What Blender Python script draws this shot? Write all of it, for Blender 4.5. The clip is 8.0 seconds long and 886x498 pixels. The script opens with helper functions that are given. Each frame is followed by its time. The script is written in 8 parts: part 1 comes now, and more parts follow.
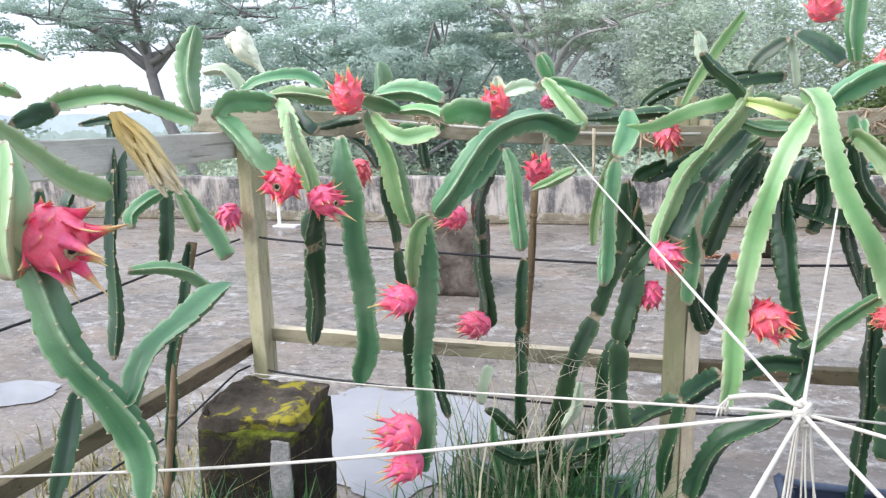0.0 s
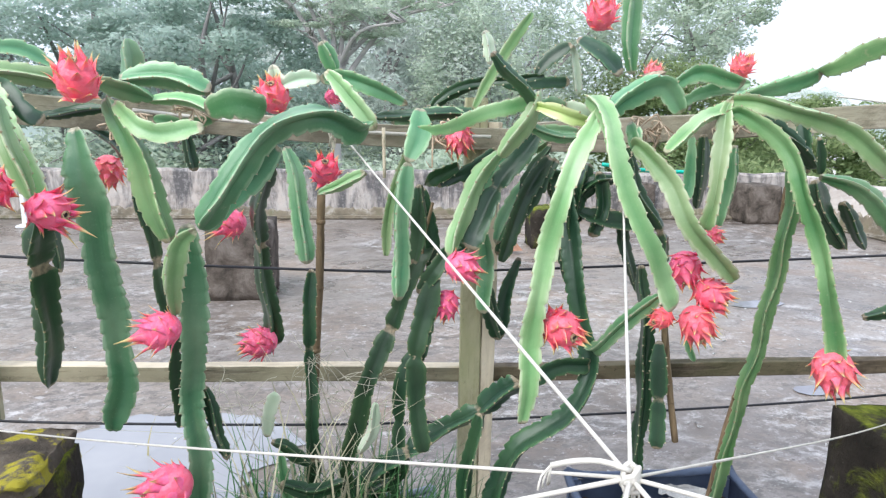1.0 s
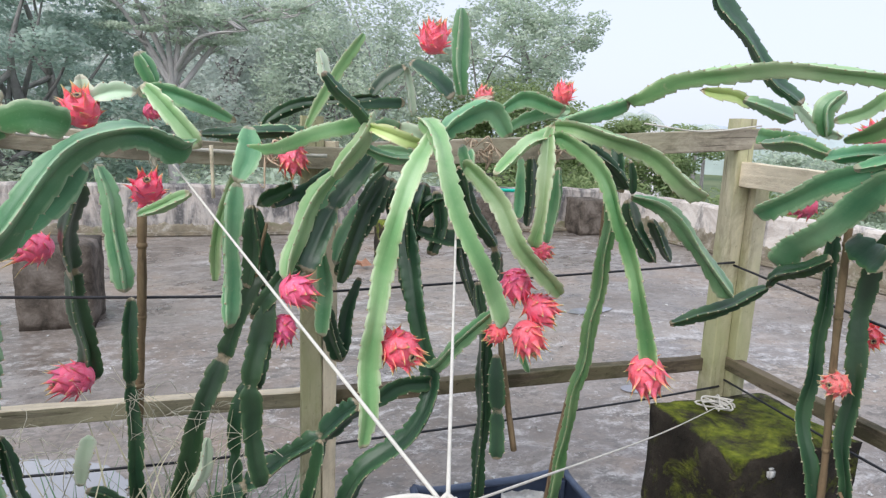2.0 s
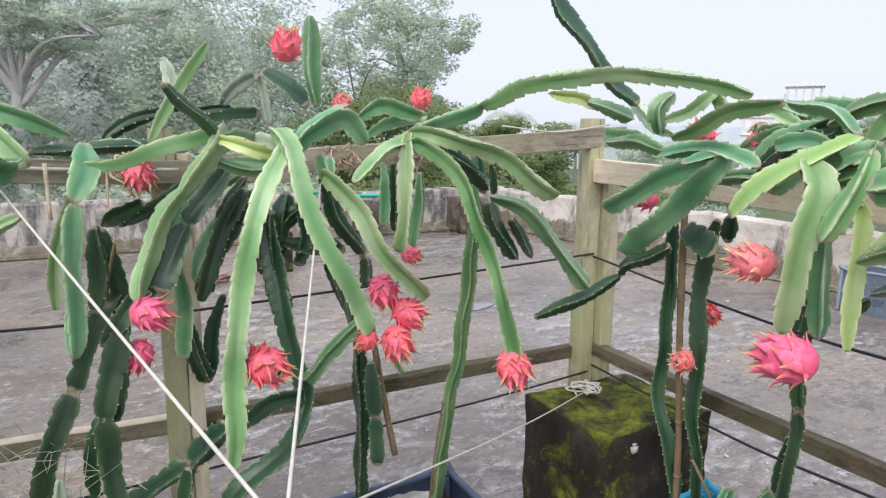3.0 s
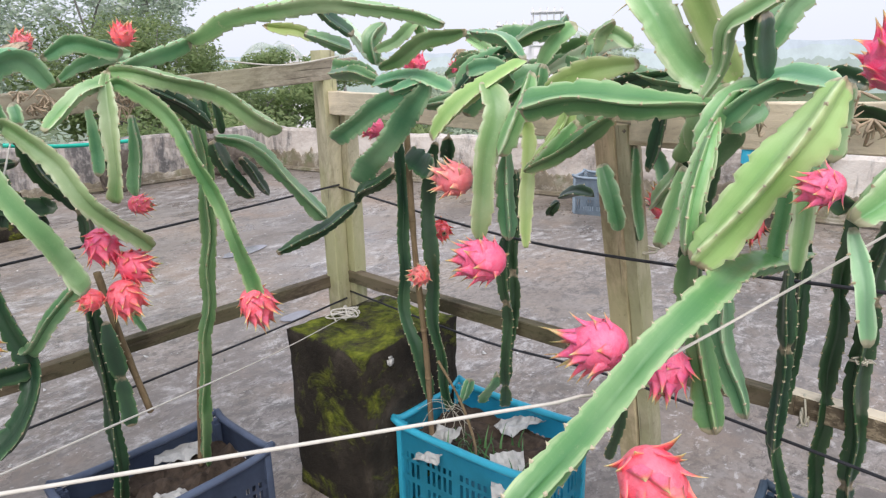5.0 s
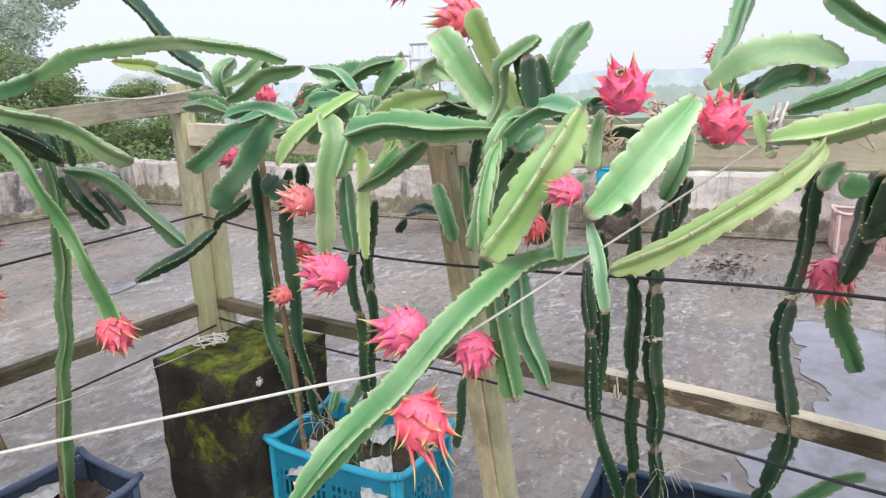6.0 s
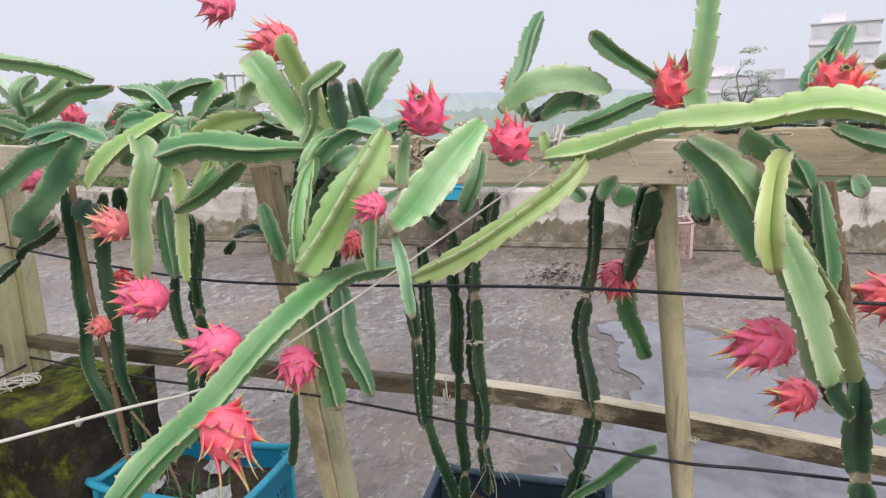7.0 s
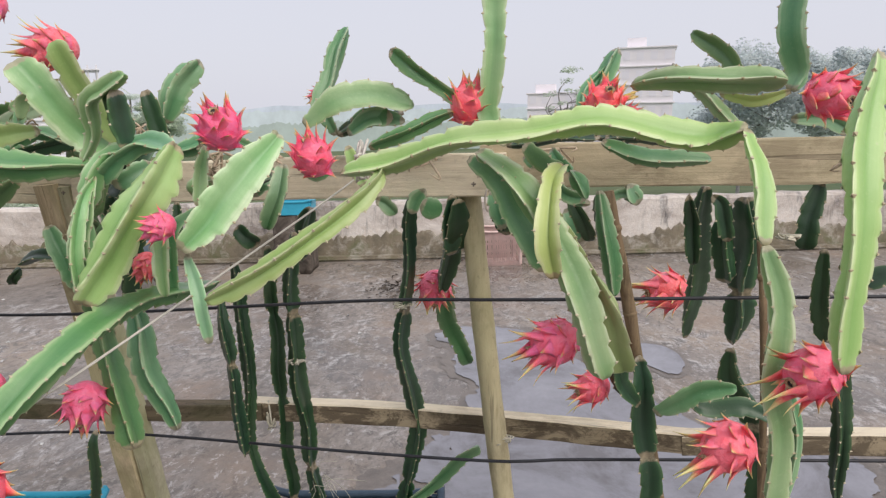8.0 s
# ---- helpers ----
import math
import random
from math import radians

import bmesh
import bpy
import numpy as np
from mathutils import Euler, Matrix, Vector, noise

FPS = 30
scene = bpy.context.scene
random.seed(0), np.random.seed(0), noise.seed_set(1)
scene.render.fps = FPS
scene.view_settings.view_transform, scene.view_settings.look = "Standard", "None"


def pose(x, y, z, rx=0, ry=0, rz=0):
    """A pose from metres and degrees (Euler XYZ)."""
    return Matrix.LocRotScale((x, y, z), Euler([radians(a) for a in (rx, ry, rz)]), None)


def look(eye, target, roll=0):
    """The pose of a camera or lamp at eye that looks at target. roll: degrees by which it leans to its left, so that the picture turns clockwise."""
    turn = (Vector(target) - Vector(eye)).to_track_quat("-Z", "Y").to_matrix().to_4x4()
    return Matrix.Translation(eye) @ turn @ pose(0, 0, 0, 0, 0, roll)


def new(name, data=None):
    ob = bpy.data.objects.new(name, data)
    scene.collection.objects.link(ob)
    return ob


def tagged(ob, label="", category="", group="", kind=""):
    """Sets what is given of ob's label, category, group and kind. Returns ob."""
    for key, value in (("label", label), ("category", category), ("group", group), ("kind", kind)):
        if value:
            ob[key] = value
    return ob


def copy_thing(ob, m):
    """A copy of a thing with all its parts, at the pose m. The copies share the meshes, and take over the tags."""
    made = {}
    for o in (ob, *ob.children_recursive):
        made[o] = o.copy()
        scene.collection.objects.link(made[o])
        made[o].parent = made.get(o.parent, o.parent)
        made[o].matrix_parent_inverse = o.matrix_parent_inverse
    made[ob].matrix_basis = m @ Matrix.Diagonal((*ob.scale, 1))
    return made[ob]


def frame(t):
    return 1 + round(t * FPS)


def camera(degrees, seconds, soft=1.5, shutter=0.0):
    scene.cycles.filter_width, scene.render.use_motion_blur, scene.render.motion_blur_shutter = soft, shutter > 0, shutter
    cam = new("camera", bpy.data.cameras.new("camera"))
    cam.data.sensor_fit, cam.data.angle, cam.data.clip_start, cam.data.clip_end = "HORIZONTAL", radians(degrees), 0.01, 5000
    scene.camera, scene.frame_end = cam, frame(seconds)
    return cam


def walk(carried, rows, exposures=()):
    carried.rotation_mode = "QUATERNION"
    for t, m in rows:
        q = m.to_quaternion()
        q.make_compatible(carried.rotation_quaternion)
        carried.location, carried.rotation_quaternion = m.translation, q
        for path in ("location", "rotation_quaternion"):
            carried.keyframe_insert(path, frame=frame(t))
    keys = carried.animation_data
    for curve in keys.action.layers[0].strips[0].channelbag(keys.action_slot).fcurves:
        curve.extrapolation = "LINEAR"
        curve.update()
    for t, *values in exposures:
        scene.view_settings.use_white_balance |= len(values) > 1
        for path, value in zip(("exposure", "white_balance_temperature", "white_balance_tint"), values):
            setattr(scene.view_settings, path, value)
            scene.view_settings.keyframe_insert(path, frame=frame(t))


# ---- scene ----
cam = camera(68.7, 8.0, soft=1.3)
PATH = [
    (0, (0.815, 0.405, 1.378), (0.617, 2.355, 0.983), -1.2),
    (0.5, (0.814, 0.53, 1.392), (0.936, 2.486, 0.993), -0.0),
    (1, (0.834, 0.571, 1.389), (1.265, 2.478, 0.969), 1.0),
    (1.5, (0.85, 0.573, 1.401), (1.473, 2.436, 1.022), 1.9),
    (1.7, (0.86, 0.578, 1.401), (1.587, 2.403, 1.027), 2.2),
    (2.8, (0.898, 0.555, 1.417), (1.998, 2.189, 1.072), 1.2),
    (3, (0.914, 0.546, 1.416), (2.069, 2.14, 1.065), 0.7),
    (3.5, (0.94, 0.526, 1.417), (2.22, 2.017, 1.044), 0.4),
    (4, (0.962, 0.503, 1.418), (2.398, 1.842, 1.037), 0.6),
    (4.5, (0.968, 0.475, 1.418), (2.499, 1.67, 0.942), -0.0),
    (4.7, (0.975, 0.463, 1.418), (2.521, 1.621, 0.9), -0.9),
    (5.8, (0.906, 0.29, 1.419), (2.622, 1.186, 0.915), -1.7),
    (6, (0.893, 0.268, 1.421), (2.654, 1.086, 0.943), -2.0),
    (6.5, (0.875, 0.227, 1.419), (2.726, 0.814, 0.943), -1.8),
    (7, (0.858, 0.194, 1.422), (2.772, 0.584, 0.99), -1.5),
    (7.5, (0.861, 0.166, 1.423), (2.809, 0.352, 1.011), -1.2),
    (8, (0.865, 0.131, 1.423), (2.823, 0.05, 1.02), -1.0),
]
walk(cam, [(t, look(eye, target, roll)) for t, eye, target, roll in PATH], [(0.0, 0.62, 6200, 9), (0.5, 0.60, 6170, 9), (1.0, 0.645, 6150, 8), (1.5, 0.33, 6220, 9), (1.7, 0.27, 6250, 9), (3.0, 0.23, 6450, 11), (3.5, 0.20, 6520, 11), (4.5, 0.215, 6650, 12), (5.8, 0.30, 6400, 11), (6.5, 0.18, 6550, 11), (7.0, -0.03, 6650, 12), (7.5, -0.10, 6750, 12), (8.0, -0.12, 6850, 12)])

# ---- world, sun ----
SUN_UP, SUN_ROUND = 47.0, 233.0
world = bpy.data.worlds.new("overcast")
scene.world = world
world.use_nodes = True
wn, wl = world.node_tree.nodes, world.node_tree.links
back = wn["Background"]
sky = wn.new("ShaderNodeTexSky")
sky.sky_type, sky.sun_disc = "NISHITA", False
sky.sun_elevation, sky.sun_rotation = radians(SUN_UP), radians(SUN_ROUND)
sky.air_density, sky.dust_density = 1.0, 4.0
dim = wn.new("ShaderNodeVectorMath")
dim.operation = "SCALE"
dim.inputs["Scale"].default_value = 0.10
wl.new(sky.outputs[0], dim.inputs[0])
cloud = wn.new("ShaderNodeMix")
cloud.data_type = "RGBA"
cloud.inputs["Factor"].default_value = 0.82
cloud.inputs["B"].default_value = (0.86, 0.905, 1.045, 1)
wl.new(dim.outputs[0], cloud.inputs["A"])
wl.new(cloud.outputs["Result"], back.inputs["Color"])
back.inputs["Strength"].default_value = 1.0

sun = new("sun", bpy.data.lights.new("sun", "SUN"))
sun.data.energy, sun.data.angle, sun.data.color = 2.15, radians(48), (1.0, 0.955, 0.9)
sun.matrix_world = look((0, 0, 30), Vector((0, 0, 30)) + Vector((-math.sin(radians(SUN_ROUND)) * math.cos(radians(SUN_UP)), -math.cos(radians(SUN_ROUND)) * math.cos(radians(SUN_UP)), -math.sin(radians(SUN_UP)))))


# ---- materials ----
class Mat:
    """A node material that is put together step by step."""

    def __init__(self, name, rough=0.6, spec=0.5, metal=0.0):
        self.m = bpy.data.materials.new(name)
        self.m.use_nodes = True
        self.n, self.l = self.m.node_tree.nodes, self.m.node_tree.links
        self.b = self.n["Principled BSDF"]
        self.b.inputs["Roughness"].default_value = rough
        self.b.inputs["Specular IOR Level"].default_value = spec
        self.b.inputs["Metallic"].default_value = metal
        self.tex = self.n.new("ShaderNodeTexCoord")

    def put(self, socket, value):
        if isinstance(value, bpy.types.NodeSocket):
            self.l.new(value, socket)
        else:
            socket.default_value = value

    def where(self, kind="Object", scale=(1, 1, 1)):
        mp = self.n.new("ShaderNodeMapping")
        mp.inputs["Scale"].default_value = scale
        self.l.new(self.tex.outputs[kind], mp.inputs["Vector"])
        return mp.outputs[0]

    def noise(self, scale, detail=5, rough=0.6, vec=None, warp=0.0):
        t = self.n.new("ShaderNodeTexNoise")
        t.inputs["Scale"].default_value, t.inputs["Detail"].default_value = scale, detail
        t.inputs["Roughness"].default_value, t.inputs["Distortion"].default_value = rough, warp
        self.l.new(vec or self.tex.outputs["Object"], t.inputs["Vector"])
        return t.outputs["Fac"]

    def ramp(self, fac, *stops):
        r = self.n.new("ShaderNodeValToRGB")
        while len(r.color_ramp.elements) < len(stops):
            r.color_ramp.elements.new(0.5)
        for e, (p, c) in zip(r.color_ramp.elements, stops):
            e.position = p
            e.color = c if not isinstance(c, (int, float)) else (c, c, c, 1)
        self.put(r.inputs[0], fac)
        return r.outputs[0]

    def mix(self, fac, a, b, how="MIX"):
        x = self.n.new("ShaderNodeMix")
        x.data_type, x.blend_type = "RGBA", how
        self.put(x.inputs["Factor"], fac)
        self.put(x.inputs["A"], a)
        self.put(x.inputs["B"], b)
        return x.outputs["Result"]

    def math(self, how, a, b=0.0):
        x = self.n.new("ShaderNodeMath")
        x.operation = how
        self.put(x.inputs[0], a)
        self.put(x.inputs[1], b)
        return x.outputs[0]

    def uv(self, part):
        s = self.n.new("ShaderNodeSeparateXYZ")
        self.l.new(self.tex.outputs["UV"], s.inputs[0])
        return s.outputs[part]

    def place(self, part):
        g = self.n.new("ShaderNodeNewGeometry")
        s = self.n.new("ShaderNodeSeparateXYZ")
        self.l.new(g.outputs["Normal" if part.startswith("n") else "Position"], s.inputs[0])
        return s.outputs[part[-1].upper()]

    def chance(self):
        return self.n.new("ShaderNodeObjectInfo").outputs["Random"]

    def island(self):
        return self.n.new("ShaderNodeNewGeometry").outputs["Random Per Island"]

    def color(self, value):
        self.put(self.b.inputs["Base Color"], value)
        return self

    def rough(self, value):
        self.put(self.b.inputs["Roughness"], value)
        return self

    def half(self, a, b):
        return tuple((x + y) / 2 for x, y in zip(a, b))

    def bump(self, height, strength=0.3, distance=0.01):
        x = self.n.new("ShaderNodeBump")
        x.inputs["Strength"].default_value, x.inputs["Distance"].default_value = strength, distance
        self.put(x.inputs["Height"], height)
        self.l.new(x.outputs[0], self.b.inputs["Normal"])
        return self


def k_lift(c, f):
    return (min(c[0] * f, 1), min(c[1] * f, 1), min(c[2] * f, 1), 1)


def stem_material(name, deep, side, edge, cork, worn):
    """Waxy cactus skin: soft mottled green, a little paler towards the ribs, with corky rims, scars and woody joints."""
    k = Mat(name, 0.4, 0.5)
    k.b.inputs["Coat Weight"].default_value = 0.32
    k.b.inputs["Coat Roughness"].default_value = 0.36
    u = k.uv("X")
    blotch = k.noise(9, 5, 0.6)
    shift = k.math("ADD", u, k.math("MULTIPLY", k.math("SUBTRACT", blotch, 0.5), 0.9))
    base = k.ramp(shift, (0.16, k_lift(deep, 0.95)), (0.54, k.half(deep, side)), (0.78, side), (0.95, edge))
    streak = k.noise(16, 3, 0.5, k.where("UV", (0.6, 0.5, 1)), 0.3)
    base = k.mix(k.ramp(streak, (0.45, 0.0), (0.72, 0.35)), base, deep)
    broad = k.noise(5.5, 3, 0.5)
    base = k.mix(k.ramp(broad, (0.48, 0.0), (0.74, 0.55)), base, edge)
    hue = k.n.new("ShaderNodeHueSaturation")
    k.put(hue.inputs["Hue"], k.math("ADD", 0.484, k.math("MULTIPLY", k.chance(), 0.034)))
    k.put(hue.inputs["Value"], k.math("ADD", 0.82, k.math("MULTIPLY", k.chance(), 0.35)))
    k.put(hue.inputs["Color"], base)
    base = k.mix(k.ramp(k.noise(170, 3, 0.7), (0.58, 0.0), (0.8, 0.22)), hue.outputs[0], edge)
    rim = k.math("MULTIPLY", k.ramp(u, (0.95, 0.0), (0.995, 1.0)), k.ramp(k.noise(24, 3), (0.56 - worn * 0.1, 0.0), (0.7 - worn * 0.1, 0.85)))
    base = k.mix(rim, base, cork)
    scar = k.math("MULTIPLY", k.ramp(k.noise(30, 5, 0.75), (0.66, 0.0), (0.71, 1.0)), worn)
    base = k.mix(scar, base, cork)
    joint = k.n.new("ShaderNodeAttribute")
    joint.attribute_name = "cork"
    woody = k.math("ADD", joint.outputs["Fac"], k.math("MULTIPLY", k.math("SUBTRACT", k.noise(60, 4, 0.7), 0.5), 0.7))
    base = k.mix(k.ramp(woody, (0.42, 0.0), (0.6, 0.92)), base, k.ramp(k.noise(90, 3), (0.35, k_lift(cork, 0.45)), (0.65, cork)))
    end = k.math("ADD", k.math("MULTIPLY", k.uv("Y"), 70.0), k.math("ADD", 1.1, k.math("MULTIPLY", k.noise(120, 3), 0.8)))
    end = k.math("MULTIPLY", k.ramp(end, (0.75, 0.0), (0.95, 0.9)), k.ramp(k.chance(), (0.4, 0.0), (0.42, 1.0)))
    base = k.mix(end, base, k_lift(cork, 0.75))
    k.color(base).rough(k.ramp(blotch, (0.3, 0.34), (0.75, 0.54)))
    k.bump(k.math("ADD", k.noise(40, 4), k.math("MULTIPLY", broad, 1.5)), 0.22, 0.006)
    return k.m


STEM = {
    "b": stem_material("young_stem", (0.150, 0.335, 0.122, 1), (0.30, 0.475, 0.21, 1), (0.52, 0.62, 0.39, 1), (0.52, 0.48, 0.32, 1), 0.35),
    "m": stem_material("sturdy_stem", (0.062, 0.18, 0.058, 1), (0.135, 0.275, 0.098, 1), (0.31, 0.42, 0.21, 1), (0.50, 0.42, 0.28, 1), 0.45),
    "l": stem_material("lime_stem", (0.255, 0.445, 0.125, 1), (0.41, 0.57, 0.205, 1), (0.58, 0.67, 0.36, 1), (0.54, 0.46, 0.30, 1), 0.35),
    "g": stem_material("grown_stem", (0.064, 0.225, 0.090, 1), (0.165, 0.355, 0.162, 1), (0.41, 0.56, 0.34, 1), (0.44, 0.40, 0.28, 1), 0.45),
    "t": stem_material("teal_stem", (0.036, 0.15, 0.066, 1), (0.092, 0.25, 0.118, 1), (0.29, 0.455, 0.275, 1), (0.44, 0.40, 0.28, 1), 0.45),
    # Dark green of old stems, darkened further for the shade below the rails.
    "d": stem_material("old_shaded_stem", (0.009, 0.040, 0.017, 1), (0.021, 0.072, 0.028, 1), (0.062, 0.135, 0.052, 1), (0.40, 0.33, 0.22, 1), 0.7),
    "y": stem_material("yellowed_stem", (0.36, 0.46, 0.13, 1), (0.46, 0.54, 0.19, 1), (0.58, 0.62, 0.31, 1), (0.50, 0.38, 0.22, 1), 0.6),
    "p": stem_material("pale_stem", (0.40, 0.55, 0.36, 1), (0.51, 0.63, 0.45, 1), (0.67, 0.72, 0.58, 1), (0.56, 0.54, 0.4, 1), 0.3),
}
k = Mat("areole", 0.8)
AREOLE = k.color(k.mix(k.chance(), (0.58, 0.52, 0.38, 1), (0.40, 0.33, 0.2, 1))).m


def fruit_material(name, skin, deep, tip, end):
    k = Mat(name, 0.3, 0.6)
    k.b.inputs["Subsurface Weight"].default_value = 0.3
    k.b.inputs["Subsurface Radius"].default_value = (0.5, 0.12, 0.12)
    k.b.inputs["Subsurface Scale"].default_value = 0.01
    v = k.uv("Y")
    mott = k.noise(2.0, 5, 0.65)
    base = k.mix(k.ramp(mott, (0.35, 0.0), (0.7, 1.0)), skin, deep)
    rim = k.math("ABSOLUTE", k.math("SUBTRACT", k.uv("X"), 0.5))
    base = k.mix(k.math("MULTIPLY", k.ramp(rim, (0.3, 0.0), (0.5, 0.75)), k.ramp(v, (0.12, 0.0), (0.25, 1.0))), base, tip)
    base = k.mix(k.ramp(v, (0.4, 0.0), (0.72, 1.0)), base, tip)
    base = k.mix(k.ramp(v, (0.58, 0.0), (0.86, 1.0)), base, end)
    hue = k.n.new("ShaderNodeHueSaturation")
    k.put(hue.inputs["Hue"], k.math("ADD", 0.488, k.math("MULTIPLY", k.chance(), 0.02)))
    k.put(hue.inputs["Value"], k.math("ADD", 0.95, k.math("MULTIPLY", k.chance(), 0.22)))
    k.put(hue.inputs["Color"], base)
    k.color(hue.outputs[0]).bump(k.noise(7, 4), 0.25, 0.05)
    return k.m


FRUIT = {
    "p": fruit_material("pink_rind", (0.96, 0.19, 0.33, 1), (0.95, 0.10, 0.22, 1), (0.86, 0.15, 0.15, 1), (0.62, 0.46, 0.20, 1)),
    "r": fruit_material("red_rind", (0.97, 0.195, 0.255, 1), (0.95, 0.11, 0.155, 1), (0.91, 0.26, 0.15, 1), (0.62, 0.54, 0.23, 1)),
    "s": fruit_material("salmon_rind", (0.93, 0.28, 0.27, 1), (0.88, 0.17, 0.19, 1), (0.89, 0.40, 0.24, 1), (0.74, 0.62, 0.34, 1)),
}
k = Mat("dry_crown", 0.85)
CROWN = k.color(k.ramp(k.noise(5), (0.32, (0.16, 0.10, 0.06, 1)), (0.6, (0.55, 0.42, 0.26, 1)))).m


def wood_material(name, light, dark, moss, mossy, along="x", stained=0.6):
    """Weathered timber with its grain along one local axis, blotched with damp and algae."""
    def lay(f, g):
        return (f, g, g) if along == "x" else (g, g, f)

    k = Mat(name, 0.82, 0.25)
    grain = k.noise(34, 6, 0.65, k.where("Object", lay(0.10, 1.6)), 0.6)
    mottle = k.noise(16, 6, 0.75, k.where("Object", lay(0.45, 1)), 0.5)
    base = k.ramp(k.math("ADD", k.math("MULTIPLY", grain, 0.4), k.math("MULTIPLY", mottle, 0.6)), (0.36, dark), (0.48, light), (0.66, k_lift(light, 1.2)))
    stain = k.noise(7, 6, 0.75, k.where("Object", lay(0.4, 1)), 0.6)
    base = k.mix(k.math("MULTIPLY", k.ramp(stain, (0.5, 0.0), (0.64, 1.0)), stained), base, k_lift(dark, 0.55))
    base = k.mix(k.math("MULTIPLY", k.ramp(k.noise(5, 4, 0.6, k.where("Object", lay(0.4, 1))), (0.42, 0.0), (0.62, 1.0)), mossy), base, moss)
    if stained >= 1.0:
        blot = k.noise(26, 6, 0.75, k.where("Object", lay(0.45, 1)), 0.5)
        base = k.mix(k.ramp(blot, (0.45, 0.0), (0.54, 0.8)), base, k_lift(dark, 0.8))
    spots = k.ramp(k.noise(70, 4, 0.7), (0.62, 0.0), (0.7, 0.7))
    base = k.mix(k.math("MULTIPLY", spots, stained), base, k_lift(dark, 0.4))
    crack = k.ramp(k.noise(55, 3, 0.5, k.where("Object", lay(0.04, 1))), (0.64, 0.0), (0.67, 1.0))
    base = k.mix(k.math("MULTIPLY", crack, 0.5), base, (0.05, 0.04, 0.03, 1))
    k.color(k.mix(k.math("MULTIPLY", k.chance(), 0.3), base, k_lift(light, 0.75)))
    k.bump(k.math("SUBTRACT", k.math("ADD", grain, mottle), crack), 0.45, 0.006)
    return k.m


WOOD = wood_material("weathered_board", (0.60, 0.50, 0.345, 1), (0.36, 0.28, 0.185, 1), (0.24, 0.27, 0.12, 1), 0.25)
POST = wood_material("algae_post", (0.55, 0.51, 0.36, 1), (0.36, 0.32, 0.21, 1), (0.37, 0.39, 0.18, 1), 0.65)
GREY = wood_material("grey_board", (0.70, 0.69, 0.65, 1), (0.50, 0.49, 0.45, 1), (0.3, 0.32, 0.22, 1), 0.2, "x", 0.4)
STAKE = wood_material("brown_stake", (0.27, 0.19, 0.115, 1), (0.11, 0.075, 0.05, 1), (0.14, 0.14, 0.07, 1), 0.3, "z")
POLE = wood_material("peeled_pole", (0.60, 0.53, 0.34, 1), (0.38, 0.31, 0.18, 1), (0.42, 0.42, 0.2, 1), 0.4, "z")
BROWN = wood_material("brown_post", (0.60, 0.48, 0.33, 1), (0.34, 0.25, 0.16, 1), (0.40, 0.42, 0.2, 1), 0.5)

RAIL = wood_material("damp_rail", (0.42, 0.34, 0.235, 1), (0.085, 0.063, 0.043, 1), (0.20, 0.19, 0.10, 1), 0.2, "x", 1.0)
DRAB = wood_material("drab_rail", (0.40, 0.36, 0.255, 1), (0.21, 0.18, 0.125, 1), (0.24, 0.24, 0.12, 1), 0.25, "x", 0.75)
TRELLIS = wood_material("grey_brown_rail", (0.43, 0.385, 0.305, 1), (0.22, 0.19, 0.145, 1), (0.26, 0.27, 0.14, 1), 0.3, "x", 0.7)
SOAKED = wood_material("soaked_rail", (0.19, 0.15, 0.105, 1), (0.06, 0.047, 0.034, 1), (0.10, 0.12, 0.045, 1), 0.4, "x", 0.9)
PALE = wood_material("pale_board", (0.83, 0.73, 0.56, 1), (0.58, 0.48, 0.34, 1), (0.56, 0.52, 0.36, 1), 0.12, "x", 0.35)

# Roof slab: grey concrete with pale crusts, dark damp patches and thin films of water.
k = Mat("roof_concrete", 0.5, 0.5)
pos = k.tex.outputs["Object"]
wide = k.noise(0.45, 5, 0.6, pos, 0.4)
mid = k.noise(1.9, 8, 0.72, k.where("Object", (1, 1.4, 1)), 0.8)
base = k.ramp(wide, (0.36, (0.14, 0.115, 0.094, 1)), (0.5, (0.235, 0.198, 0.168, 1)), (0.62, (0.325, 0.262, 0.204, 1)))
base = k.mix(k.ramp(mid, (0.42, 0.0), (0.62, 0.75)), base, (0.30, 0.27, 0.25, 1))
damp = k.ramp(k.noise(1.1, 7, 0.68, k.where("Object", (1, 1.3, 1)), 0.7), (0.52, 0.0), (0.565, 1.0))
base = k.mix(k.math("MULTIPLY", damp, 0.62), base, (0.135, 0.112, 0.098, 1))
field = k.ramp(k.noise(0.6, 5, 0.62, pos, 0.5), (0.44, 0.0), (0.56, 1.0))
crust = k.ramp(k.noise(5.5, 10, 0.78, k.where("Object", (1, 1.4, 1)), 0.5), (0.5, 0.0), (0.6, 0.85))
base = k.mix(k.math("MULTIPLY", crust, field), base, (0.54, 0.52, 0.51, 1))
moss = k.ramp(k.noise(4.6, 10, 0.8, k.where("Object", (1.2, 1.7, 1)), 0.6), (0.54, 0.0), (0.59, 0.9))
base = k.mix(k.math("MULTIPLY", moss, k.ramp(k.noise(0.8, 4, 0.6), (0.34, 0.15), (0.54, 1.0))), base, (0.085, 0.075, 0.066, 1))
region = k.ramp(k.noise(0.7, 5, 0.62, None, 0.6), (0.42, 0.1), (0.56, 1.0))
flake = k.ramp(k.noise(12, 9, 0.72, k.where("Object", (1, 1.5, 1)), 0.4), (0.525, 0.0), (0.555, 0.75))
base = k.mix(k.math("MULTIPLY", flake, region), base, (0.10, 0.09, 0.08, 1))
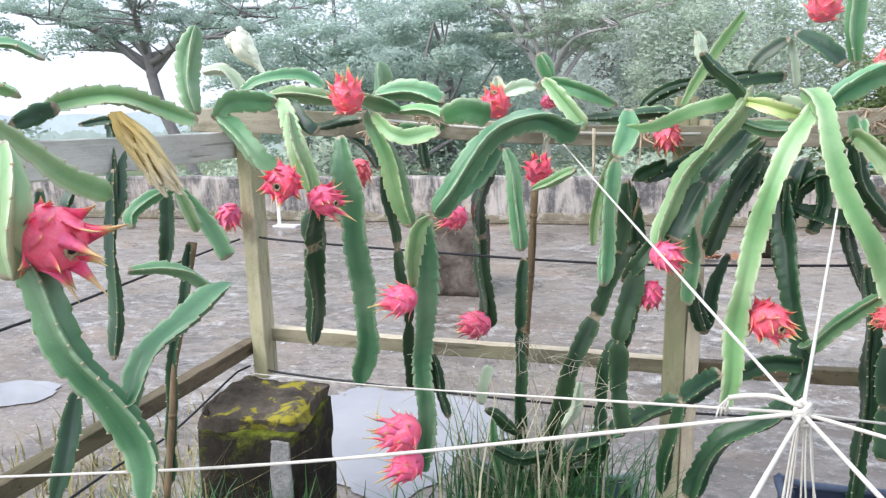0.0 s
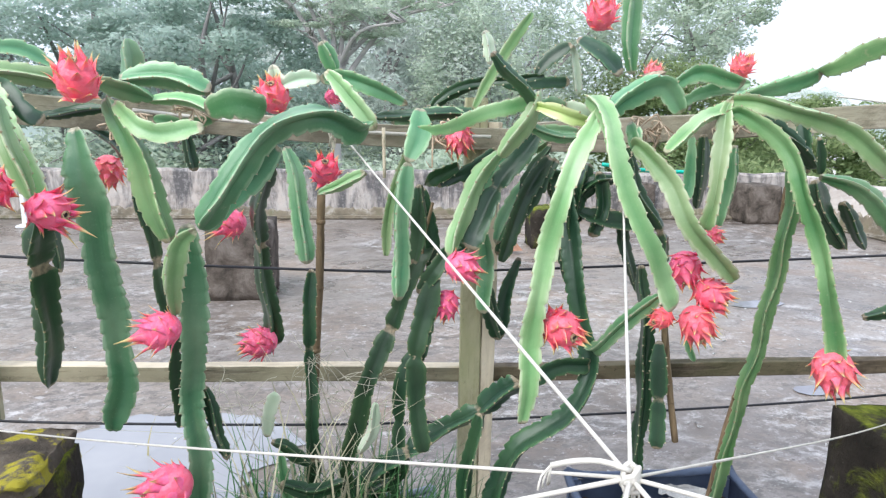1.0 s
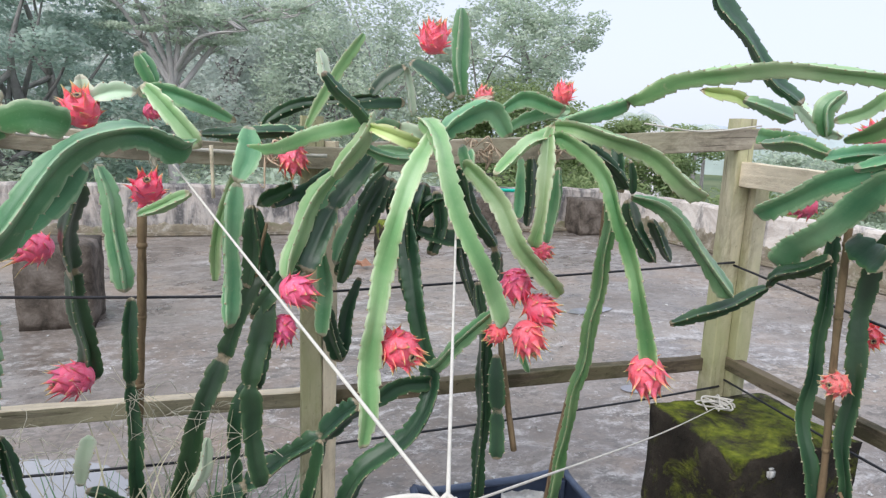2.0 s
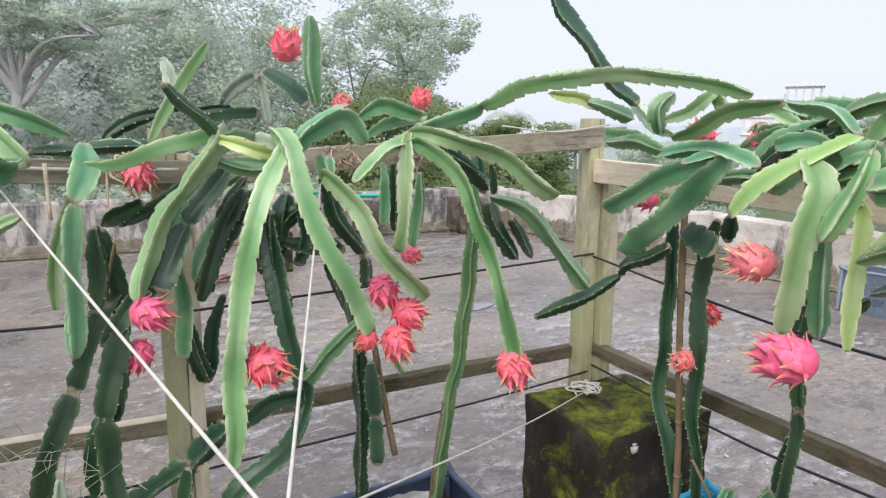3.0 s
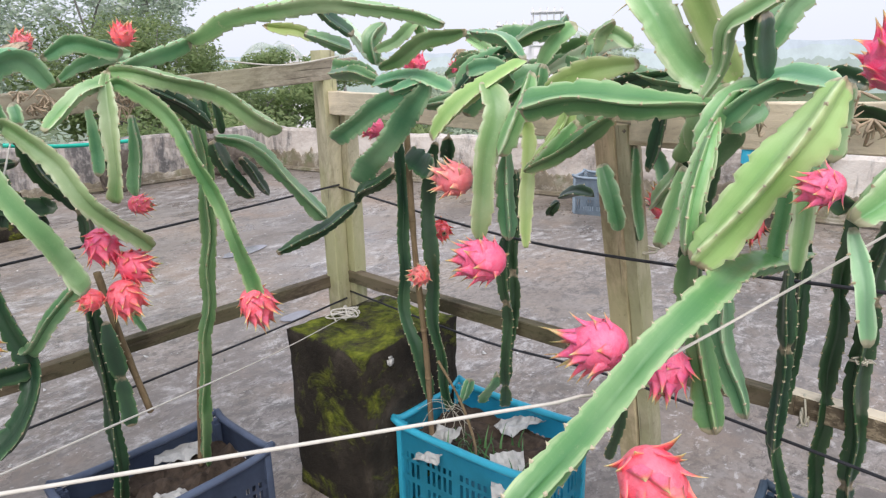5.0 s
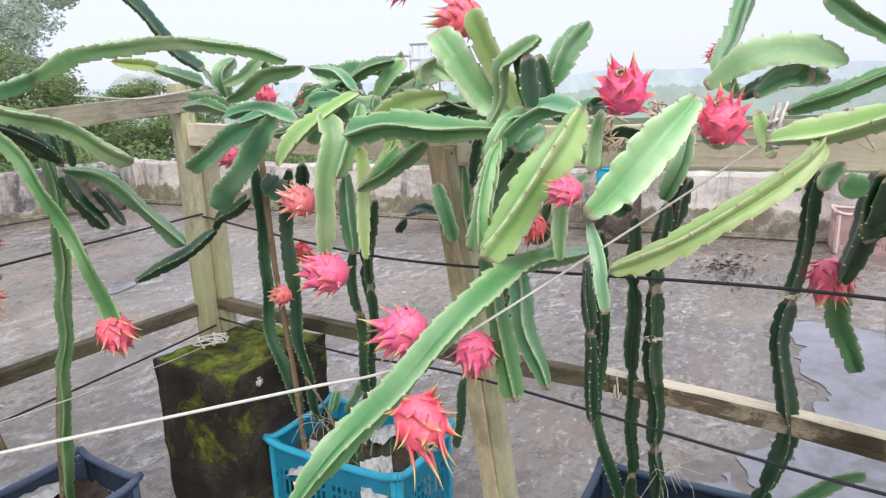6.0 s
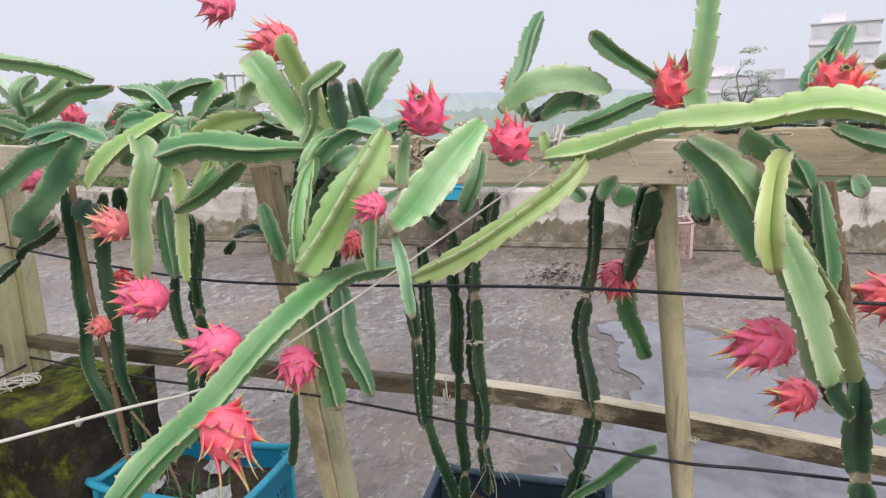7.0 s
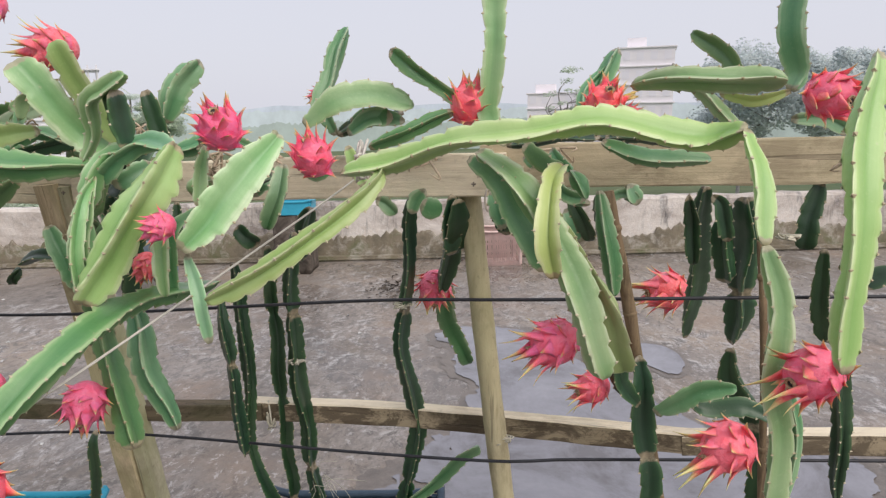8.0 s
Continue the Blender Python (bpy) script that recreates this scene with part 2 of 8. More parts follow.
film = k.ramp(k.noise(15, 9, 0.75, k.where("Object", (1, 1.4, 1)), 0.4), (0.57, 0.0), (0.61, 0.8))
base = k.mix(k.math("MULTIPLY", film, k.ramp(k.noise(0.9, 5, 0.6), (0.42, 0.1), (0.58, 1.0))), base, (0.56, 0.54, 0.53, 1))
grain = k.noise(34, 6, 0.75, pos)
base = k.mix(k.ramp(grain, (0.36, 0.7), (0.52, 0.0)), base, (0.13, 0.115, 0.10, 1))
base = k.mix(k.math("MULTIPLY", k.ramp(k.noise(52, 4, 0.7), (0.62, 0.0), (0.68, 0.6)), field), base, (0.72, 0.70, 0.69, 1))
rust = k.ramp(k.noise(0.9, 6, 0.7), (0.52, 0.0), (0.68, 0.6))
base = k.mix(rust, base, (0.30, 0.215, 0.155, 1))
wet = k.math("SUBTRACT", k.ramp(k.noise(0.7, 5, 0.65, k.where("Object", (1, 1.5, 1)), 0.5), (0.42, 0.52), (0.6, 0.3)), k.math("MULTIPLY", damp, 0.16))
k.color(base).rough(wet).bump(k.math("ADD", mid, k.math("MULTIPLY", grain, 0.35)), 0.25, 0.012)
FLOOR = k.m

# Pale blue-grey of the reflected sky is mixed into the water's base colour.
k = Mat("water_film", 0.03, 0.5)
k.b.inputs["IOR"].default_value = 1.4
WATER = k.color(k.ramp(k.noise(2.2, 7, 0.7, None, 0.4), (0.36, (0.155, 0.15, 0.16, 1)), (0.5, (0.235, 0.235, 0.262, 1)), (0.66, (0.29, 0.292, 0.325, 1)))).bump(k.noise(3, 2), 0.02, 0.01).m

k = Mat("damp_concrete", 0.3, 0.5)
DAMP = k.color(k.ramp(k.noise(7, 8, 0.75), (0.36, (0.115, 0.098, 0.085, 1)), (0.62, (0.20, 0.172, 0.15, 1)))).bump(k.noise(30, 6, 0.7), 0.25, 0.01).m

# Bright sky reflection painted as a pale base colour for the northern puddles.
k = Mat("sky_pale_water", 0.05, 0.5)
SKY_WATER = k.color(k.ramp(k.noise(1.5, 4), (0.35, (0.285, 0.29, 0.31, 1)), (0.7, (0.385, 0.385, 0.40, 1)))).bump(k.noise(3, 2), 0.02, 0.01).m

# Parapet: flaking whitewash over dark mould, browner at the foot.
def plaster(name, mould, white):
    k = Mat(name, 0.85, 0.3)
    big = k.noise(1.1, 6, 0.7, k.where("Object", (1, 1, 1.6)), 0.6)
    base = k.ramp(big, (0.34, (0.27, 0.235, 0.21, 1)), (0.48, (0.52, 0.465, 0.42, 1)), (0.62, k_lift((0.72, 0.67, 0.62, 1), white)), (0.8, (0.54, 0.44, 0.35, 1)))
    drip = k.noise(5, 5, 0.7, k.where("Object", (1, 1, 0.25)), 0.4)
    base = k.mix(k.ramp(drip, (0.62 - mould, 0.0), (0.78 - mould, 0.9)), base, (0.085, 0.085, 0.09, 1))
    base = k.mix(k.ramp(k.noise(18, 5, 0.7), (0.5, 0.0), (0.68, 0.6)), base, k_lift((0.66, 0.64, 0.62, 1), white))
    k.color(base).bump(k.math("ADD", big, k.noise(30, 5, 0.7)), 0.5, 0.02)
    return k.m


PLASTER = plaster("parapet_plaster", 0.08, 1.0)
MOULDY = plaster("mouldy_plaster", 0.20, 0.72)

k = Mat("damp_footing", 0.6, 0.4)
k.color(k.mix(k.ramp(k.noise(7, 7, 0.75, None, 0.4), (0.5, 0.0), (0.64, 0.75)), k.ramp(k.noise(3, 6, 0.7), (0.35, (0.13, 0.115, 0.085, 1)), (0.52, (0.23, 0.195, 0.14, 1)), (0.66, (0.15, 0.16, 0.085, 1))), (0.46, 0.43, 0.38, 1))).bump(k.noise(14, 5), 0.5, 0.02)
FOOTING = k.m

k = Mat("mossy_concrete", 0.9, 0.25)
n1 = k.noise(5, 6, 0.7)
base = k.ramp(n1, (0.3, (0.012, 0.010, 0.008, 1)), (0.5, (0.03, 0.025, 0.019, 1)), (0.75, (0.085, 0.07, 0.055, 1)))
patch = k.noise(4.5, 7, 0.72, None, 0.5)
top = k.ramp(k.place("nz"), (0.5, 0.0), (0.9, 0.13))
moss = k.ramp(k.math("ADD", patch, top), (0.52, 0.0), (0.64, 1.0))
base = k.mix(moss, base, k.ramp(k.noise(30, 4), (0.3, (0.05, 0.07, 0.008, 1)), (0.7, (0.235, 0.265, 0.03, 1))))
base = k.mix(k.ramp(k.noise(11, 5, 0.7), (0.66, 0.0), (0.74, 0.8)), base, (0.30, 0.27, 0.22, 1))
k.color(base).bump(k.math("ADD", k.noise(20, 6, 0.7), k.math("MULTIPLY", moss, 0.6)), 0.8, 0.02)
MOSSY = k.m

k = Mat("lichen_concrete", 0.9, 0.25)
base = k.ramp(k.noise(8, 6, 0.7), (0.3, (0.035, 0.03, 0.024, 1)), (0.55, (0.12, 0.10, 0.08, 1)), (0.75, (0.22, 0.20, 0.17, 1)))
base = k.mix(k.ramp(k.noise(9, 6, 0.7, None, 0.5), (0.54, 0.0), (0.60, 0.95)), base, (0.42, 0.37, 0.04, 1))
LICHEN = k.color(base).bump(k.noise(24, 6, 0.7), 0.8, 0.02).m
k = Mat("bare_concrete", 0.88, 0.25)
k.color(k.ramp(k.noise(5, 6, 0.7, None, 0.6), (0.36, (0.04, 0.034, 0.028, 1)), (0.52, (0.12, 0.10, 0.083, 1)), (0.74, (0.25, 0.22, 0.195, 1)))).bump(k.noise(24, 6, 0.7), 0.7, 0.02)
CONCRETE = k.m
SPALL = Mat("spalled_concrete", 0.9, 0.25)
SPALL = SPALL.color(SPALL.ramp(SPALL.noise(22, 6, 0.75), (0.32, (0.24, 0.235, 0.23, 1)), (0.6, (0.50, 0.49, 0.48, 1)))).bump(SPALL.noise(40, 6, 0.75), 0.8, 0.02).m
k = Mat("brick_lump", 0.9)
BRICK = k.color(k.ramp(k.noise(12, 5), (0.3, (0.22, 0.10, 0.06, 1)), (0.7, (0.45, 0.24, 0.15, 1)))).bump(k.noise(40, 4), 0.5, 0.01).m


def plain(name, c, rough=0.5, vary=0.25, scale=8, metal=0.0):
    k = Mat(name, rough, 0.4, metal)
    k.color(k.mix(k.ramp(k.noise(scale, 5, 0.65), (0.35, 0.0), (0.7, 1.0)), k_lift(c, 1 + vary), k_lift(c, 1 - vary)))
    k.bump(k.noise(scale * 6, 4), 0.15, 0.003)
    return k.m


BLUE = plain("blue_plastic", (0.035, 0.36, 0.52, 1), 0.4, 0.12)
NAVY = plain("navy_plastic", (0.045, 0.075, 0.11, 1), 0.42, 0.25)
SLATE = plain("slate_plastic", (0.075, 0.10, 0.16, 1), 0.45, 0.25)
GREYPL = plain("grey_plastic", (0.22, 0.26, 0.31, 1), 0.5, 0.2)
BLUEGREY = plain("blue_grey_plastic", (0.23, 0.29, 0.35, 1), 0.5, 0.2)
PINKPL = plain("pink_plastic", (0.60, 0.45, 0.42, 1), 0.5, 0.2)
GREENPL = plain("green_plastic", (0.16, 0.34, 0.26, 1), 0.5, 0.2)
SOIL = plain("potting_soil", (0.055, 0.04, 0.03, 1), 0.95, 0.5, 40)
SACK = plain("white_sack", (0.47, 0.47, 0.46, 1), 0.7, 0.2, 14)
ROPE = plain("white_rope", (0.60, 0.575, 0.52, 1), 0.8, 0.1, 60)
TWINE = plain("pale_twine", (0.55, 0.52, 0.42, 1), 0.85, 0.2, 60)
WIRE = plain("black_wire", (0.025, 0.026, 0.032, 1), 0.5, 0.3, 30)
TEAL = plain("teal_cord", (0.02, 0.55, 0.42, 1), 0.4, 0.1)
WHITE = plain("white_board", (0.75, 0.76, 0.76, 1), 0.5, 0.08)
STEEL = plain("rusty_steel", (0.24, 0.2, 0.17, 1), 0.5, 0.4, 40, 0.6)
HASP = plain("pale_steel", (0.48, 0.42, 0.36, 1), 0.5, 0.3, 40, 0.3)
k = Mat("wilted_petal", 0.65, 0.3)
g = k.n.new("ShaderNodeSeparateXYZ")
k.l.new(k.tex.outputs["Generated"], g.inputs[0])
fade = k.math("ADD", g.outputs["Z"], k.math("MULTIPLY", k.math("SUBTRACT", k.noise(30, 4), 0.5), 0.5))
tone = k.ramp(fade, (0.02, (0.84, 0.78, 0.64, 1)), (0.3, (0.86, 0.72, 0.38, 1)), (0.8, (0.82, 0.61, 0.20, 1)))
BLOOM = plain("faded_bloom", (0.80, 0.82, 0.66, 1), 0.6, 0.1, 20)
PETAL = k.color(k.mix(k.math("MULTIPLY", k.chance(), 0.4), tone, (0.88, 0.76, 0.46, 1))).bump(k.noise(90, 4), 0.4, 0.003).m
DRY = plain("dry_husk", (0.50, 0.40, 0.29, 1), 0.9, 0.4, 30)
k = Mat("grass_blade", 0.55)
GRASS = k.color(k.mix(k.island(), (0.03, 0.12, 0.04, 1), (0.10, 0.24, 0.08, 1))).m
k = Mat("straw_blade", 0.7)
STRAW = k.color(k.mix(k.island(), (0.24, 0.23, 0.10, 1), (0.42, 0.36, 0.18, 1))).m
k = Mat("dry_hay", 0.8)
HAY = k.color(k.mix(k.island(), (0.42, 0.40, 0.26, 1), (0.62, 0.58, 0.42, 1))).m
# Both bark colours are lightened to hold haze, the pale one most.
k = Mat("bark", 0.9)
BARK = k.color(k.ramp(k.noise(3, 6, 0.7), (0.3, (0.22, 0.205, 0.20, 1)), (0.7, (0.36, 0.34, 0.335, 1)))).bump(k.noise(12, 5), 0.6, 0.05).m
k = Mat("hazed_pale_bark", 0.9)
PALE_BARK = k.color(k.ramp(k.noise(3, 6, 0.7), (0.3, (0.44, 0.41, 0.41, 1)), (0.7, (0.58, 0.55, 0.54, 1)))).bump(k.noise(12, 5), 0.6, 0.05).m


def leaf_material(name, a, b):
    """Thin leaves: part of the light passes through them."""
    k = Mat(name, 0.75, 0.15)
    c = k.mix(k.island(), a, b)
    c = k.mix(k.ramp(k.noise(0.5, 3), (0.35, 0.0), (0.7, 0.5)), c, k_lift(a, 0.85))
    k.color(c)
    thin = k.n.new("ShaderNodeBsdfTranslucent")
    k.put(thin.inputs["Color"], c)
    both = k.n.new("ShaderNodeMixShader")
    both.inputs[0].default_value = 0.58
    k.l.new(k.b.outputs[0], both.inputs[1])
    k.l.new(thin.outputs[0], both.inputs[2])
    k.l.new(both.outputs[0], k.n["Material Output"].inputs["Surface"])
    return k.m


# Haze is painted into these leaf greens, paler and bluer for farther trees.
LEAF = leaf_material("hazed_tree_leaf", (0.50, 0.64, 0.57, 1), (0.66, 0.76, 0.68, 1))
LEAF2 = leaf_material("hazed_light_leaf", (0.62, 0.73, 0.60, 1), (0.76, 0.83, 0.69, 1))
LEAF4 = leaf_material("hazed_far_leaf", (0.74, 0.82, 0.77, 1), (0.84, 0.88, 0.83, 1))
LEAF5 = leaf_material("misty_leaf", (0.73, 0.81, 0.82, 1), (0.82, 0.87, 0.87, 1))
LEAF3 = leaf_material("bush_leaf", (0.26, 0.36, 0.16, 1), (0.44, 0.52, 0.26, 1))
# Distance haze is painted into walls and panes, washed out towards the sky.
k = Mat("hazed_house_paint", 0.9)
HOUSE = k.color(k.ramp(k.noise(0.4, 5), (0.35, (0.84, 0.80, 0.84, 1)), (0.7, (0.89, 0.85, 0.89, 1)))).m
k = Mat("hazed_raw_concrete", 0.9)
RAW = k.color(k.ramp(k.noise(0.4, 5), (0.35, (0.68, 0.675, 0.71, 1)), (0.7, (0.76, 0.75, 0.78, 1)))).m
k = Mat("hazed_pane", 0.3)
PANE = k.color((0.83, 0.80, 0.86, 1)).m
k = Mat("open_ground", 0.95)
GROUND = k.color(k.ramp(k.noise(0.05, 6, 0.7), (0.35, (0.06, 0.10, 0.04, 1)), (0.65, (0.14, 0.17, 0.08, 1)))).m


# ---- mesh helpers ----
def mesh_of(name, verts, faces, material, smooth=True, uvs=None):
    me = bpy.data.meshes.new(name)
    me.from_pydata([tuple(v) for v in verts], [], faces)
    me.materials.append(material)
    if uvs is not None:
        layer = me.uv_layers.new(name="UVMap")
        idx = np.empty(len(me.loops), dtype=np.int32)
        me.loops.foreach_get("vertex_index", idx)
        layer.data.foreach_set("uv", np.asarray(uvs, dtype=np.float32)[idx].ravel())
    if smooth:
        me.polygons.foreach_set("use_smooth", np.ones(len(me.polygons), dtype=bool))
    me.update()
    return me


def part(name, me, parent=None, label=""):
    ob = new(name, me)
    ob.parent = parent
    return tagged(ob, label) if label else ob


def thing(name, label, category, at=(0, 0, 0), turn=0.0, group="", kind=""):
    """An empty at the base of a thing, to carry its parts."""
    ob = new(name)
    ob.empty_display_size = 0.05
    ob.matrix_world = pose(*at, 0, 0, turn)
    return tagged(ob, label, category, group, kind)


def smooth_line(points, step):
    """Evenly spaced points on a smooth line through the given ones, and the way along it."""
    p = np.array(points, dtype=float)
    p = np.vstack([2 * p[0] - p[1], p, 2 * p[-1] - p[-2]])
    out = []
    for i in range(1, len(p) - 2):
        t = np.linspace(0, 1, 24, endpoint=False)[:, None]
        a, b, c, d = p[i - 1], p[i], p[i + 1], p[i + 2]
        out.append(0.5 * (2 * b + (c - a) * t + (2 * a - 5 * b + 4 * c - d) * t**2 + (3 * b - a - 3 * c + d) * t**3))
    out = np.vstack(out + [p[-2][None]])
    run = np.r_[0, np.cumsum(np.linalg.norm(np.diff(out, axis=0), axis=1))]
    s = np.linspace(0, run[-1], max(3, int(run[-1] / step) + 1))
    line = np.stack([np.interp(s, run, out[:, k]) for k in range(3)], 1)
    way = np.gradient(line, axis=0)
    return line, way / np.linalg.norm(way, axis=1)[:, None], s


def frames_along(way, first):
    """Two directions across the line at each point, carried along without twist."""
    n = np.array(first, dtype=float)
    side = []
    for w in way:
        n = n - w * (n @ w)
        n /= np.linalg.norm(n)
        side.append(n)
    side = np.array(side)
    return side, np.cross(way, side)


def tube(name, points, r, material, sides=8, step=0.03, taper=None, wobble=0.0):
    line, way, s = smooth_line(points, step)
    a, b = frames_along(way, (0.31, 0.2, 0.93) if abs(way[0] @ np.array((0.31, 0.2, 0.93))) < 0.9 else (0.9, 0.3, 0.1))
    ang = np.arange(sides) * 2 * np.pi / sides
    rr = np.full(len(s), r) if taper is None else np.interp(s / s[-1], np.linspace(0, 1, len(taper)), taper)
    if wobble:
        rr = rr * (1 + wobble * np.sin(s * 41 + 1.3) * np.sin(s * 17))
    ring = line[:, None] + rr[:, None, None] * (np.cos(ang)[None, :, None] * a[:, None] + np.sin(ang)[None, :, None] * b[:, None])
    n = len(s)
    faces = [(i * sides + j, i * sides + (j + 1) % sides, (i + 1) * sides + (j + 1) % sides, (i + 1) * sides + j) for i in range(n - 1) for j in range(sides)]
    faces += [tuple(range(sides))[::-1], tuple((n - 1) * sides + j for j in range(sides))]
    return mesh_of(name, ring.reshape(-1, 3), faces, material)


def join(name, meshes):
    """One mesh out of several, with the first one's material."""
    verts, faces = [], []
    for me in meshes:
        at = len(verts)
        verts += [tuple(v.co) for v in me.vertices]
        faces += [tuple(at + i for i in p.vertices) for p in me.polygons]
    out = mesh_of(name, verts, faces, meshes[0].materials[0])
    for me in meshes:
        bpy.data.meshes.remove(me)
    return out


def slab(name, size, material, bevel=0.004, at=(0, 0, 0)):
    """A box with bevelled edges, its middle at the given place."""
    bm = bmesh.new()
    bmesh.ops.create_cube(bm, size=1.0)
    bmesh.ops.scale(bm, vec=size, verts=bm.verts)
    if bevel:
        bmesh.ops.bevel(bm, geom=list(bm.edges), offset=bevel, segments=2, affect="EDGES")
    bmesh.ops.translate(bm, vec=at, verts=bm.verts)
    me = bpy.data.meshes.new(name)
    bm.to_mesh(me)
    bm.free()
    me.materials.append(material)
    return me


def board(name, p, q, height, thick, material, parent, seed=0, bow=0.0, label="", top=None):
    """A sawn board from p to q, its grain along local x, a little bowed and worn at the edges; top: paler wood for the
    upper edge.
    """
    rnd = np.random.RandomState(seed)
    p, q = Vector(p), Vector(q)
    span = (q - p).length
    n = max(6, int(span / 0.06))
    bm = bmesh.new()
    prof = [(-0.5, -0.46), (-0.44, -0.5), (0.44, -0.5), (0.5, -0.46), (0.5, 0.46), (0.44, 0.5), (-0.44, 0.5), (-0.5, 0.46)]
    rows = []
    for i in range(n + 1):
        f = i / n
        lift = bow * 4 * f * (1 - f) + 0.0015 * math.sin(f * 9 + seed)
        h = height * (1 + 0.012 * math.sin(f * 23 + seed * 2))
        rows.append([bm.verts.new((f * span, a * thick + rnd.uniform(-1, 1) * 0.0008, b * h + lift + rnd.uniform(-1, 1) * 0.0012)) for a, b in prof])
    for u, v in zip(rows, rows[1:]):
        for j in range(8):
            bm.faces.new((u[j], u[(j + 1) % 8], v[(j + 1) % 8], v[j])).material_index = 1 if top and j in (4, 5, 6) else 0
    bm.faces.new(rows[0][::-1])
    bm.faces.new(rows[-1])
    bmesh.ops.recalc_face_normals(bm, faces=bm.faces)
    me = bpy.data.meshes.new(name)
    bm.to_mesh(me)
    bm.free()
    me.materials.append(material)
    if top:
        me.materials.append(top)
    ob = part(name, me, parent, label)
    x = (q - p).normalized()
    up = Vector((0, 0, 1)) if abs(x.z) < 0.9 else Vector((0.2, 1, 0))
    y = up.cross(x).normalized()
    z = x.cross(y)
    ob.matrix_basis = Matrix.Translation(p) @ Matrix((x, y, z)).transposed().to_4x4()
    return ob


def rock_block(name, size, material, seed, cuts=9, rough=0.012, chip=None, worn=0.07):
    """A cast stump with uneven faces and crumbled edges, standing on z = 0."""
    bm = bmesh.new()
    bmesh.ops.create_cube(bm, size=1.0)
    bmesh.ops.subdivide_edges(bm, edges=list(bm.edges), cuts=cuts, use_grid_fill=True)
    for v in bm.verts:
        c = v.co * 2
        edge = sorted((abs(c.x), abs(c.y), abs(c.z)))[1]
        v.co = Vector((v.co.x * size[0], v.co.y * size[1], (v.co.z + 0.5) * size[2]))
        w = v.co + Vector((seed * 7.1, seed * 3.3, 0))
        pull = noise.noise(w * 9) * rough + noise.noise(w * 26) * rough * 0.5 - max(0, edge - 0.86) * (worn + 0.1 * max(0, noise.noise(w * 14)))
        d = Vector((c.x, c.y, 0)).normalized() if max(abs(c.x), abs(c.y)) > 0.01 else Vector()
        v.co += d * pull + Vector((0, 0, 1 if c.z > 0.99 else 0)) * pull * 0.8
        if chip:
            gap = (v.co - Vector(chip[0])).length
            if gap < chip[1]:
                v.co += Vector(chip[2]) * (1 - gap / chip[1])
    me = bpy.data.meshes.new(name)
    bm.to_mesh(me)
    bm.free()
    me.materials.append(material)
    me.polygons.foreach_set("use_smooth", np.ones(len(me.polygons), dtype=bool))
    return me


# ---- ground, roof, parapet ----
LEAN_A = -6.9  # the turn of the whole roof
bm = bmesh.new()
bmesh.ops.create_grid(bm, x_segments=8, y_segments=8, size=1800)
me = bpy.data.meshes.new("ground")
bm.to_mesh(me)
bm.free()
me.materials.append(GROUND)
g = tagged(new("ground", me), "open green ground far below the roof", "ground", kind="structure")
g.location.z = -8.0

floor = tagged(new("floor", slab("floor", (17.6, 18.6, 0.25), FLOOR, 0.0, (0, 0, -0.125))), "grey stained concrete roof with damp patches", "roof floor", kind="structure")
floor.matrix_world = pose(-0.7, 0.1, 0, 0, 0, LEAN_A)
walls = tagged(new("wall_building", slab("wall_building", (17.5, 18.5, 7.75), PLASTER, 0.0, (0, 0, -4.126))), "stained plaster walls of the building under the roof", "wall", kind="structure")
walls.matrix_world = floor.matrix_world


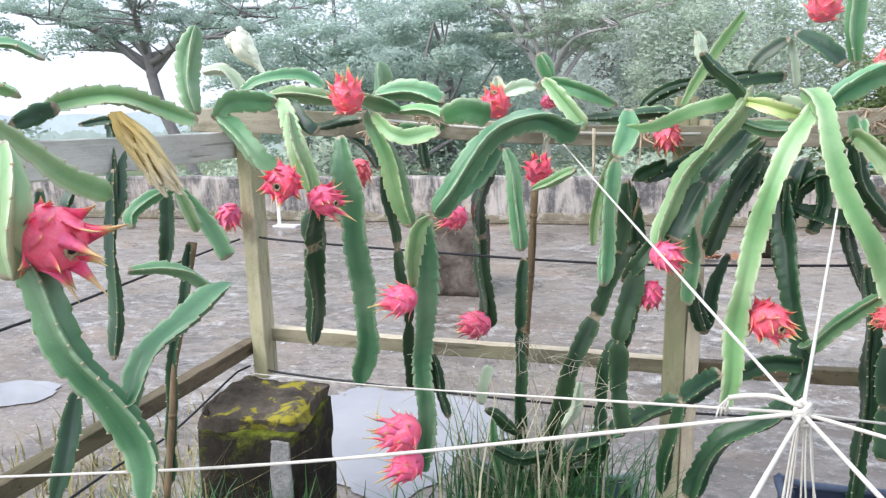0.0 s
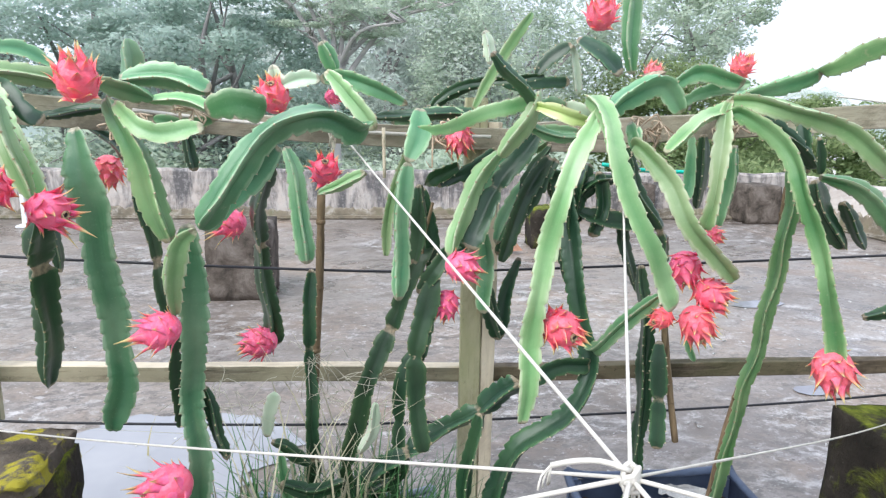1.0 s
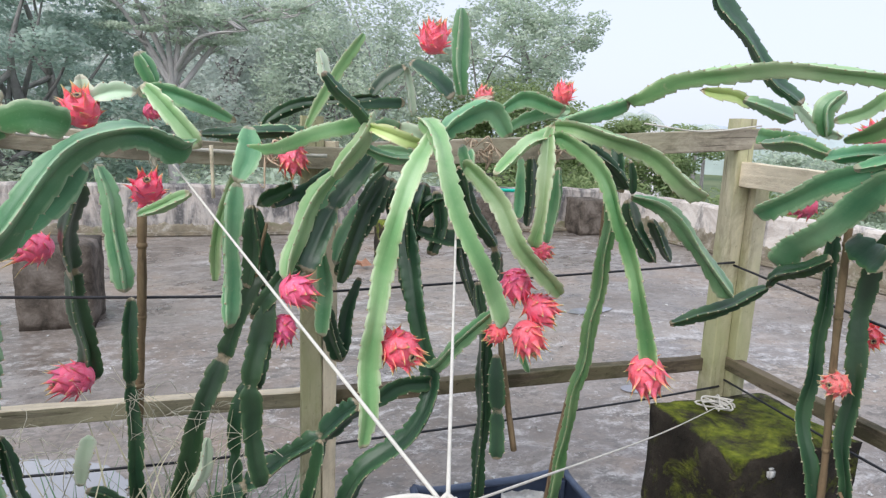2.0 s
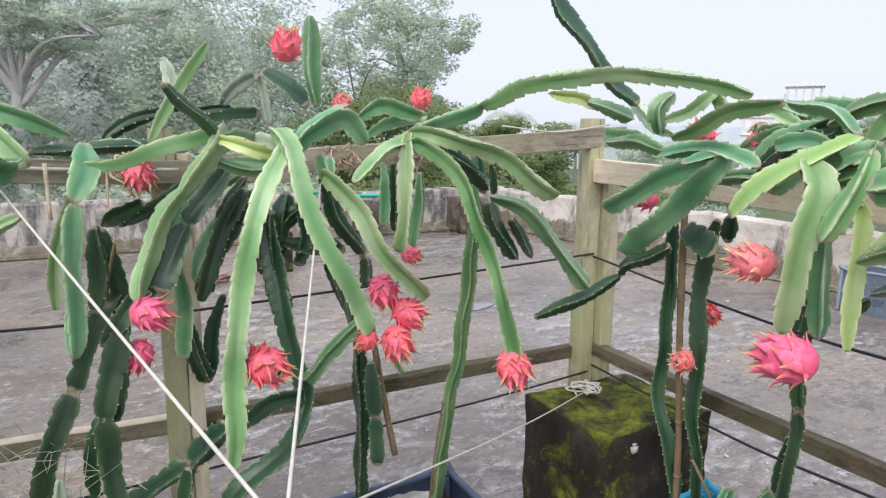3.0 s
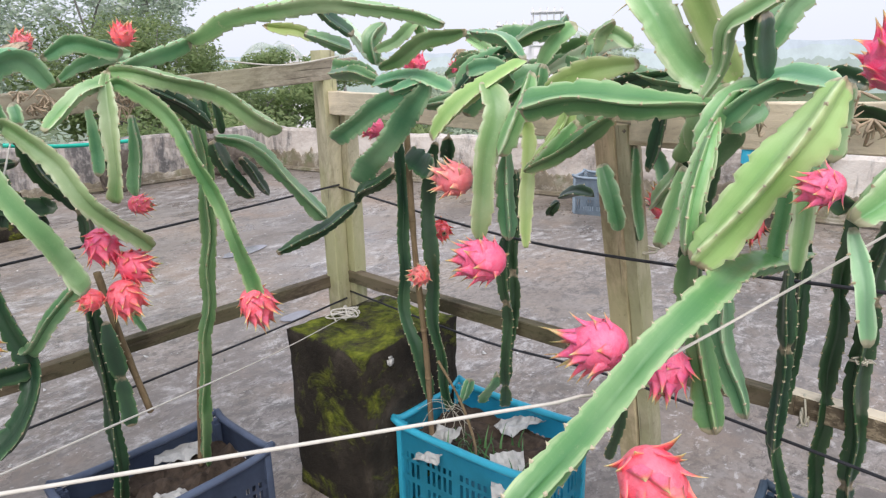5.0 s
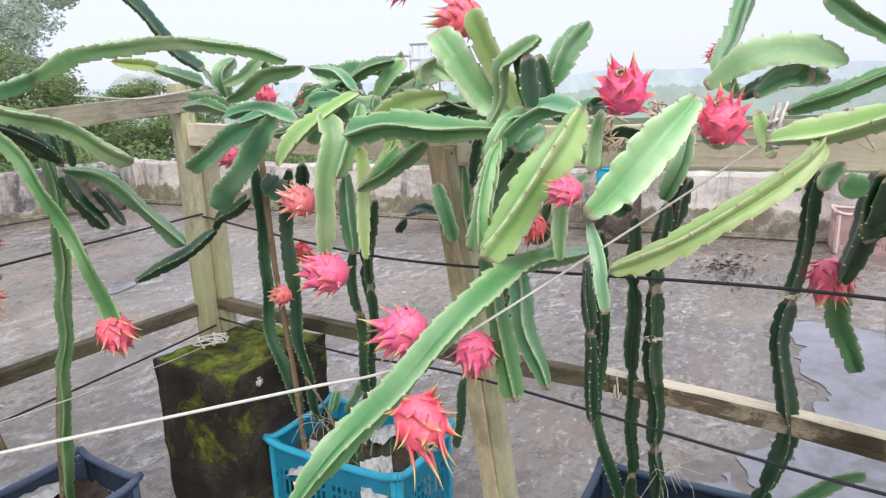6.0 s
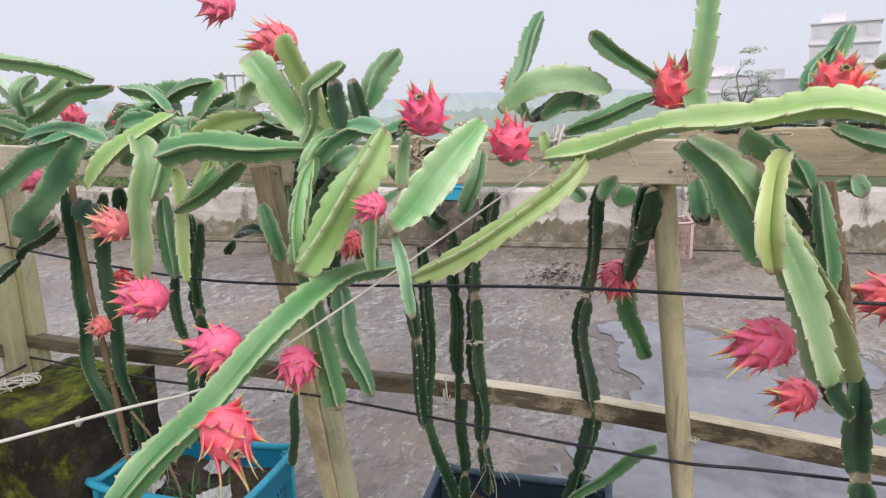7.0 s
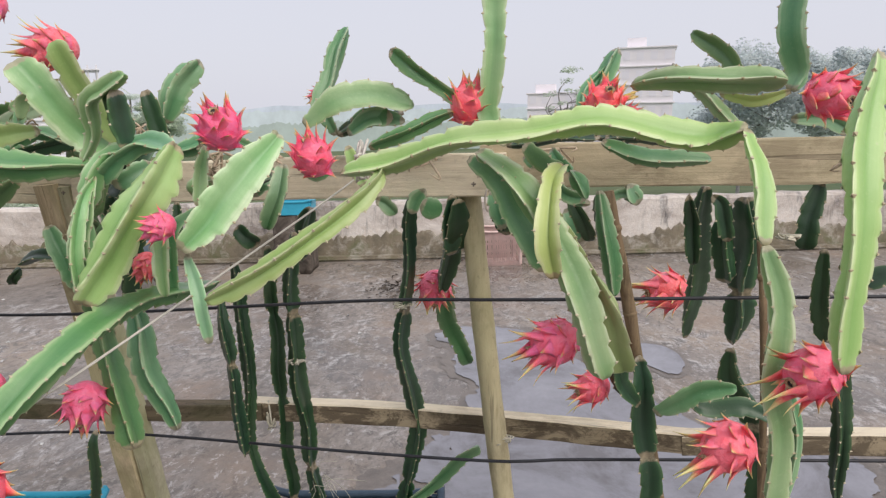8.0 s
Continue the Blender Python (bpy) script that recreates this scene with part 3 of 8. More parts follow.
def parapet(name, p, q, height, thick, material, damp):
    """A low plastered wall on a darker footing from p to q, its inner face on that line."""
    p, q = Vector((*p, 0)), Vector((*q, 0))
    span, turn = (q - p).length, math.degrees(math.atan2((q - p).y, (q - p).x))
    bm = bmesh.new()
    n = int(span / 0.12)
    prof = [(0, 0.0), (0, 0.14), (0, 0.3), (0, 0.45), (0, height - 0.03), (0.02, height), (thick - 0.02, height), (thick, height - 0.03), (thick, 0.0)]
    rows = []
    for i in range(n + 1):
        x = span * i / n
        rows.append([bm.verts.new((x, a + 0.012 * noise.noise((x * 3, b * 5, a)), b + (0.022 * noise.noise((x * 2.3, 7, 1)) + 0.014 * noise.noise((x * 9, 3, 1)) if b > 0.4 else 0))) for a, b in prof])
    for u, v in zip(rows, rows[1:]):
        for j in range(len(prof) - 1):
            bm.faces.new((u[j], v[j], v[j + 1], u[j + 1]))
    bmesh.ops.recalc_face_normals(bm, faces=bm.faces)
    me = bpy.data.meshes.new(name)
    bm.to_mesh(me)
    bm.free()
    me.materials.append(material)
    ob = tagged(new(name, me), "low whitewashed parapet with black mould stains", "parapet", kind="structure")
    ob.matrix_world = pose(*p, 0, 0, turn)
    bm = bmesh.new()
    n = int(span / 0.03)
    rows = []
    for i in range(n + 1):
        x = span * i / n
        top = damp * (1 + 0.4 * noise.noise((x * 1.3, 4, 2)) + 0.3 * noise.noise((x * 5, 1, 9)) + 0.25 * noise.noise((x * 14, 3, 4)) + 0.2 * noise.noise((x * 33, 8, 4)))
        rows.append([bm.verts.new((x, a + 0.008 * noise.noise((x * 4, b * 9, 6)), b)) for a, b in ((-0.03, 0), (-0.028, top * 0.5), (-0.024, top - 0.015), (-0.018, top), (0.03, top + 0.002))])
    for u, v in zip(rows, rows[1:]):
        for j in range(4):
            bm.faces.new((u[j], v[j], v[j + 1], u[j + 1]))
    bmesh.ops.recalc_face_normals(bm, faces=bm.faces)
    foot = bpy.data.meshes.new("footing")
    bm.to_mesh(foot)
    bm.free()
    foot.materials.append(FOOTING)
    part("gutter", slab("gutter", (span, 0.12, 0.05), FOOTING, 0.02, (span / 2, -0.08, 0.022)), ob)
    part("footing", foot, ob, "damp brown mortar footing")
    return ob


parapet("wall_north", (-9.6, 10.25), (7.6, 8.17), 0.61, 0.18, MOULDY, 0.13)
parapet("wall_east", (7.5, 8.3), (7.3, -9.5), 0.58, 0.18, PLASTER, 0.24)
parapet("wall_south", (7.3, -9.3), (-11.0, -7.1), 0.6, 0.18, PLASTER, 0.2)
parapet("wall_west", (-10.9, -7.3), (-9.4, 10.4), 0.6, 0.18, MOULDY, 0.2)


def puddle(material, seed, *pools, level=0.0):
    """A thin film of water over several pools, with a ragged shore and dry islands."""
    step = 0.022
    lo = np.array([min(p[i] - 1.7 * p[2 + i] for p in pools) for i in (0, 1)])
    hi = np.array([max(p[i] + 1.7 * p[2 + i] for p in pools) for i in (0, 1)])
    nx, ny = (int(v) for v in (hi - lo) / step)

    def depth(x, y):
        d = level + max(1 - math.hypot((x - p[0]) / p[2], (y - p[1]) / p[3]) for p in pools)
        for size, gain in ((1.6, 0.34), (4.5, 0.2), (12, 0.11), (31, 0.06)):
            d += gain * noise.noise((x * size + seed * 3.1, y * size * 1.2, seed))
        return d

    field = [[depth(lo[0] + i * step, lo[1] + j * step) for j in range(ny + 1)] for i in range(nx + 1)]
    verts, faces, at = [], [], {}

    def corner(i, j):
        if (i, j) not in at:
            at[i, j] = len(verts)
            verts.append((lo[0] + i * step, lo[1] + j * step, 0))
        return at[i, j]

    def shore(a, b):
        key = (a, b) if a < b else (b, a)
        if key not in at:
            (i, j), (k, m) = key
            f = field[i][j] / (field[i][j] - field[k][m])
            at[key] = len(verts)
            verts.append((lo[0] + (i + (k - i) * f) * step, lo[1] + (j + (m - j) * f) * step, 0))
        return at[key]

    for i in range(nx):
        for j in range(ny):
            for tri in (((i, j), (i + 1, j), (i + 1, j + 1)), ((i, j), (i + 1, j + 1), (i, j + 1))):
                loop = []
                for a, b in zip(tri, tri[1:] + tri[:1]):
                    da, db = field[a[0]][a[1]], field[b[0]][b[1]]
                    if da > 0:
                        loop.append(corner(*a))
                    if (da > 0) != (db > 0):
                        loop.append(shore(a, b))
                if len(loop) > 2:
                    faces.append(loop)
    name, label = ("damp_patch", "dark damp concrete round a rain puddle") if level else ("puddle", "shallow clear rain puddle on the concrete roof")
    ob = tagged(new(name, mesh_of(name, verts, faces, material, False)), label, "puddle", kind="structure")
    ob.location.z = 0.002 if level else 0.006


MAIN_POOL = ((3.12, -0.72, 0.46, 0.88), (3.5, -0.6, 0.5, 0.58), (3.95, -0.55, 0.5, 0.42), (4.5, -0.42, 0.5, 0.36), (4.85, -0.28, 0.26, 0.3))
puddle(DAMP, 1.0, *MAIN_POOL, level=0.16)
puddle(WATER, 1.0, *MAIN_POOL)
puddle(DAMP, 2.0, (4.45, -1.28, 0.24, 0.12), level=0.25)
puddle(WATER, 2.0, (4.45, -1.28, 0.24, 0.12))
puddle(SKY_WATER, 4.0, (0.18, 3.06, 0.42, 0.44), (0.52, 3.2, 0.30, 0.26), (0.35, 2.78, 0.22, 0.26))
puddle(SKY_WATER, 5.0, (-1.78, 3.38, 0.22, 0.16))
puddle(WATER, 7.0, (3.4, 3.2, 0.10, 0.06))
puddle(WATER, 8.0, (4.2, 4.6, 0.22, 0.10))

# ---- fence ----
north = thing("fence_north", "weathered timber fence of posts and two rails", "fence", (1.26, 2.18, 0))


def rel(p, o):
    return (p[0] - o[0], p[1] - o[1], p[2])


O = (1.26, 2.18)
board("post", rel((0.02, 2.36, 0.56), O), rel((0.02, 2.36, 1.36), O), 0.065, 0.05, POST, north, 1, label="weathered corner post with algae")
board("post", rel((1.283, 2.203, 0.0), O), rel((1.283, 2.203, 1.42), O), 0.065, 0.055, POST, north, 2, label="greenish algae-stained post")
board("post", rel((1.330, 2.194, 0.0), O), rel((1.330, 2.194, 1.36), O), 0.05, 0.036, PALE, north, 32, label="pale weathered post")
board("post", rel((2.60, 2.035, 0.0), O), rel((2.60, 2.035, 1.47), O), 0.065, 0.055, POST, north, 3, label="yellowish double corner post")
board("post", rel((2.645, 1.985, 0.0), O), rel((2.645, 1.985, 1.32), O), 0.05, 0.05, POST, north, 4)
board("top_rail", rel((-0.12, 2.30, 1.39), O), rel((0.62, 2.215, 1.355), O), 0.07, 0.03, TRELLIS, north, 5)
board("top_rail", rel((0.4, 2.275, 1.365), O), rel((1.62, 2.12, 1.315), O), 0.055, 0.035, TRELLIS, north, 6, -0.012)
board("top_rail", rel((1.4, 2.165, 1.325), O), rel((2.72, 2.0, 1.415), O), 0.065, 0.03, TRELLIS, north, 7)
board("low_rail", rel((0.02, 2.39, 0.695), O), rel((1.33, 2.24, 0.66), O), 0.045, 0.036, DRAB, north, 8, top=PALE)
board("low_rail", rel((1.33, 2.235, 0.66), O), rel((2.6, 2.07, 0.66), O), 0.043, 0.036, SOAKED, north, 9)

O = (2.2, 0.9)
east = thing("fence_east", "weathered timber fence of posts and two rails", "fence", (2.2, 0.9, 0))
board("post", rel((2.46, 0.814, 0.0), O), rel((2.36, 0.944, 1.29), O), 0.052, 0.06, BROWN, east, 11, label="leaning brown weathered post")
board("post", rel((2.455, 0.772, 0.0), O), rel((2.355, 0.902, 1.285), O), 0.030, 0.054, POST, east, 31, label="slim greenish post beside the brown one")
pole = part("post", tube("post", [rel((2.14, -0.12, 0), O), rel((2.155, -0.035, 0.7), O), rel((2.192, 0.025, 1.31), O)], 0.0235, POLE, 12, 0.04, wobble=0.05), east, "round peeled pole")
board("post", rel((2.0, -1.25, 0.0), O), rel((2.0, -1.25, 1.33), O), 0.08, 0.07, POST, east, 12)
board("top_rail", rel((2.60, 2.02, 1.30), O), rel((2.31, 0.72, 1.275), O), 0.075, 0.03, PALE, east, 13)
board("top_rail", rel((2.335, 0.88, 1.29), O), rel((2.135, -0.05, 1.31), O), 0.085, 0.032, PALE, east, 14)
board("top_rail", rel((2.155, 0.0, 1.325), O), rel((1.92, -1.35, 1.335), O), 0.085, 0.032, WOOD, east, 15)
board("low_rail", rel((2.64, 2.03, 0.68), O), rel((2.38, 0.52, 0.715), O), 0.043, 0.036, SOAKED, east, 16, -0.01)
board("low_rail", rel((2.40, 0.55, 0.714), O), rel((2.17, -0.5, 0.695), O), 0.048, 0.04, RAIL, east, 17, 0.012, top=PALE)
board("low_rail", rel((2.18, -0.45, 0.697), O), rel((1.98, -1.35, 0.765), O), 0.048, 0.04, RAIL, east, 18, top=PALE)
hook = part("hook", join("hook", [tube("h", [rel((2.100, -0.008, 1.29), O), rel((2.096, -0.014, 1.262), O), rel((2.094, -0.008, 1.240), O), rel((2.096, -0.002, 1.262), O), rel((2.099, -0.006, 1.285), O)], 0.0022, HASP, 6, 0.006), slab("h2", (0.005, 0.014, 0.05), HASP, 0.002, (-0.098, -0.925, 1.318)), slab("h3", (0.010, 0.010, 0.010), HASP, 0.003, (-0.103, -0.905, 1.30))]), east, "small weathered steel hasp")

nail = slab("nail", (0.006, 0.009, 0.009), STEEL, 0.003)
for x, y, z in ((2.126, 0.012, 1.335), (2.128, 0.018, 1.292), (2.30, 0.90, 1.31), (2.298, 0.885, 1.275), (2.12, -0.005, 1.31), (2.318, 0.845, 1.30)):
    bit = part("nail", nail, east, "rusty nail head")
    bit.location = (x - O[0] - 0.012, y - O[1], z)

O = (-0.2, 1.3)
west = thing("fence_west", "weathered timber fence of posts and two rails", "fence", (-0.2, 1.3, 0))
board("top_rail", rel((-0.02, 2.44, 1.31), O), rel((-0.28, 0.1, 1.32), O), 0.08, 0.032, GREY, west, 21)
board("low_rail", rel((-0.03, 2.38, 0.655), O), rel((-0.38, 0.1, 0.72), O), 0.044, 0.04, SOAKED, west, 22)
board("post", rel((-0.27, 0.35, 0.0), O), rel((-0.27, 0.35, 1.36), O), 0.08, 0.07, POST, west, 23)


def wire(*points, r=0.0035):
    tagged(new("fence_wire", tube("fence_wire", points, r, WIRE, 6, 0.05)), "thin black plastic-coated fence wire", "wire", "fence wires")


wire((-0.02, 2.36, 1.03), (0.17, 2.31, 1.016), (0.93, 2.217, 0.978), (1.34, 2.17, 0.975), (2.16, 2.068, 1.0), (2.6, 2.0, 1.02))
wire((-0.02, 2.36, 0.59), (0.14, 2.31, 0.58), (0.92, 2.22, 0.545), (1.6, 2.14, 0.55), (2.22, 2.06, 0.571), (2.6, 2.0, 0.60))
wire((2.6, 2.0, 1.01), (2.41, 1.3, 0.985), (2.3, 0.9, 1.0), (2.19, 0.26, 1.043), (2.11, -0.03, 1.06), (2.08, -0.22, 1.064), (1.95, -1.3, 1.08))
wire((2.62, 2.0, 0.62), (2.41, 1.33, 0.665), (2.36, 0.9, 0.68), (2.18, 0.25, 0.698), (2.10, -0.05, 0.71), (2.08, -0.24, 0.718), (1.95, -1.3, 0.74))
wire((-0.02, 2.33, 1.02), (-0.06, 2.2, 1.01), (-0.125, 1.63, 1.0), (-0.15, 1.45, 1.0), (-0.26, 0.4, 1.0))
wire((-0.02, 2.33, 0.6), (-0.05, 2.28, 0.593), (-0.09, 1.93, 0.56), (-0.13, 1.6, 0.585), (-0.26, 0.4, 0.6))

# ---- stumps of columns in the corners and out on the roof ----
ob = tagged(new("column_stump", rock_block("column_stump", (0.44, 0.37, 0.585), MOSSY, 1, 18, 0.006, None, 0.025)), "square concrete column stump grown over with moss", "column stump", "column stumps")
ob.matrix_world = pose(2.50, 1.79, 0, 0, 0, LEAN_A)
spot = part("lichen_patch", rock_block("lichen_patch", (0.022, 0.012, 0.03), SACK, 5, 3, 0.004), ob, "small white lichen patch")
spot.location = (-0.105, -0.187, 0.52)
ob = tagged(new("column_stump", rock_block("column_stump", (0.30, 0.29, 0.52), MOSSY, 2, 12, 0.012, None, 0.02)), "broken dark concrete column stump with flaking edges", "column stump", "column stumps")
ob.matrix_world = pose(0.09, 2.17, 0, 0, 0, LEAN_A)
cap = part("cap", rock_block("cap", (0.302, 0.292, 0.05), LICHEN, 8, 16, 0.026, ((0.10, -0.14, 0.02), 0.09, (-0.03, 0.05, -0.01)), 0.05), ob, "crumbling cap grown over with yellow lichen")
cap.location = (-0.004, 0.002, 0.512)
spall = part("spalled_face", rock_block("spalled_face", (0.066, 0.034, 0.50), SPALL, 9, 9, 0.006, None, 0.02), ob, "pale spalled concrete face")
spall.location = (0.112, -0.138, 0.006)
for x, y, w, h, m, s, text in ((0.42, 5.55, 0.46, 0.56, CONCRETE, 3, "weathered concrete column stump on the open roof"), (3.35, 6.9, 0.34, 0.42, MOSSY, 4, "low mossy column stump on the open roof"), (6.75, 8.0, 0.45, 0.5, CONCRETE, 5, "brown column stump beside the parapet"), (6.95, 1.27, 0.34, 0.55, CONCRETE, 6, "dark column stump beside the parapet"), (5.2, 8.25, 0.3, 0.5, CONCRETE, 7, "brown column stump beside the parapet")):
    ob = tagged(new("column_stump", rock_block("column_stump", (w, w, h), m, s)), text, "column stump", "column stumps")
    ob.matrix_world = pose(x, y, 0, 0, 0, LEAN_A)

# ---- cactus stems ----
EYES = Vector((0.86, 0.4, 1.3))  # the middle of the enclosure, towards which the ribs spread
count = [0]


def cactus(x, y):
    return thing("dragon_fruit_cactus", "climbing dragon fruit cactus with drooping three-ribbed green stems", "cactus", (x, y, 0), group="cacti on the fence")


def stem(plant, kind, r, *points, spin=None):
    """A three-ribbed jointed stem: thin wavy ribs, scalloped rims with a tuft in every notch, narrow joints at both ends."""
    count[0] += 1
    rnd = np.random.RandomState(count[0])
    o = np.array(plant.matrix_world.translation)
    pts = np.array(points) - o
    line, way, s = smooth_line(pts, 0.0055)
    total = s[-1]
    sway = np.minimum(1, np.minimum(s, total - s) / 0.06)[:, None]
    line = line + sway * np.stack([0.003 * np.sin(s * rnd.uniform(16, 34) + rnd.rand() * 6) for _ in range(3)], 1)
    mid = line[len(line) // 2] + o
    toward = np.array(EYES) - mid
    a, b = frames_along(way, toward + 0.01)
    free = (0.0 if rnd.rand() < 0.5 else math.pi / 3) + rnd.uniform(-0.35, 0.35)
    spin = free if spin is None else radians(spin)
    pitch = 0.026 + 0.009 * rnd.rand()
    offs = np.radians([-60, -32, -12, -3, 0, 3, 12, 32])
    rads = np.array([0.27, 0.385, 0.69, 0.95, 1.0, 0.95, 0.69, 0.385])
    keep = np.minimum(1, 0.3 + 0.7 * np.sqrt(np.clip(s / min(0.04 + 0.07 * rnd.rand(), 0.35 * total), 0, 1)))
    tip = np.minimum(1, 0.16 + 0.22 * rnd.rand() + 0.84 * np.sqrt(np.clip((total - s) / min(0.02 + 0.08 * rnd.rand() ** 1.5, 0.4 * total), 0, 1)))
    waist = np.ones(len(s))
    cork = 0.75 * np.exp(-((s / 0.012) ** 2)) + 0.4 * np.exp(-(((total - s) / 0.006) ** 2))
    if kind == "d" and total > 0.3 and rnd.rand() < 0.7:
        at = 0.16 + 0.12 * rnd.rand()
        while at < total - 0.08:
            waist *= 1 - 0.42 * np.exp(-(((s - at) / 0.013) ** 2))
            cork += 0.85 * rnd.rand() ** 0.5 * np.exp(-(((s - at) / 0.017) ** 2))
            at += 0.2 + 0.22 * rnd.rand()
    swell = keep * tip * waist * (1 + 0.07 * np.sin(s * 9 + rnd.rand() * 6))
    verts, uvs = [], []
    notches = []
    for rib in range(3):
        phase = rnd.rand()
        turn = spin + rib * 2 * math.pi / 3 + 0.13 * np.sin(s * (24 + 8 * rnd.rand()) + rnd.rand() * 6) + 0.28 * np.sin(s * 4.5 + rnd.rand() * 6)
        run = s / pitch + phase + 0.35 * np.sin(s * 13 + rnd.rand() * 6)
        saw = run % 1.0
        bite = 0.55 + 0.9 * np.interp(np.floor(run), np.arange(80), rnd.rand(80))
        lobe = 1 - bite * (0.12 * (1 - saw) ** 1.4 + 0.07 * np.exp(-(((saw - 0.04) / 0.12) ** 2))) + 0.055 * np.sin(s * (27 + 19 * rnd.rand()) + rnd.rand() * 6)
        for k in range(8):
            tipness = max(0.0, (rads[k] - 0.5) / 0.5)
            rr = r * rads[k] * swell * (1 + (lobe - 1) * tipness)
            ang = turn + offs[k]
            verts.append(line + rr[:, None] * (np.cos(ang)[:, None] * a + np.sin(ang)[:, None] * b))
            uvs.append(np.stack([np.full(len(s), rads[k]), s - total], 1))
        crest = verts[-4]
        hits = np.nonzero(np.diff(saw) < 0)[0]
        for i in hits:
            if 0.015 < s[i] < total - 0.01:
                notches.append((crest[i], (crest[i] - line[i])))
    m = 24
    v = np.stack(verts, 1).reshape(-1, 3)
    uv = np.stack(uvs, 1).reshape(-1, 2)
    n = len(s)
    faces = [(i * m + j, i * m + (j + 1) % m, (i + 1) * m + (j + 1) % m, (i + 1) * m + j) for i in range(n - 1) for j in range(m)]
    faces += [tuple(range(m))[::-1], tuple((n - 1) * m + j for j in range(m))]
    me = mesh_of("stem", v, faces, STEM[kind], True, uv)
    ends = np.empty(len(me.edges) * 2, dtype=np.int32)
    me.edges.foreach_get("vertices", ends)
    ends = ends.reshape(-1, 2)
    crisp = (ends[:, 0] % m == ends[:, 1] % m) & (ends[:, 0] % 8 == 4)
    me.attributes.new("sharp_edge", "BOOLEAN", "EDGE").data.foreach_set("value", crisp)
    me.attributes.new("cork", "FLOAT", "POINT").data.foreach_set("value", np.repeat(cork, m).astype(np.float32))
    ob = part("stem", me, plant)
    av, af = [], []
    for p, d in notches:
        d = d / np.linalg.norm(d)
        e = np.cross(d, rnd.uniform(-1, 1, 3))
        e /= np.linalg.norm(e)
        f = np.cross(d, e)
        q = len(av)
        w = rnd.uniform(0.0018, 0.0034)
        av += [p - d * 0.002 + e * w, p - d * 0.002 + f * w, p - d * 0.002 - e * w, p - d * 0.002 - f * w, p + d * 0.0022]
        af += [(q, q + 1, q + 4), (q + 1, q + 2, q + 4), (q + 2, q + 3, q + 4), (q + 3, q, q + 4)]
        for _ in range(2):
            q = len(av)
            out = d + rnd.uniform(-0.6, 0.6, 3)
            av += [p + e * 0.0008, p - e * 0.0008, p + out * 0.0022]
            af += [(q, q + 1, q + 2)]
    if av:
        tagged(part("spine_fuzz", mesh_of("spine_fuzz", av, af, AREOLE, False), ob), kind="stuff")
    return ob


plant = cactus(-0.02, 0.75)
stem(plant, "t", 0.026, (0.23, 1.10, 1.25), (0.23, 1.13, 1.20), (0.26, 1.13, 1.11), (0.31, 1.14, 1.03), (0.34, 1.14, 0.96), (0.35, 1.12, 0.89))
stem(plant, "b", 0.029, (0.21, 1.14, 1.36), (0.23, 1.11, 1.30), (0.23, 1.10, 1.25), (0.23, 1.10, 1.20))
stem(plant, "t", 0.024, (0.31, 1.14, 1.02), (0.32, 1.16, 1.02), (0.32, 1.22, 1.07), (0.34, 1.28, 1.10), (0.38, 1.36, 1.13))
stem(plant, "b", 0.022, (0.07, 1.28, 1.39), (0.08, 1.35, 1.34), (0.10, 1.39, 1.30), (0.14, 1.45, 1.26))
stem(plant, "d", 0.019, (0.06, 1.46, 1.41), (0.03, 1.44, 1.40), (0.01, 1.40, 1.38))
stem(plant, "b", 0.027, (0.03, 1.44, 1.40), (0.03, 1.50, 1.42), (0.08, 1.57, 1.43), (0.12, 1.64, 1.41), (0.18, 1.71, 1.38))
stem(plant, "d", 0.021, (0.05, 1.42, 0.92), (0.05, 1.38, 0.84), (0.05, 1.32, 0.75))
stem(plant, "g", 0.013, (0.12, 1.25, 1.49), (0.14, 1.27, 1.49), (0.17, 1.29, 1.47))
stem(plant, "b", 0.013, (0.07, 1.28, 1.44), (0.10, 1.30, 1.43), (0.11, 1.31, 1.42))
plant = cactus(-0.1, 1.75)
stem(plant, "g", 0.033, (0.03, 2.02, 1.40), (0.01, 2.03, 1.50), (0.03, 2.06, 1.62))
stem(plant, "p", 0.024, (-0.05, 2.24, 1.52), (0.01, 2.25, 1.525), (0.06, 2.25, 1.47))
stem(plant, "g", 0.020, (0.09, 2.16, 1.46), (0.15, 2.18, 1.49), (0.24, 2.21, 1.50), (0.31, 2.23, 1.47))
stem(plant, "g", 0.035, (0.06, 2.04, 1.39), (0.11, 2.06, 1.44), (0.22, 2.08, 1.43))
stem(plant, "g", 0.035, (0.07, 2.04, 1.40), (0.08, 2.05, 1.39), (0.16, 2.02, 1.31), (0.23, 2.02, 1.24))
stem(plant, "g", 0.016, (0.15, 1.65, 1.25), (0.12, 1.61, 1.24), (0.09, 1.59, 1.21), (0.09, 1.58, 1.18))
stem(plant, "b", 0.020, (0.15, 1.65, 1.25), (0.17, 1.65, 1.20), (0.18, 1.66, 1.16))
stem(plant, "g", 0.023, (0.14, 1.68, 1.25), (0.18, 1.70, 1.18), (0.21, 1.73, 1.09))
stem(plant, "d", 0.024, (0.05, 1.80, 1.24), (0.05, 1.79, 1.15), (0.04, 1.77, 1.06))
stem(plant, "d", 0.017, (0.08, 1.82, 1.11), (0.07, 1.79, 0.99), (0.04, 1.77, 0.86), (0.03, 1.76, 0.72), (0.01, 1.74, 0.53))
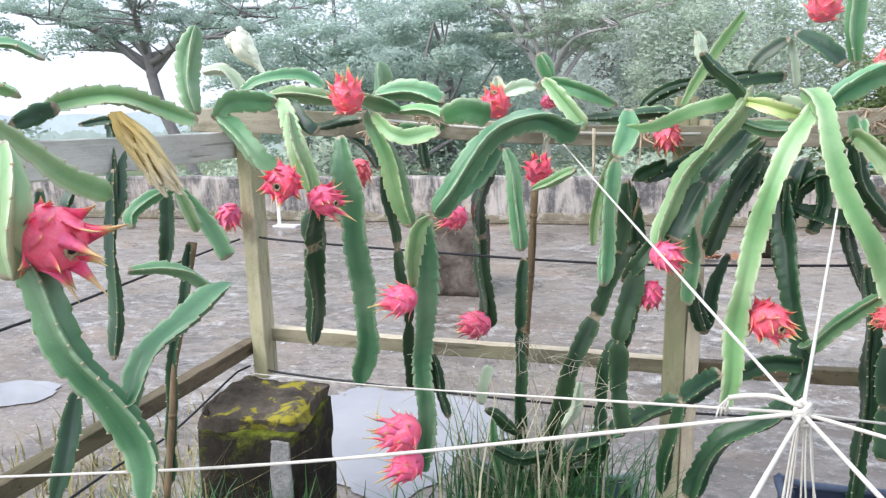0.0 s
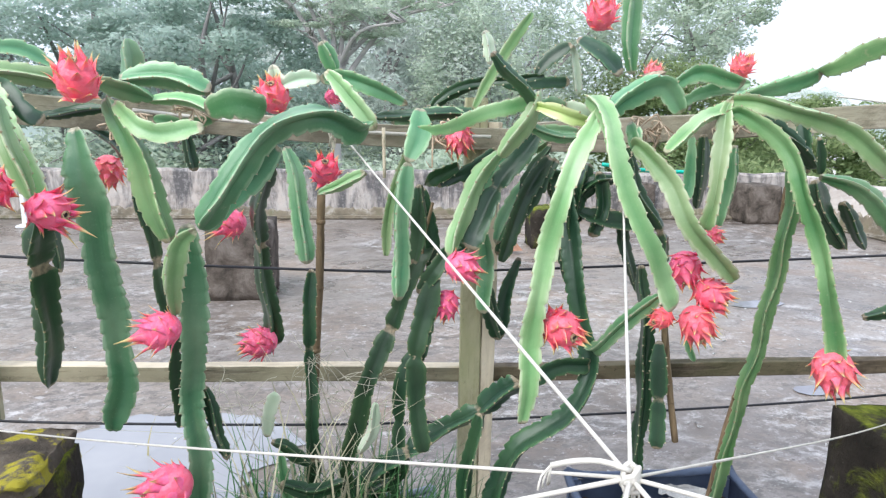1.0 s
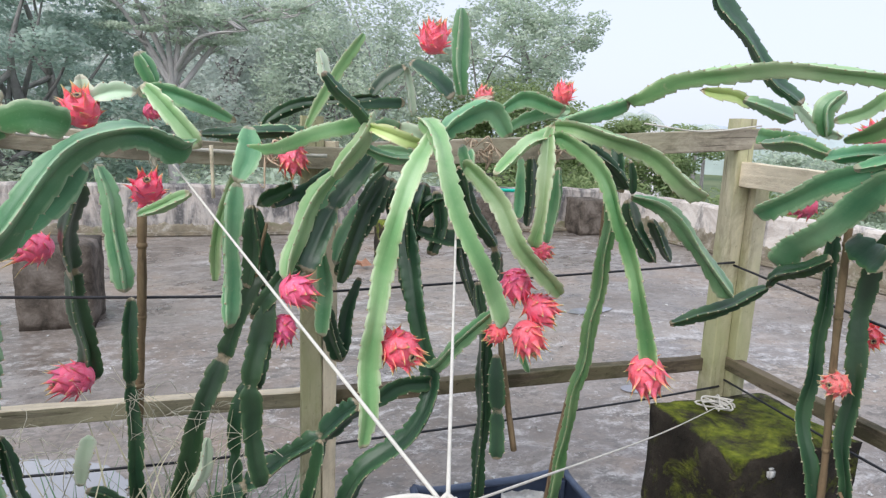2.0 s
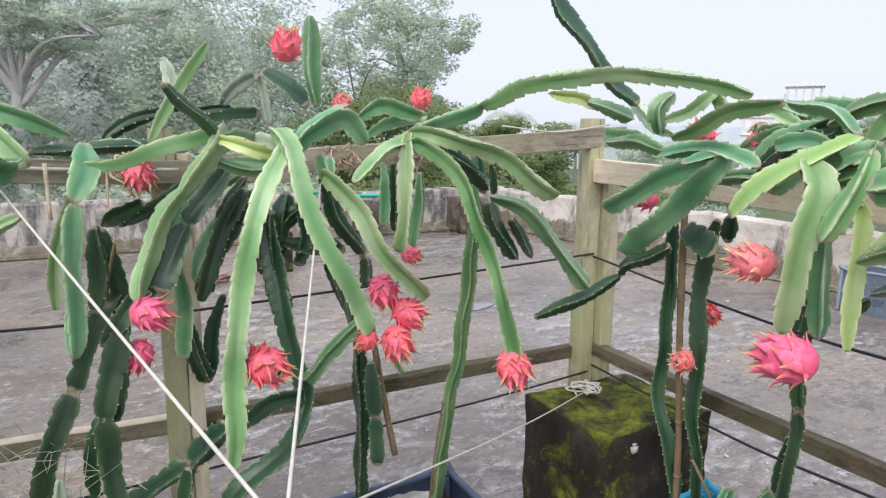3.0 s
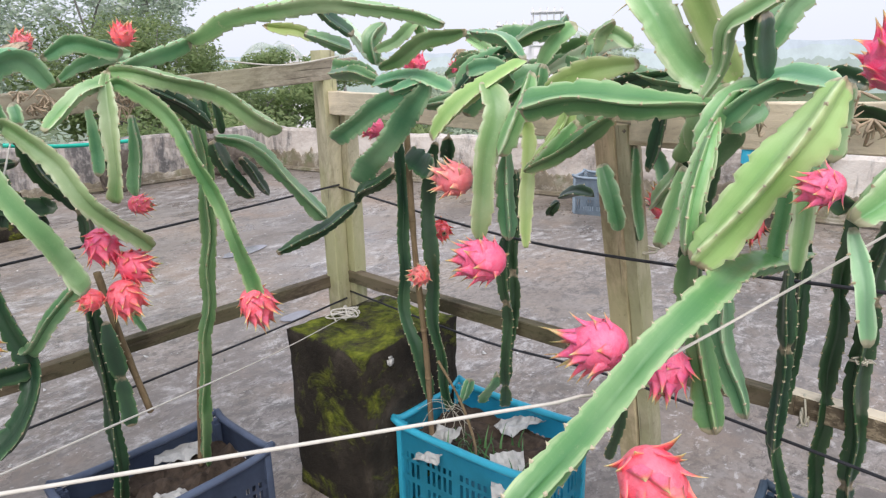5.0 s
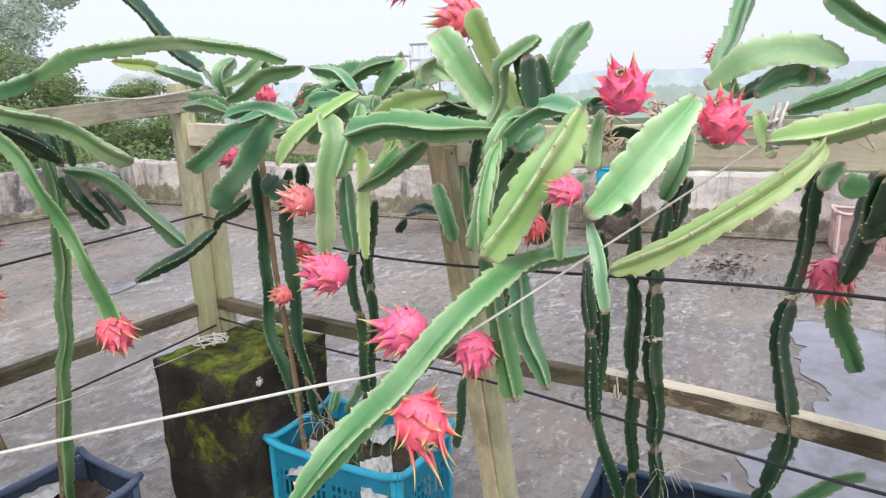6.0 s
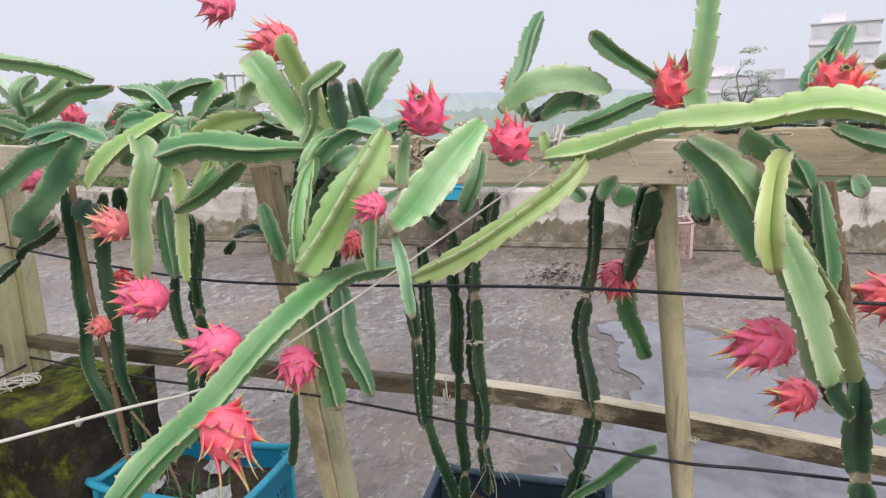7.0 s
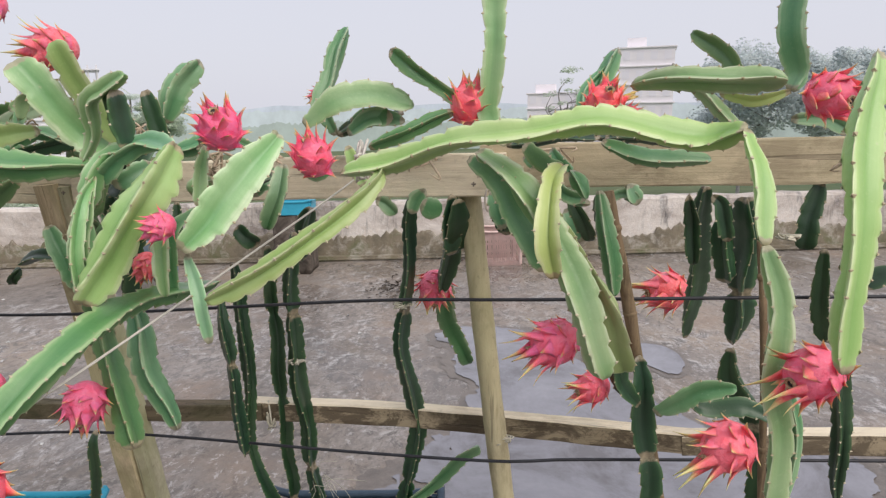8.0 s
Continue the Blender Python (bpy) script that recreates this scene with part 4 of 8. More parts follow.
stem(plant, "d", 0.016, (0.01, 1.67, 1.29), (0.00, 1.65, 1.18), (0.01, 1.63, 1.06), (0.02, 1.58, 0.91))
stem(plant, "g", 0.020, (0.11, 1.52, 1.11), (0.15, 1.57, 1.10), (0.18, 1.62, 1.08), (0.23, 1.65, 1.03))
stem(plant, "d", 0.030, (-0.10, 1.84, 1.39), (-0.09, 1.84, 1.34), (-0.07, 1.79, 1.25), (-0.06, 1.75, 1.17))
stem(plant, "d", 0.016, (-0.11, 1.71, 1.25), (-0.12, 1.69, 1.22), (-0.12, 1.69, 1.19))
stem(plant, "d", 0.014, (-0.15, 1.81, 1.38), (-0.09, 1.84, 1.39), (-0.04, 1.88, 1.37))
stem(plant, "d", 0.017, (-0.25, 1.79, 1.24), (-0.25, 1.77, 1.13), (-0.25, 1.76, 1.07))
plant = cactus(0.38, 2.2)
stem(plant, "b", 0.025, (0.18, 2.14, 1.45), (0.27, 2.17, 1.45), (0.35, 2.23, 1.43))
stem(plant, "b", 0.031, (0.22, 2.08, 1.43), (0.25, 2.06, 1.41), (0.28, 2.02, 1.33), (0.32, 1.99, 1.25), (0.34, 1.98, 1.20))
stem(plant, "d", 0.037, (0.34, 1.98, 1.20), (0.34, 1.97, 1.16), (0.31, 2.01, 1.08), (0.30, 2.05, 0.94), (0.27, 2.10, 0.76))
stem(plant, "t", 0.039, (0.39, 2.06, 1.34), (0.41, 2.04, 1.21), (0.42, 2.06, 1.04), (0.43, 2.08, 0.85), (0.42, 2.08, 0.74), (0.40, 2.08, 0.65))
stem(plant, "d", 0.020, (0.48, 2.12, 1.29), (0.50, 2.11, 1.12), (0.53, 2.10, 0.94), (0.54, 2.12, 0.76), (0.53, 2.17, 0.60))
stem(plant, "g", 0.038, (0.462, 2.18, 1.40), (0.473, 2.17, 1.44), (0.477, 2.17, 1.49), (0.478, 2.17, 1.53), spin=-15)
stem(plant, "d", 0.021, (0.34, 2.29, 1.34), (0.40, 2.31, 1.29), (0.43, 2.33, 1.23))
stem(plant, "d", 0.017, (0.55, 2.37, 1.33), (0.56, 2.38, 1.28), (0.57, 2.38, 1.22))
stem(plant, "b", 0.025, (0.28, 1.99, 1.40), (0.31, 1.94, 1.30), (0.34, 1.93, 1.21))
stem(plant, "d", 0.019, (0.22, 2.08, 1.43), (0.25, 2.10, 1.42), (0.30, 2.07, 1.37), (0.33, 2.07, 1.35))
stem(plant, "d", 0.019, (0.26, 2.25, 1.15), (0.27, 2.25, 1.06), (0.27, 2.25, 0.99))
stem(plant, "d", 0.016, (0.27, 2.20, 1.36), (0.35, 2.19, 1.37), (0.42, 2.18, 1.38))
stem(plant, "g", 0.03, (0.450, 1.980, 1.437), (0.503, 1.980, 1.425), (0.559, 1.980, 1.401), spin=-20)
plant = cactus(0.62, 2.0)
stem(plant, "m", 0.032, (0.49, 1.92, 1.40), (0.54, 1.86, 1.32), (0.57, 1.84, 1.23), (0.60, 1.83, 1.14))
stem(plant, "b", 0.022, (0.51, 1.89, 1.39), (0.56, 1.84, 1.35), (0.61, 1.83, 1.34), (0.67, 1.83, 1.35))
stem(plant, "t", 0.036, (0.98, 1.94, 1.36), (0.95, 1.91, 1.35), (0.88, 1.86, 1.38), (0.80, 1.83, 1.35), (0.72, 1.80, 1.27), (0.66, 1.79, 1.17), spin=14)
stem(plant, "b", 0.025, (0.65, 1.79, 1.17), (0.62, 1.79, 1.14), (0.60, 1.80, 1.07), (0.60, 1.83, 1.00))
stem(plant, "t", 0.033, (0.63, 1.85, 1.17), (0.62, 1.89, 0.98), (0.60, 1.94, 0.79), (0.60, 1.96, 0.64), (0.59, 1.98, 0.45))
stem(plant, "d", 0.019, (0.62, 1.97, 0.79), (0.64, 1.97, 0.70), (0.66, 1.97, 0.61))
stem(plant, "g", 0.029, (0.48, 2.07, 1.44), (0.57, 2.06, 1.45), (0.66, 2.05, 1.42), spin=5)
stem(plant, "b", 0.020, (0.54, 2.01, 1.40), (0.61, 2.00, 1.40), (0.69, 1.99, 1.37))
stem(plant, "g", 0.031, (0.660, 1.95, 1.379), (0.714, 1.94, 1.395), (0.775, 1.96, 1.382), spin=60)
stem(plant, "g", 0.017, (0.66, 2.10, 1.36), (0.60, 2.11, 1.35), (0.53, 2.12, 1.36))
stem(plant, "t", 0.03, (0.798, 1.880, 1.315), (0.745, 1.880, 1.254), (0.689, 1.880, 1.196), (0.651, 1.880, 1.155), spin=60)
plant = cactus(0.9, 2.2)
stem(plant, "d", 0.034, (0.76, 2.29, 1.25), (0.72, 2.39, 1.07), (0.73, 2.46, 0.89), (0.75, 2.50, 0.68))
stem(plant, "g", 0.025, (0.81, 2.11, 1.30), (0.83, 2.07, 1.23), (0.84, 2.05, 1.14), (0.85, 2.04, 1.04))
stem(plant, "b", 0.018, (0.88, 2.12, 1.19), (0.93, 2.07, 1.22), (0.98, 2.01, 1.25))
stem(plant, "d", 0.024, (0.86, 2.15, 1.00), (0.85, 2.15, 0.88), (0.85, 2.17, 0.69), (0.85, 2.18, 0.53), (0.84, 2.21, 0.31))
stem(plant, "d", 0.028, (1.15, 2.13, 1.05), (1.12, 2.09, 1.03), (1.07, 2.10, 0.90), (1.01, 2.11, 0.75), (0.96, 2.13, 0.57), (0.92, 2.18, 0.32))
stem(plant, "p", 0.023, (0.80, 2.08, 1.43), (0.85, 2.08, 1.45), (0.89, 2.07, 1.45))
stem(plant, "b", 0.029, (0.90, 2.02, 1.465), (0.95, 2.0, 1.412), (1.0, 1.98, 1.345), spin=60)
stem(plant, "g", 0.027, (0.89, 2.07, 1.45), (0.94, 2.07, 1.46), (1.00, 2.06, 1.44), (1.08, 2.05, 1.40))
stem(plant, "g", 0.022, (0.893, 2.1, 1.533), (0.908, 2.1, 1.502), (0.922, 2.1, 1.468))
stem(plant, "d", 0.030, (0.92, 2.22, 0.29), (1.07, 2.15, 0.42), (1.05, 2.15, 0.49))
stem(plant, "p", 0.018, (0.96, 2.01, 0.57), (0.99, 2.01, 0.63), (1.00, 2.01, 0.70))
stem(plant, "p", 0.032, (0.80, 2.12, 1.37), (0.795, 2.11, 1.41), (0.788, 2.10, 1.48), spin=60)
stem(plant, "p", 0.019, (0.742, 2.08, 0.60), (0.75, 2.08, 0.655), (0.765, 2.08, 0.715), spin=60)
stem(plant, "d", 0.024, (0.752, 2.08, 0.585), (0.79, 2.08, 0.565), (0.845, 2.08, 0.51))
stem(plant, "d", 0.026, (0.77, 2.06, 0.48), (0.85, 2.06, 0.455), (0.93, 2.06, 0.47))
stem(plant, "g", 0.017, (0.80, 2.13, 0.25), (0.79, 2.10, 0.40), (0.77, 2.08, 0.56))
plant = cactus(1.2, 2.1)
stem(plant, "g", 0.027, (1.09, 1.95, 1.39), (1.08, 1.93, 1.33), (1.06, 1.92, 1.28))
stem(plant, "g", 0.024, (1.06, 1.92, 1.28), (1.04, 1.92, 1.17), (1.05, 1.92, 1.08), (1.04, 1.92, 0.98))
stem(plant, "b", 0.017, (1.08, 1.93, 1.33), (1.06, 1.96, 1.29), (1.03, 1.96, 1.20), (1.02, 1.97, 1.07))
stem(plant, "d", 0.024, (1.11, 2.04, 1.22), (1.11, 2.04, 1.12), (1.10, 2.05, 1.03))
stem(plant, "d", 0.027, (1.14, 1.99, 1.02), (1.10, 1.98, 0.88), (1.09, 1.98, 0.74), (1.11, 1.97, 0.58))
stem(plant, "d", 0.022, (1.12, 2.09, 0.82), (1.08, 2.10, 0.69), (1.07, 2.12, 0.50), (1.07, 2.14, 0.34))
stem(plant, "d", 0.024, (1.21, 1.96, 1.08), (1.18, 1.99, 1.08), (1.13, 1.99, 1.02), (1.10, 2.00, 0.97))
stem(plant, "b", 0.026, (1.28, 1.97, 1.30), (1.22, 1.95, 1.23), (1.18, 1.94, 1.14), (1.16, 1.93, 1.07))
stem(plant, "d", 0.031, (1.38, 2.01, 1.35), (1.37, 2.01, 1.32), (1.29, 1.99, 1.23), (1.24, 1.98, 1.14), (1.21, 1.96, 1.08))
stem(plant, "b", 0.026, (1.33, 1.87, 1.43), (1.31, 1.85, 1.40), (1.28, 1.83, 1.36), (1.23, 1.82, 1.30), spin=0)
stem(plant, "b", 0.019, (1.08, 1.93, 1.35), (1.14, 1.91, 1.35), (1.21, 1.90, 1.38), (1.32, 1.91, 1.41))
stem(plant, "g", 0.023, (1.42, 2.10, 1.25), (1.35, 2.11, 1.15), (1.32, 2.11, 1.06))
stem(plant, "d", 0.023, (1.40, 2.16, 1.01), (1.37, 2.16, 0.91), (1.35, 2.17, 0.78))
stem(plant, "b", 0.015, (1.20, 1.93, 1.39), (1.26, 1.93, 1.50), (1.32, 1.92, 1.59))
stem(plant, "d", 0.017, (1.21, 1.83, 1.50), (1.25, 1.84, 1.46), (1.32, 1.87, 1.40))
stem(plant, "p", 0.018, (1.29, 2.17, 1.58), (1.30, 2.17, 1.55), (1.31, 2.17, 1.50))
stem(plant, "d", 0.014, (1.14, 2.09, 1.38), (1.16, 2.09, 1.41), (1.24, 2.08, 1.45), (1.40, 2.04, 1.47))
stem(plant, "d", 0.036, (0.92, 2.17, 0.34), (1.06, 2.10, 0.49), (1.20, 2.06, 0.59), (1.35, 1.97, 0.74))
stem(plant, "d", 0.025, (1.24, 1.93, 0.69), (1.22, 1.93, 0.59), (1.20, 1.93, 0.44))
stem(plant, "d", 0.016, (1.01, 2.11, 1.37), (1.12, 2.07, 1.38), (1.25, 2.06, 1.38))
stem(plant, "d", 0.021, (1.30, 2.07, 1.30), (1.24, 2.08, 1.25), (1.16, 2.09, 1.21))
stem(plant, "g", 0.023, (1.28, 2.08, 1.11), (1.28, 2.05, 1.00), (1.27, 2.04, 0.90))
stem(plant, "d", 0.027, (1.13, 2.14, 1.20), (1.15, 2.13, 1.05), (1.15, 2.13, 0.90), (1.12, 2.13, 0.75))
stem(plant, "d", 0.024, (1.28, 2.12, 0.99), (1.32, 2.12, 0.86), (1.34, 2.12, 0.80))
stem(plant, "g", 0.021, (1.19, 1.99, 1.37), (1.26, 1.98, 1.39), (1.34, 1.97, 1.41))
stem(plant, "g", 0.023, (1.42, 1.96, 1.40), (1.36, 1.91, 1.40), (1.31, 1.89, 1.37), (1.27, 1.87, 1.33))
stem(plant, "d", 0.016, (1.14, 2.09, 1.38), (1.17, 2.14, 1.41), (1.23, 2.13, 1.44), (1.31, 2.12, 1.46))
stem(plant, "g", 0.019, (1.05, 2.10, 1.36), (1.14, 2.09, 1.38), (1.23, 2.06, 1.37))
plant = cactus(1.55, 2.05)
stem(plant, "d", 0.031, (1.48, 2.13, 1.27), (1.40, 2.14, 1.16), (1.34, 2.15, 1.02))
stem(plant, "b", 0.026, (1.42, 1.77, 1.40), (1.41, 1.78, 1.37), (1.35, 1.74, 1.27), (1.31, 1.75, 1.12), (1.30, 1.77, 0.98), (1.29, 1.79, 0.73))
stem(plant, "b", 0.024, (1.42, 1.84, 1.42), (1.41, 1.74, 1.39), (1.40, 1.66, 1.31), (1.44, 1.63, 1.19), (1.53, 1.64, 1.02))
stem(plant, "g", 0.030, (1.45, 1.82, 1.365), (1.48, 1.80, 1.422), (1.555, 1.79, 1.448), (1.612, 1.80, 1.392), spin=-30)
stem(plant, "b", 0.026, (1.52, 1.82, 1.31), (1.52, 1.79, 1.32), (1.56, 1.74, 1.26), (1.60, 1.71, 1.17), (1.72, 1.72, 1.05))
stem(plant, "b", 0.019, (1.79, 1.86, 1.42), (1.74, 1.84, 1.40), (1.65, 1.80, 1.37), (1.57, 1.78, 1.31))
stem(plant, "b", 0.024, (1.74, 1.82, 1.42), (1.73, 1.82, 1.39), (1.72, 1.80, 1.29), (1.71, 1.82, 1.14))
stem(plant, "d", 0.025, (1.46, 2.00, 1.55), (1.50, 1.97, 1.52), (1.54, 1.94, 1.47))
stem(plant, "g", 0.023, (1.54, 1.89, 1.47), (1.53, 1.89, 1.55), (1.53, 1.89, 1.66))
stem(plant, "d", 0.021, (1.46, 2.03, 1.54), (1.41, 2.04, 1.51), (1.38, 2.04, 1.47))
stem(plant, "p", 0.013, (1.46, 2.03, 1.54), (1.47, 2.05, 1.53), (1.48, 2.05, 1.48), (1.49, 2.05, 1.43))
stem(plant, "g", 0.024, (1.66, 1.93, 1.45), (1.73, 1.92, 1.48), (1.82, 1.89, 1.46))
stem(plant, "d", 0.030, (1.35, 1.97, 0.73), (1.43, 1.98, 0.77), (1.54, 1.99, 0.77))
stem(plant, "d", 0.035, (1.46, 2.13, 1.24), (1.50, 2.13, 1.20), (1.51, 2.07, 1.04), (1.53, 2.02, 0.88), (1.54, 1.98, 0.75), (1.48, 1.95, 0.65), (1.35, 1.97, 0.56), (1.28, 1.97, 0.40))
stem(plant, "g", 0.021, (1.54, 2.00, 0.82), (1.53, 1.94, 0.83), (1.56, 1.88, 0.91), (1.62, 1.83, 0.99))
stem(plant, "d", 0.025, (1.68, 2.03, 1.01), (1.70, 2.02, 0.84), (1.71, 2.02, 0.65), (1.72, 2.04, 0.44), (1.72, 2.06, 0.25))
stem(plant, "d", 0.022, (1.71, 1.96, 0.83), (1.72, 1.96, 0.70), (1.73, 1.96, 0.53))
stem(plant, "d", 0.028, (1.64, 2.08, 1.31), (1.67, 2.07, 1.21), (1.73, 2.04, 1.10), (1.74, 2.02, 1.01))
stem(plant, "d", 0.027, (1.50, 2.15, 1.14), (1.53, 2.14, 1.15), (1.58, 2.12, 1.21), (1.65, 2.11, 1.22))
stem(plant, "y", 0.022, (1.31, 1.85, 1.40), (1.34, 1.81, 1.39), (1.37, 1.80, 1.38), (1.41, 1.80, 1.37))
stem(plant, "g", 0.017, (1.31, 1.89, 1.37), (1.33, 1.87, 1.35), (1.38, 1.86, 1.34), (1.43, 1.85, 1.34))
stem(plant, "g", 0.014, (1.52, 1.84, 1.37), (1.52, 1.82, 1.34), (1.52, 1.81, 1.31))
stem(plant, "d", 0.021, (1.67, 2.13, 1.12), (1.69, 2.12, 1.02), (1.73, 2.12, 0.91))
stem(plant, "d", 0.029, (1.53, 2.13, 1.14), (1.58, 2.12, 1.12), (1.69, 2.10, 1.10), (1.68, 2.11, 1.13))
stem(plant, "d", 0.021, (1.45, 2.10, 1.31), (1.39, 2.10, 1.22), (1.35, 2.11, 1.14))
stem(plant, "d", 0.031, (1.57, 2.14, 1.26), (1.52, 2.12, 1.11), (1.52, 2.10, 0.94))
stem(plant, "d", 0.022, (1.45, 2.15, 1.26), (1.49, 2.15, 1.18), (1.50, 2.15, 1.09))
stem(plant, "p", 0.022, (1.42, 1.96, 1.40), (1.45, 1.93, 1.39), (1.48, 1.93, 1.37))
stem(plant, "g", 0.015, (1.38, 2.01, 1.35), (1.42, 2.01, 1.35), (1.48, 2.00, 1.34))
stem(plant, "g", 0.017, (1.61, 1.98, 1.36), (1.61, 1.97, 1.33), (1.61, 1.97, 1.31))
stem(plant, "d", 0.017, (1.31, 2.12, 1.46), (1.36, 2.12, 1.45), (1.42, 2.11, 1.46), (1.49, 2.10, 1.46))
stem(plant, "g", 0.027, (1.39, 2.06, 1.34), (1.29, 2.02, 1.27), (1.22, 2.00, 1.16), (1.17, 1.98, 1.08))
stem(plant, "d", 0.027, (1.44, 2.08, 1.28), (1.37, 2.06, 1.19), (1.31, 2.04, 1.03))
stem(plant, "d", 0.030, (1.51, 2.10, 1.22), (1.51, 2.10, 1.10), (1.54, 2.10, 0.95))
stem(plant, "d", 0.024, (1.21, 2.08, 1.26), (1.15, 2.06, 1.24), (1.12, 2.04, 1.22))
stem(plant, "d", 0.025, (1.59, 2.12, 1.24), (1.61, 2.12, 1.15), (1.58, 2.12, 1.07))
stem(plant, "m", 0.024, (1.42, 2.05, 1.32), (1.31, 2.04, 1.25), (1.26, 2.03, 1.18), (1.23, 2.02, 1.06))
plant = cactus(1.98, 2.0)
stem(plant, "g", 0.020, (1.83, 1.91, 1.32), (1.82, 1.91, 1.21), (1.81, 1.91, 1.13))
stem(plant, "g", 0.017, (1.79, 2.03, 1.34), (1.80, 2.03, 1.25), (1.79, 2.03, 1.17))
stem(plant, "d", 0.025, (1.84, 2.05, 1.34), (1.85, 2.05, 1.24), (1.84, 2.05, 1.15))
stem(plant, "m", 0.024, (1.73, 1.82, 1.39), (1.76, 1.79, 1.39), (1.79, 1.69, 1.32), (1.82, 1.65, 1.21), (1.86, 1.62, 1.06), (1.91, 1.61, 0.86))
stem(plant, "b", 0.030, (1.74, 1.82, 1.42), (1.80, 1.73, 1.41), (1.91, 1.68, 1.36), (2.04, 1.64, 1.27))
stem(plant, "d", 0.023, (1.87, 1.90, 1.38), (1.95, 1.87, 1.33), (2.01, 1.86, 1.27))
stem(plant, "d", 0.016, (2.07, 1.93, 1.34), (2.09, 1.93, 1.25))
stem(plant, "g", 0.028, (1.96, 1.79, 1.26), (2.02, 1.72, 1.23), (2.08, 1.68, 1.15), (2.17, 1.64, 1.03))
stem(plant, "d", 0.031, (1.97, 1.81, 1.25), (2.01, 1.80, 1.16), (2.07, 1.80, 1.09))
stem(plant, "d", 0.021, (2.04, 1.80, 1.20), (2.08, 1.80, 1.14), (2.11, 1.79, 1.09))
stem(plant, "m", 0.023, (2.05, 1.98, 1.31), (2.04, 1.96, 1.11), (2.02, 1.97, 0.88), (1.98, 1.97, 0.65), (1.95, 1.99, 0.37), (1.95, 1.99, 0.27))
stem(plant, "g", 0.017, (1.73, 2.02, 1.40), (1.78, 1.96, 1.44), (1.85, 1.91, 1.46))
stem(plant, "g", 0.020, (1.74, 1.84, 1.40), (1.79, 1.86, 1.42), (1.86, 1.82, 1.45), (1.93, 1.79, 1.48))
stem(plant, "d", 0.026, (2.13, 1.77, 1.77), (2.18, 1.71, 1.65), (2.23, 1.66, 1.56), (2.27, 1.60, 1.49))
stem(plant, "y", 0.021, (2.13, 1.77, 1.52), (2.22, 1.76, 1.51), (2.28, 1.75, 1.49))
stem(plant, "g", 0.012, (1.76, 1.92, 0.86), (1.78, 1.91, 0.79))
stem(plant, "d", 0.021, (2.06, 1.72, 0.95), (2.17, 1.69, 0.98), (2.28, 1.63, 1.05))
stem(plant, "d", 0.018, (1.76, 2.07, 1.47), (1.83, 2.06, 1.48), (1.91, 2.05, 1.48))
stem(plant, "g", 0.017, (1.76, 1.98, 1.43), (1.80, 2.01, 1.43), (1.85, 2.00, 1.44), (1.92, 2.00, 1.44))
stem(plant, "d", 0.026, (2.06, 1.98, 1.38), (2.07, 1.96, 1.31), (2.08, 1.96, 1.25))
plant = cactus(2.5, 1.35)
stem(plant, "b", 0.023, (1.93, 1.79, 1.48), (1.92, 1.75, 1.49), (2.00, 1.63, 1.54), (2.09, 1.52, 1.55), (2.15, 1.39, 1.54), (2.19, 1.26, 1.50))
stem(plant, "g", 0.024, (2.21, 1.71, 1.50), (2.26, 1.67, 1.48), (2.32, 1.65, 1.46))
stem(plant, "g", 0.028, (2.33, 1.54, 1.52), (2.29, 1.55, 1.48), (2.30, 1.55, 1.42))
stem(plant, "m", 0.022, (2.12, 1.16, 1.48), (2.11, 1.26, 1.46), (2.12, 1.39, 1.41))
stem(plant, "g", 0.032, (2.15, 1.29, 1.39), (2.19, 1.32, 1.37), (2.19, 1.45, 1.33), (2.23, 1.65, 1.23))
stem(plant, "g", 0.034, (2.15, 1.30, 1.39), (2.16, 1.30, 1.36), (2.21, 1.44, 1.25), (2.29, 1.63, 1.11))
stem(plant, "g", 0.018, (2.22, 1.48, 1.38), (2.18, 1.44, 1.38), (2.15, 1.29, 1.39), (2.13, 1.20, 1.36))
stem(plant, "g", 0.022, (2.27, 1.13, 1.44), (2.28, 1.19, 1.43), (2.28, 1.26, 1.40), (2.28, 1.29, 1.36))
stem(plant, "g", 0.023, (2.47, 1.10, 1.52), (2.45, 1.12, 1.49), (2.44, 1.19, 1.48))
stem(plant, "m", 0.023, (2.29, 1.71, 1.40), (2.24, 1.58, 1.40), (2.22, 1.48, 1.38))
stem(plant, "g", 0.029, (2.42, 1.14, 1.48), (2.44, 1.24, 1.48), (2.46, 1.31, 1.45))
stem(plant, "d", 0.024, (2.38, 1.55, 1.23), (2.38, 1.55, 1.08), (2.38, 1.55, 0.91), (2.38, 1.56, 0.72), (2.39, 1.52, 0.58), (2.43, 1.51, 0.41))
stem(plant, "d", 0.023, (2.37, 1.42, 1.22), (2.38, 1.46, 1.06), (2.38, 1.45, 0.93), (2.38, 1.45, 0.74), (2.40, 1.44, 0.56), (2.44, 1.44, 0.39))
stem(plant, "g", 0.018, (2.40, 1.37, 0.46), (2.40, 1.35, 0.51), (2.40, 1.34, 0.54))
stem(plant, "g", 0.018, (2.39, 1.30, 0.48), (2.35, 1.25, 0.55), (2.33, 1.21, 0.62))
stem(plant, "d", 0.032, (2.32, 1.47, 1.20), (2.29, 1.40, 1.17), (2.26, 1.35, 1.16))
stem(plant, "d", 0.023, (2.28, 1.63, 1.05), (2.27, 1.61, 1.08), (2.25, 1.53, 1.12), (2.23, 1.45, 1.16))
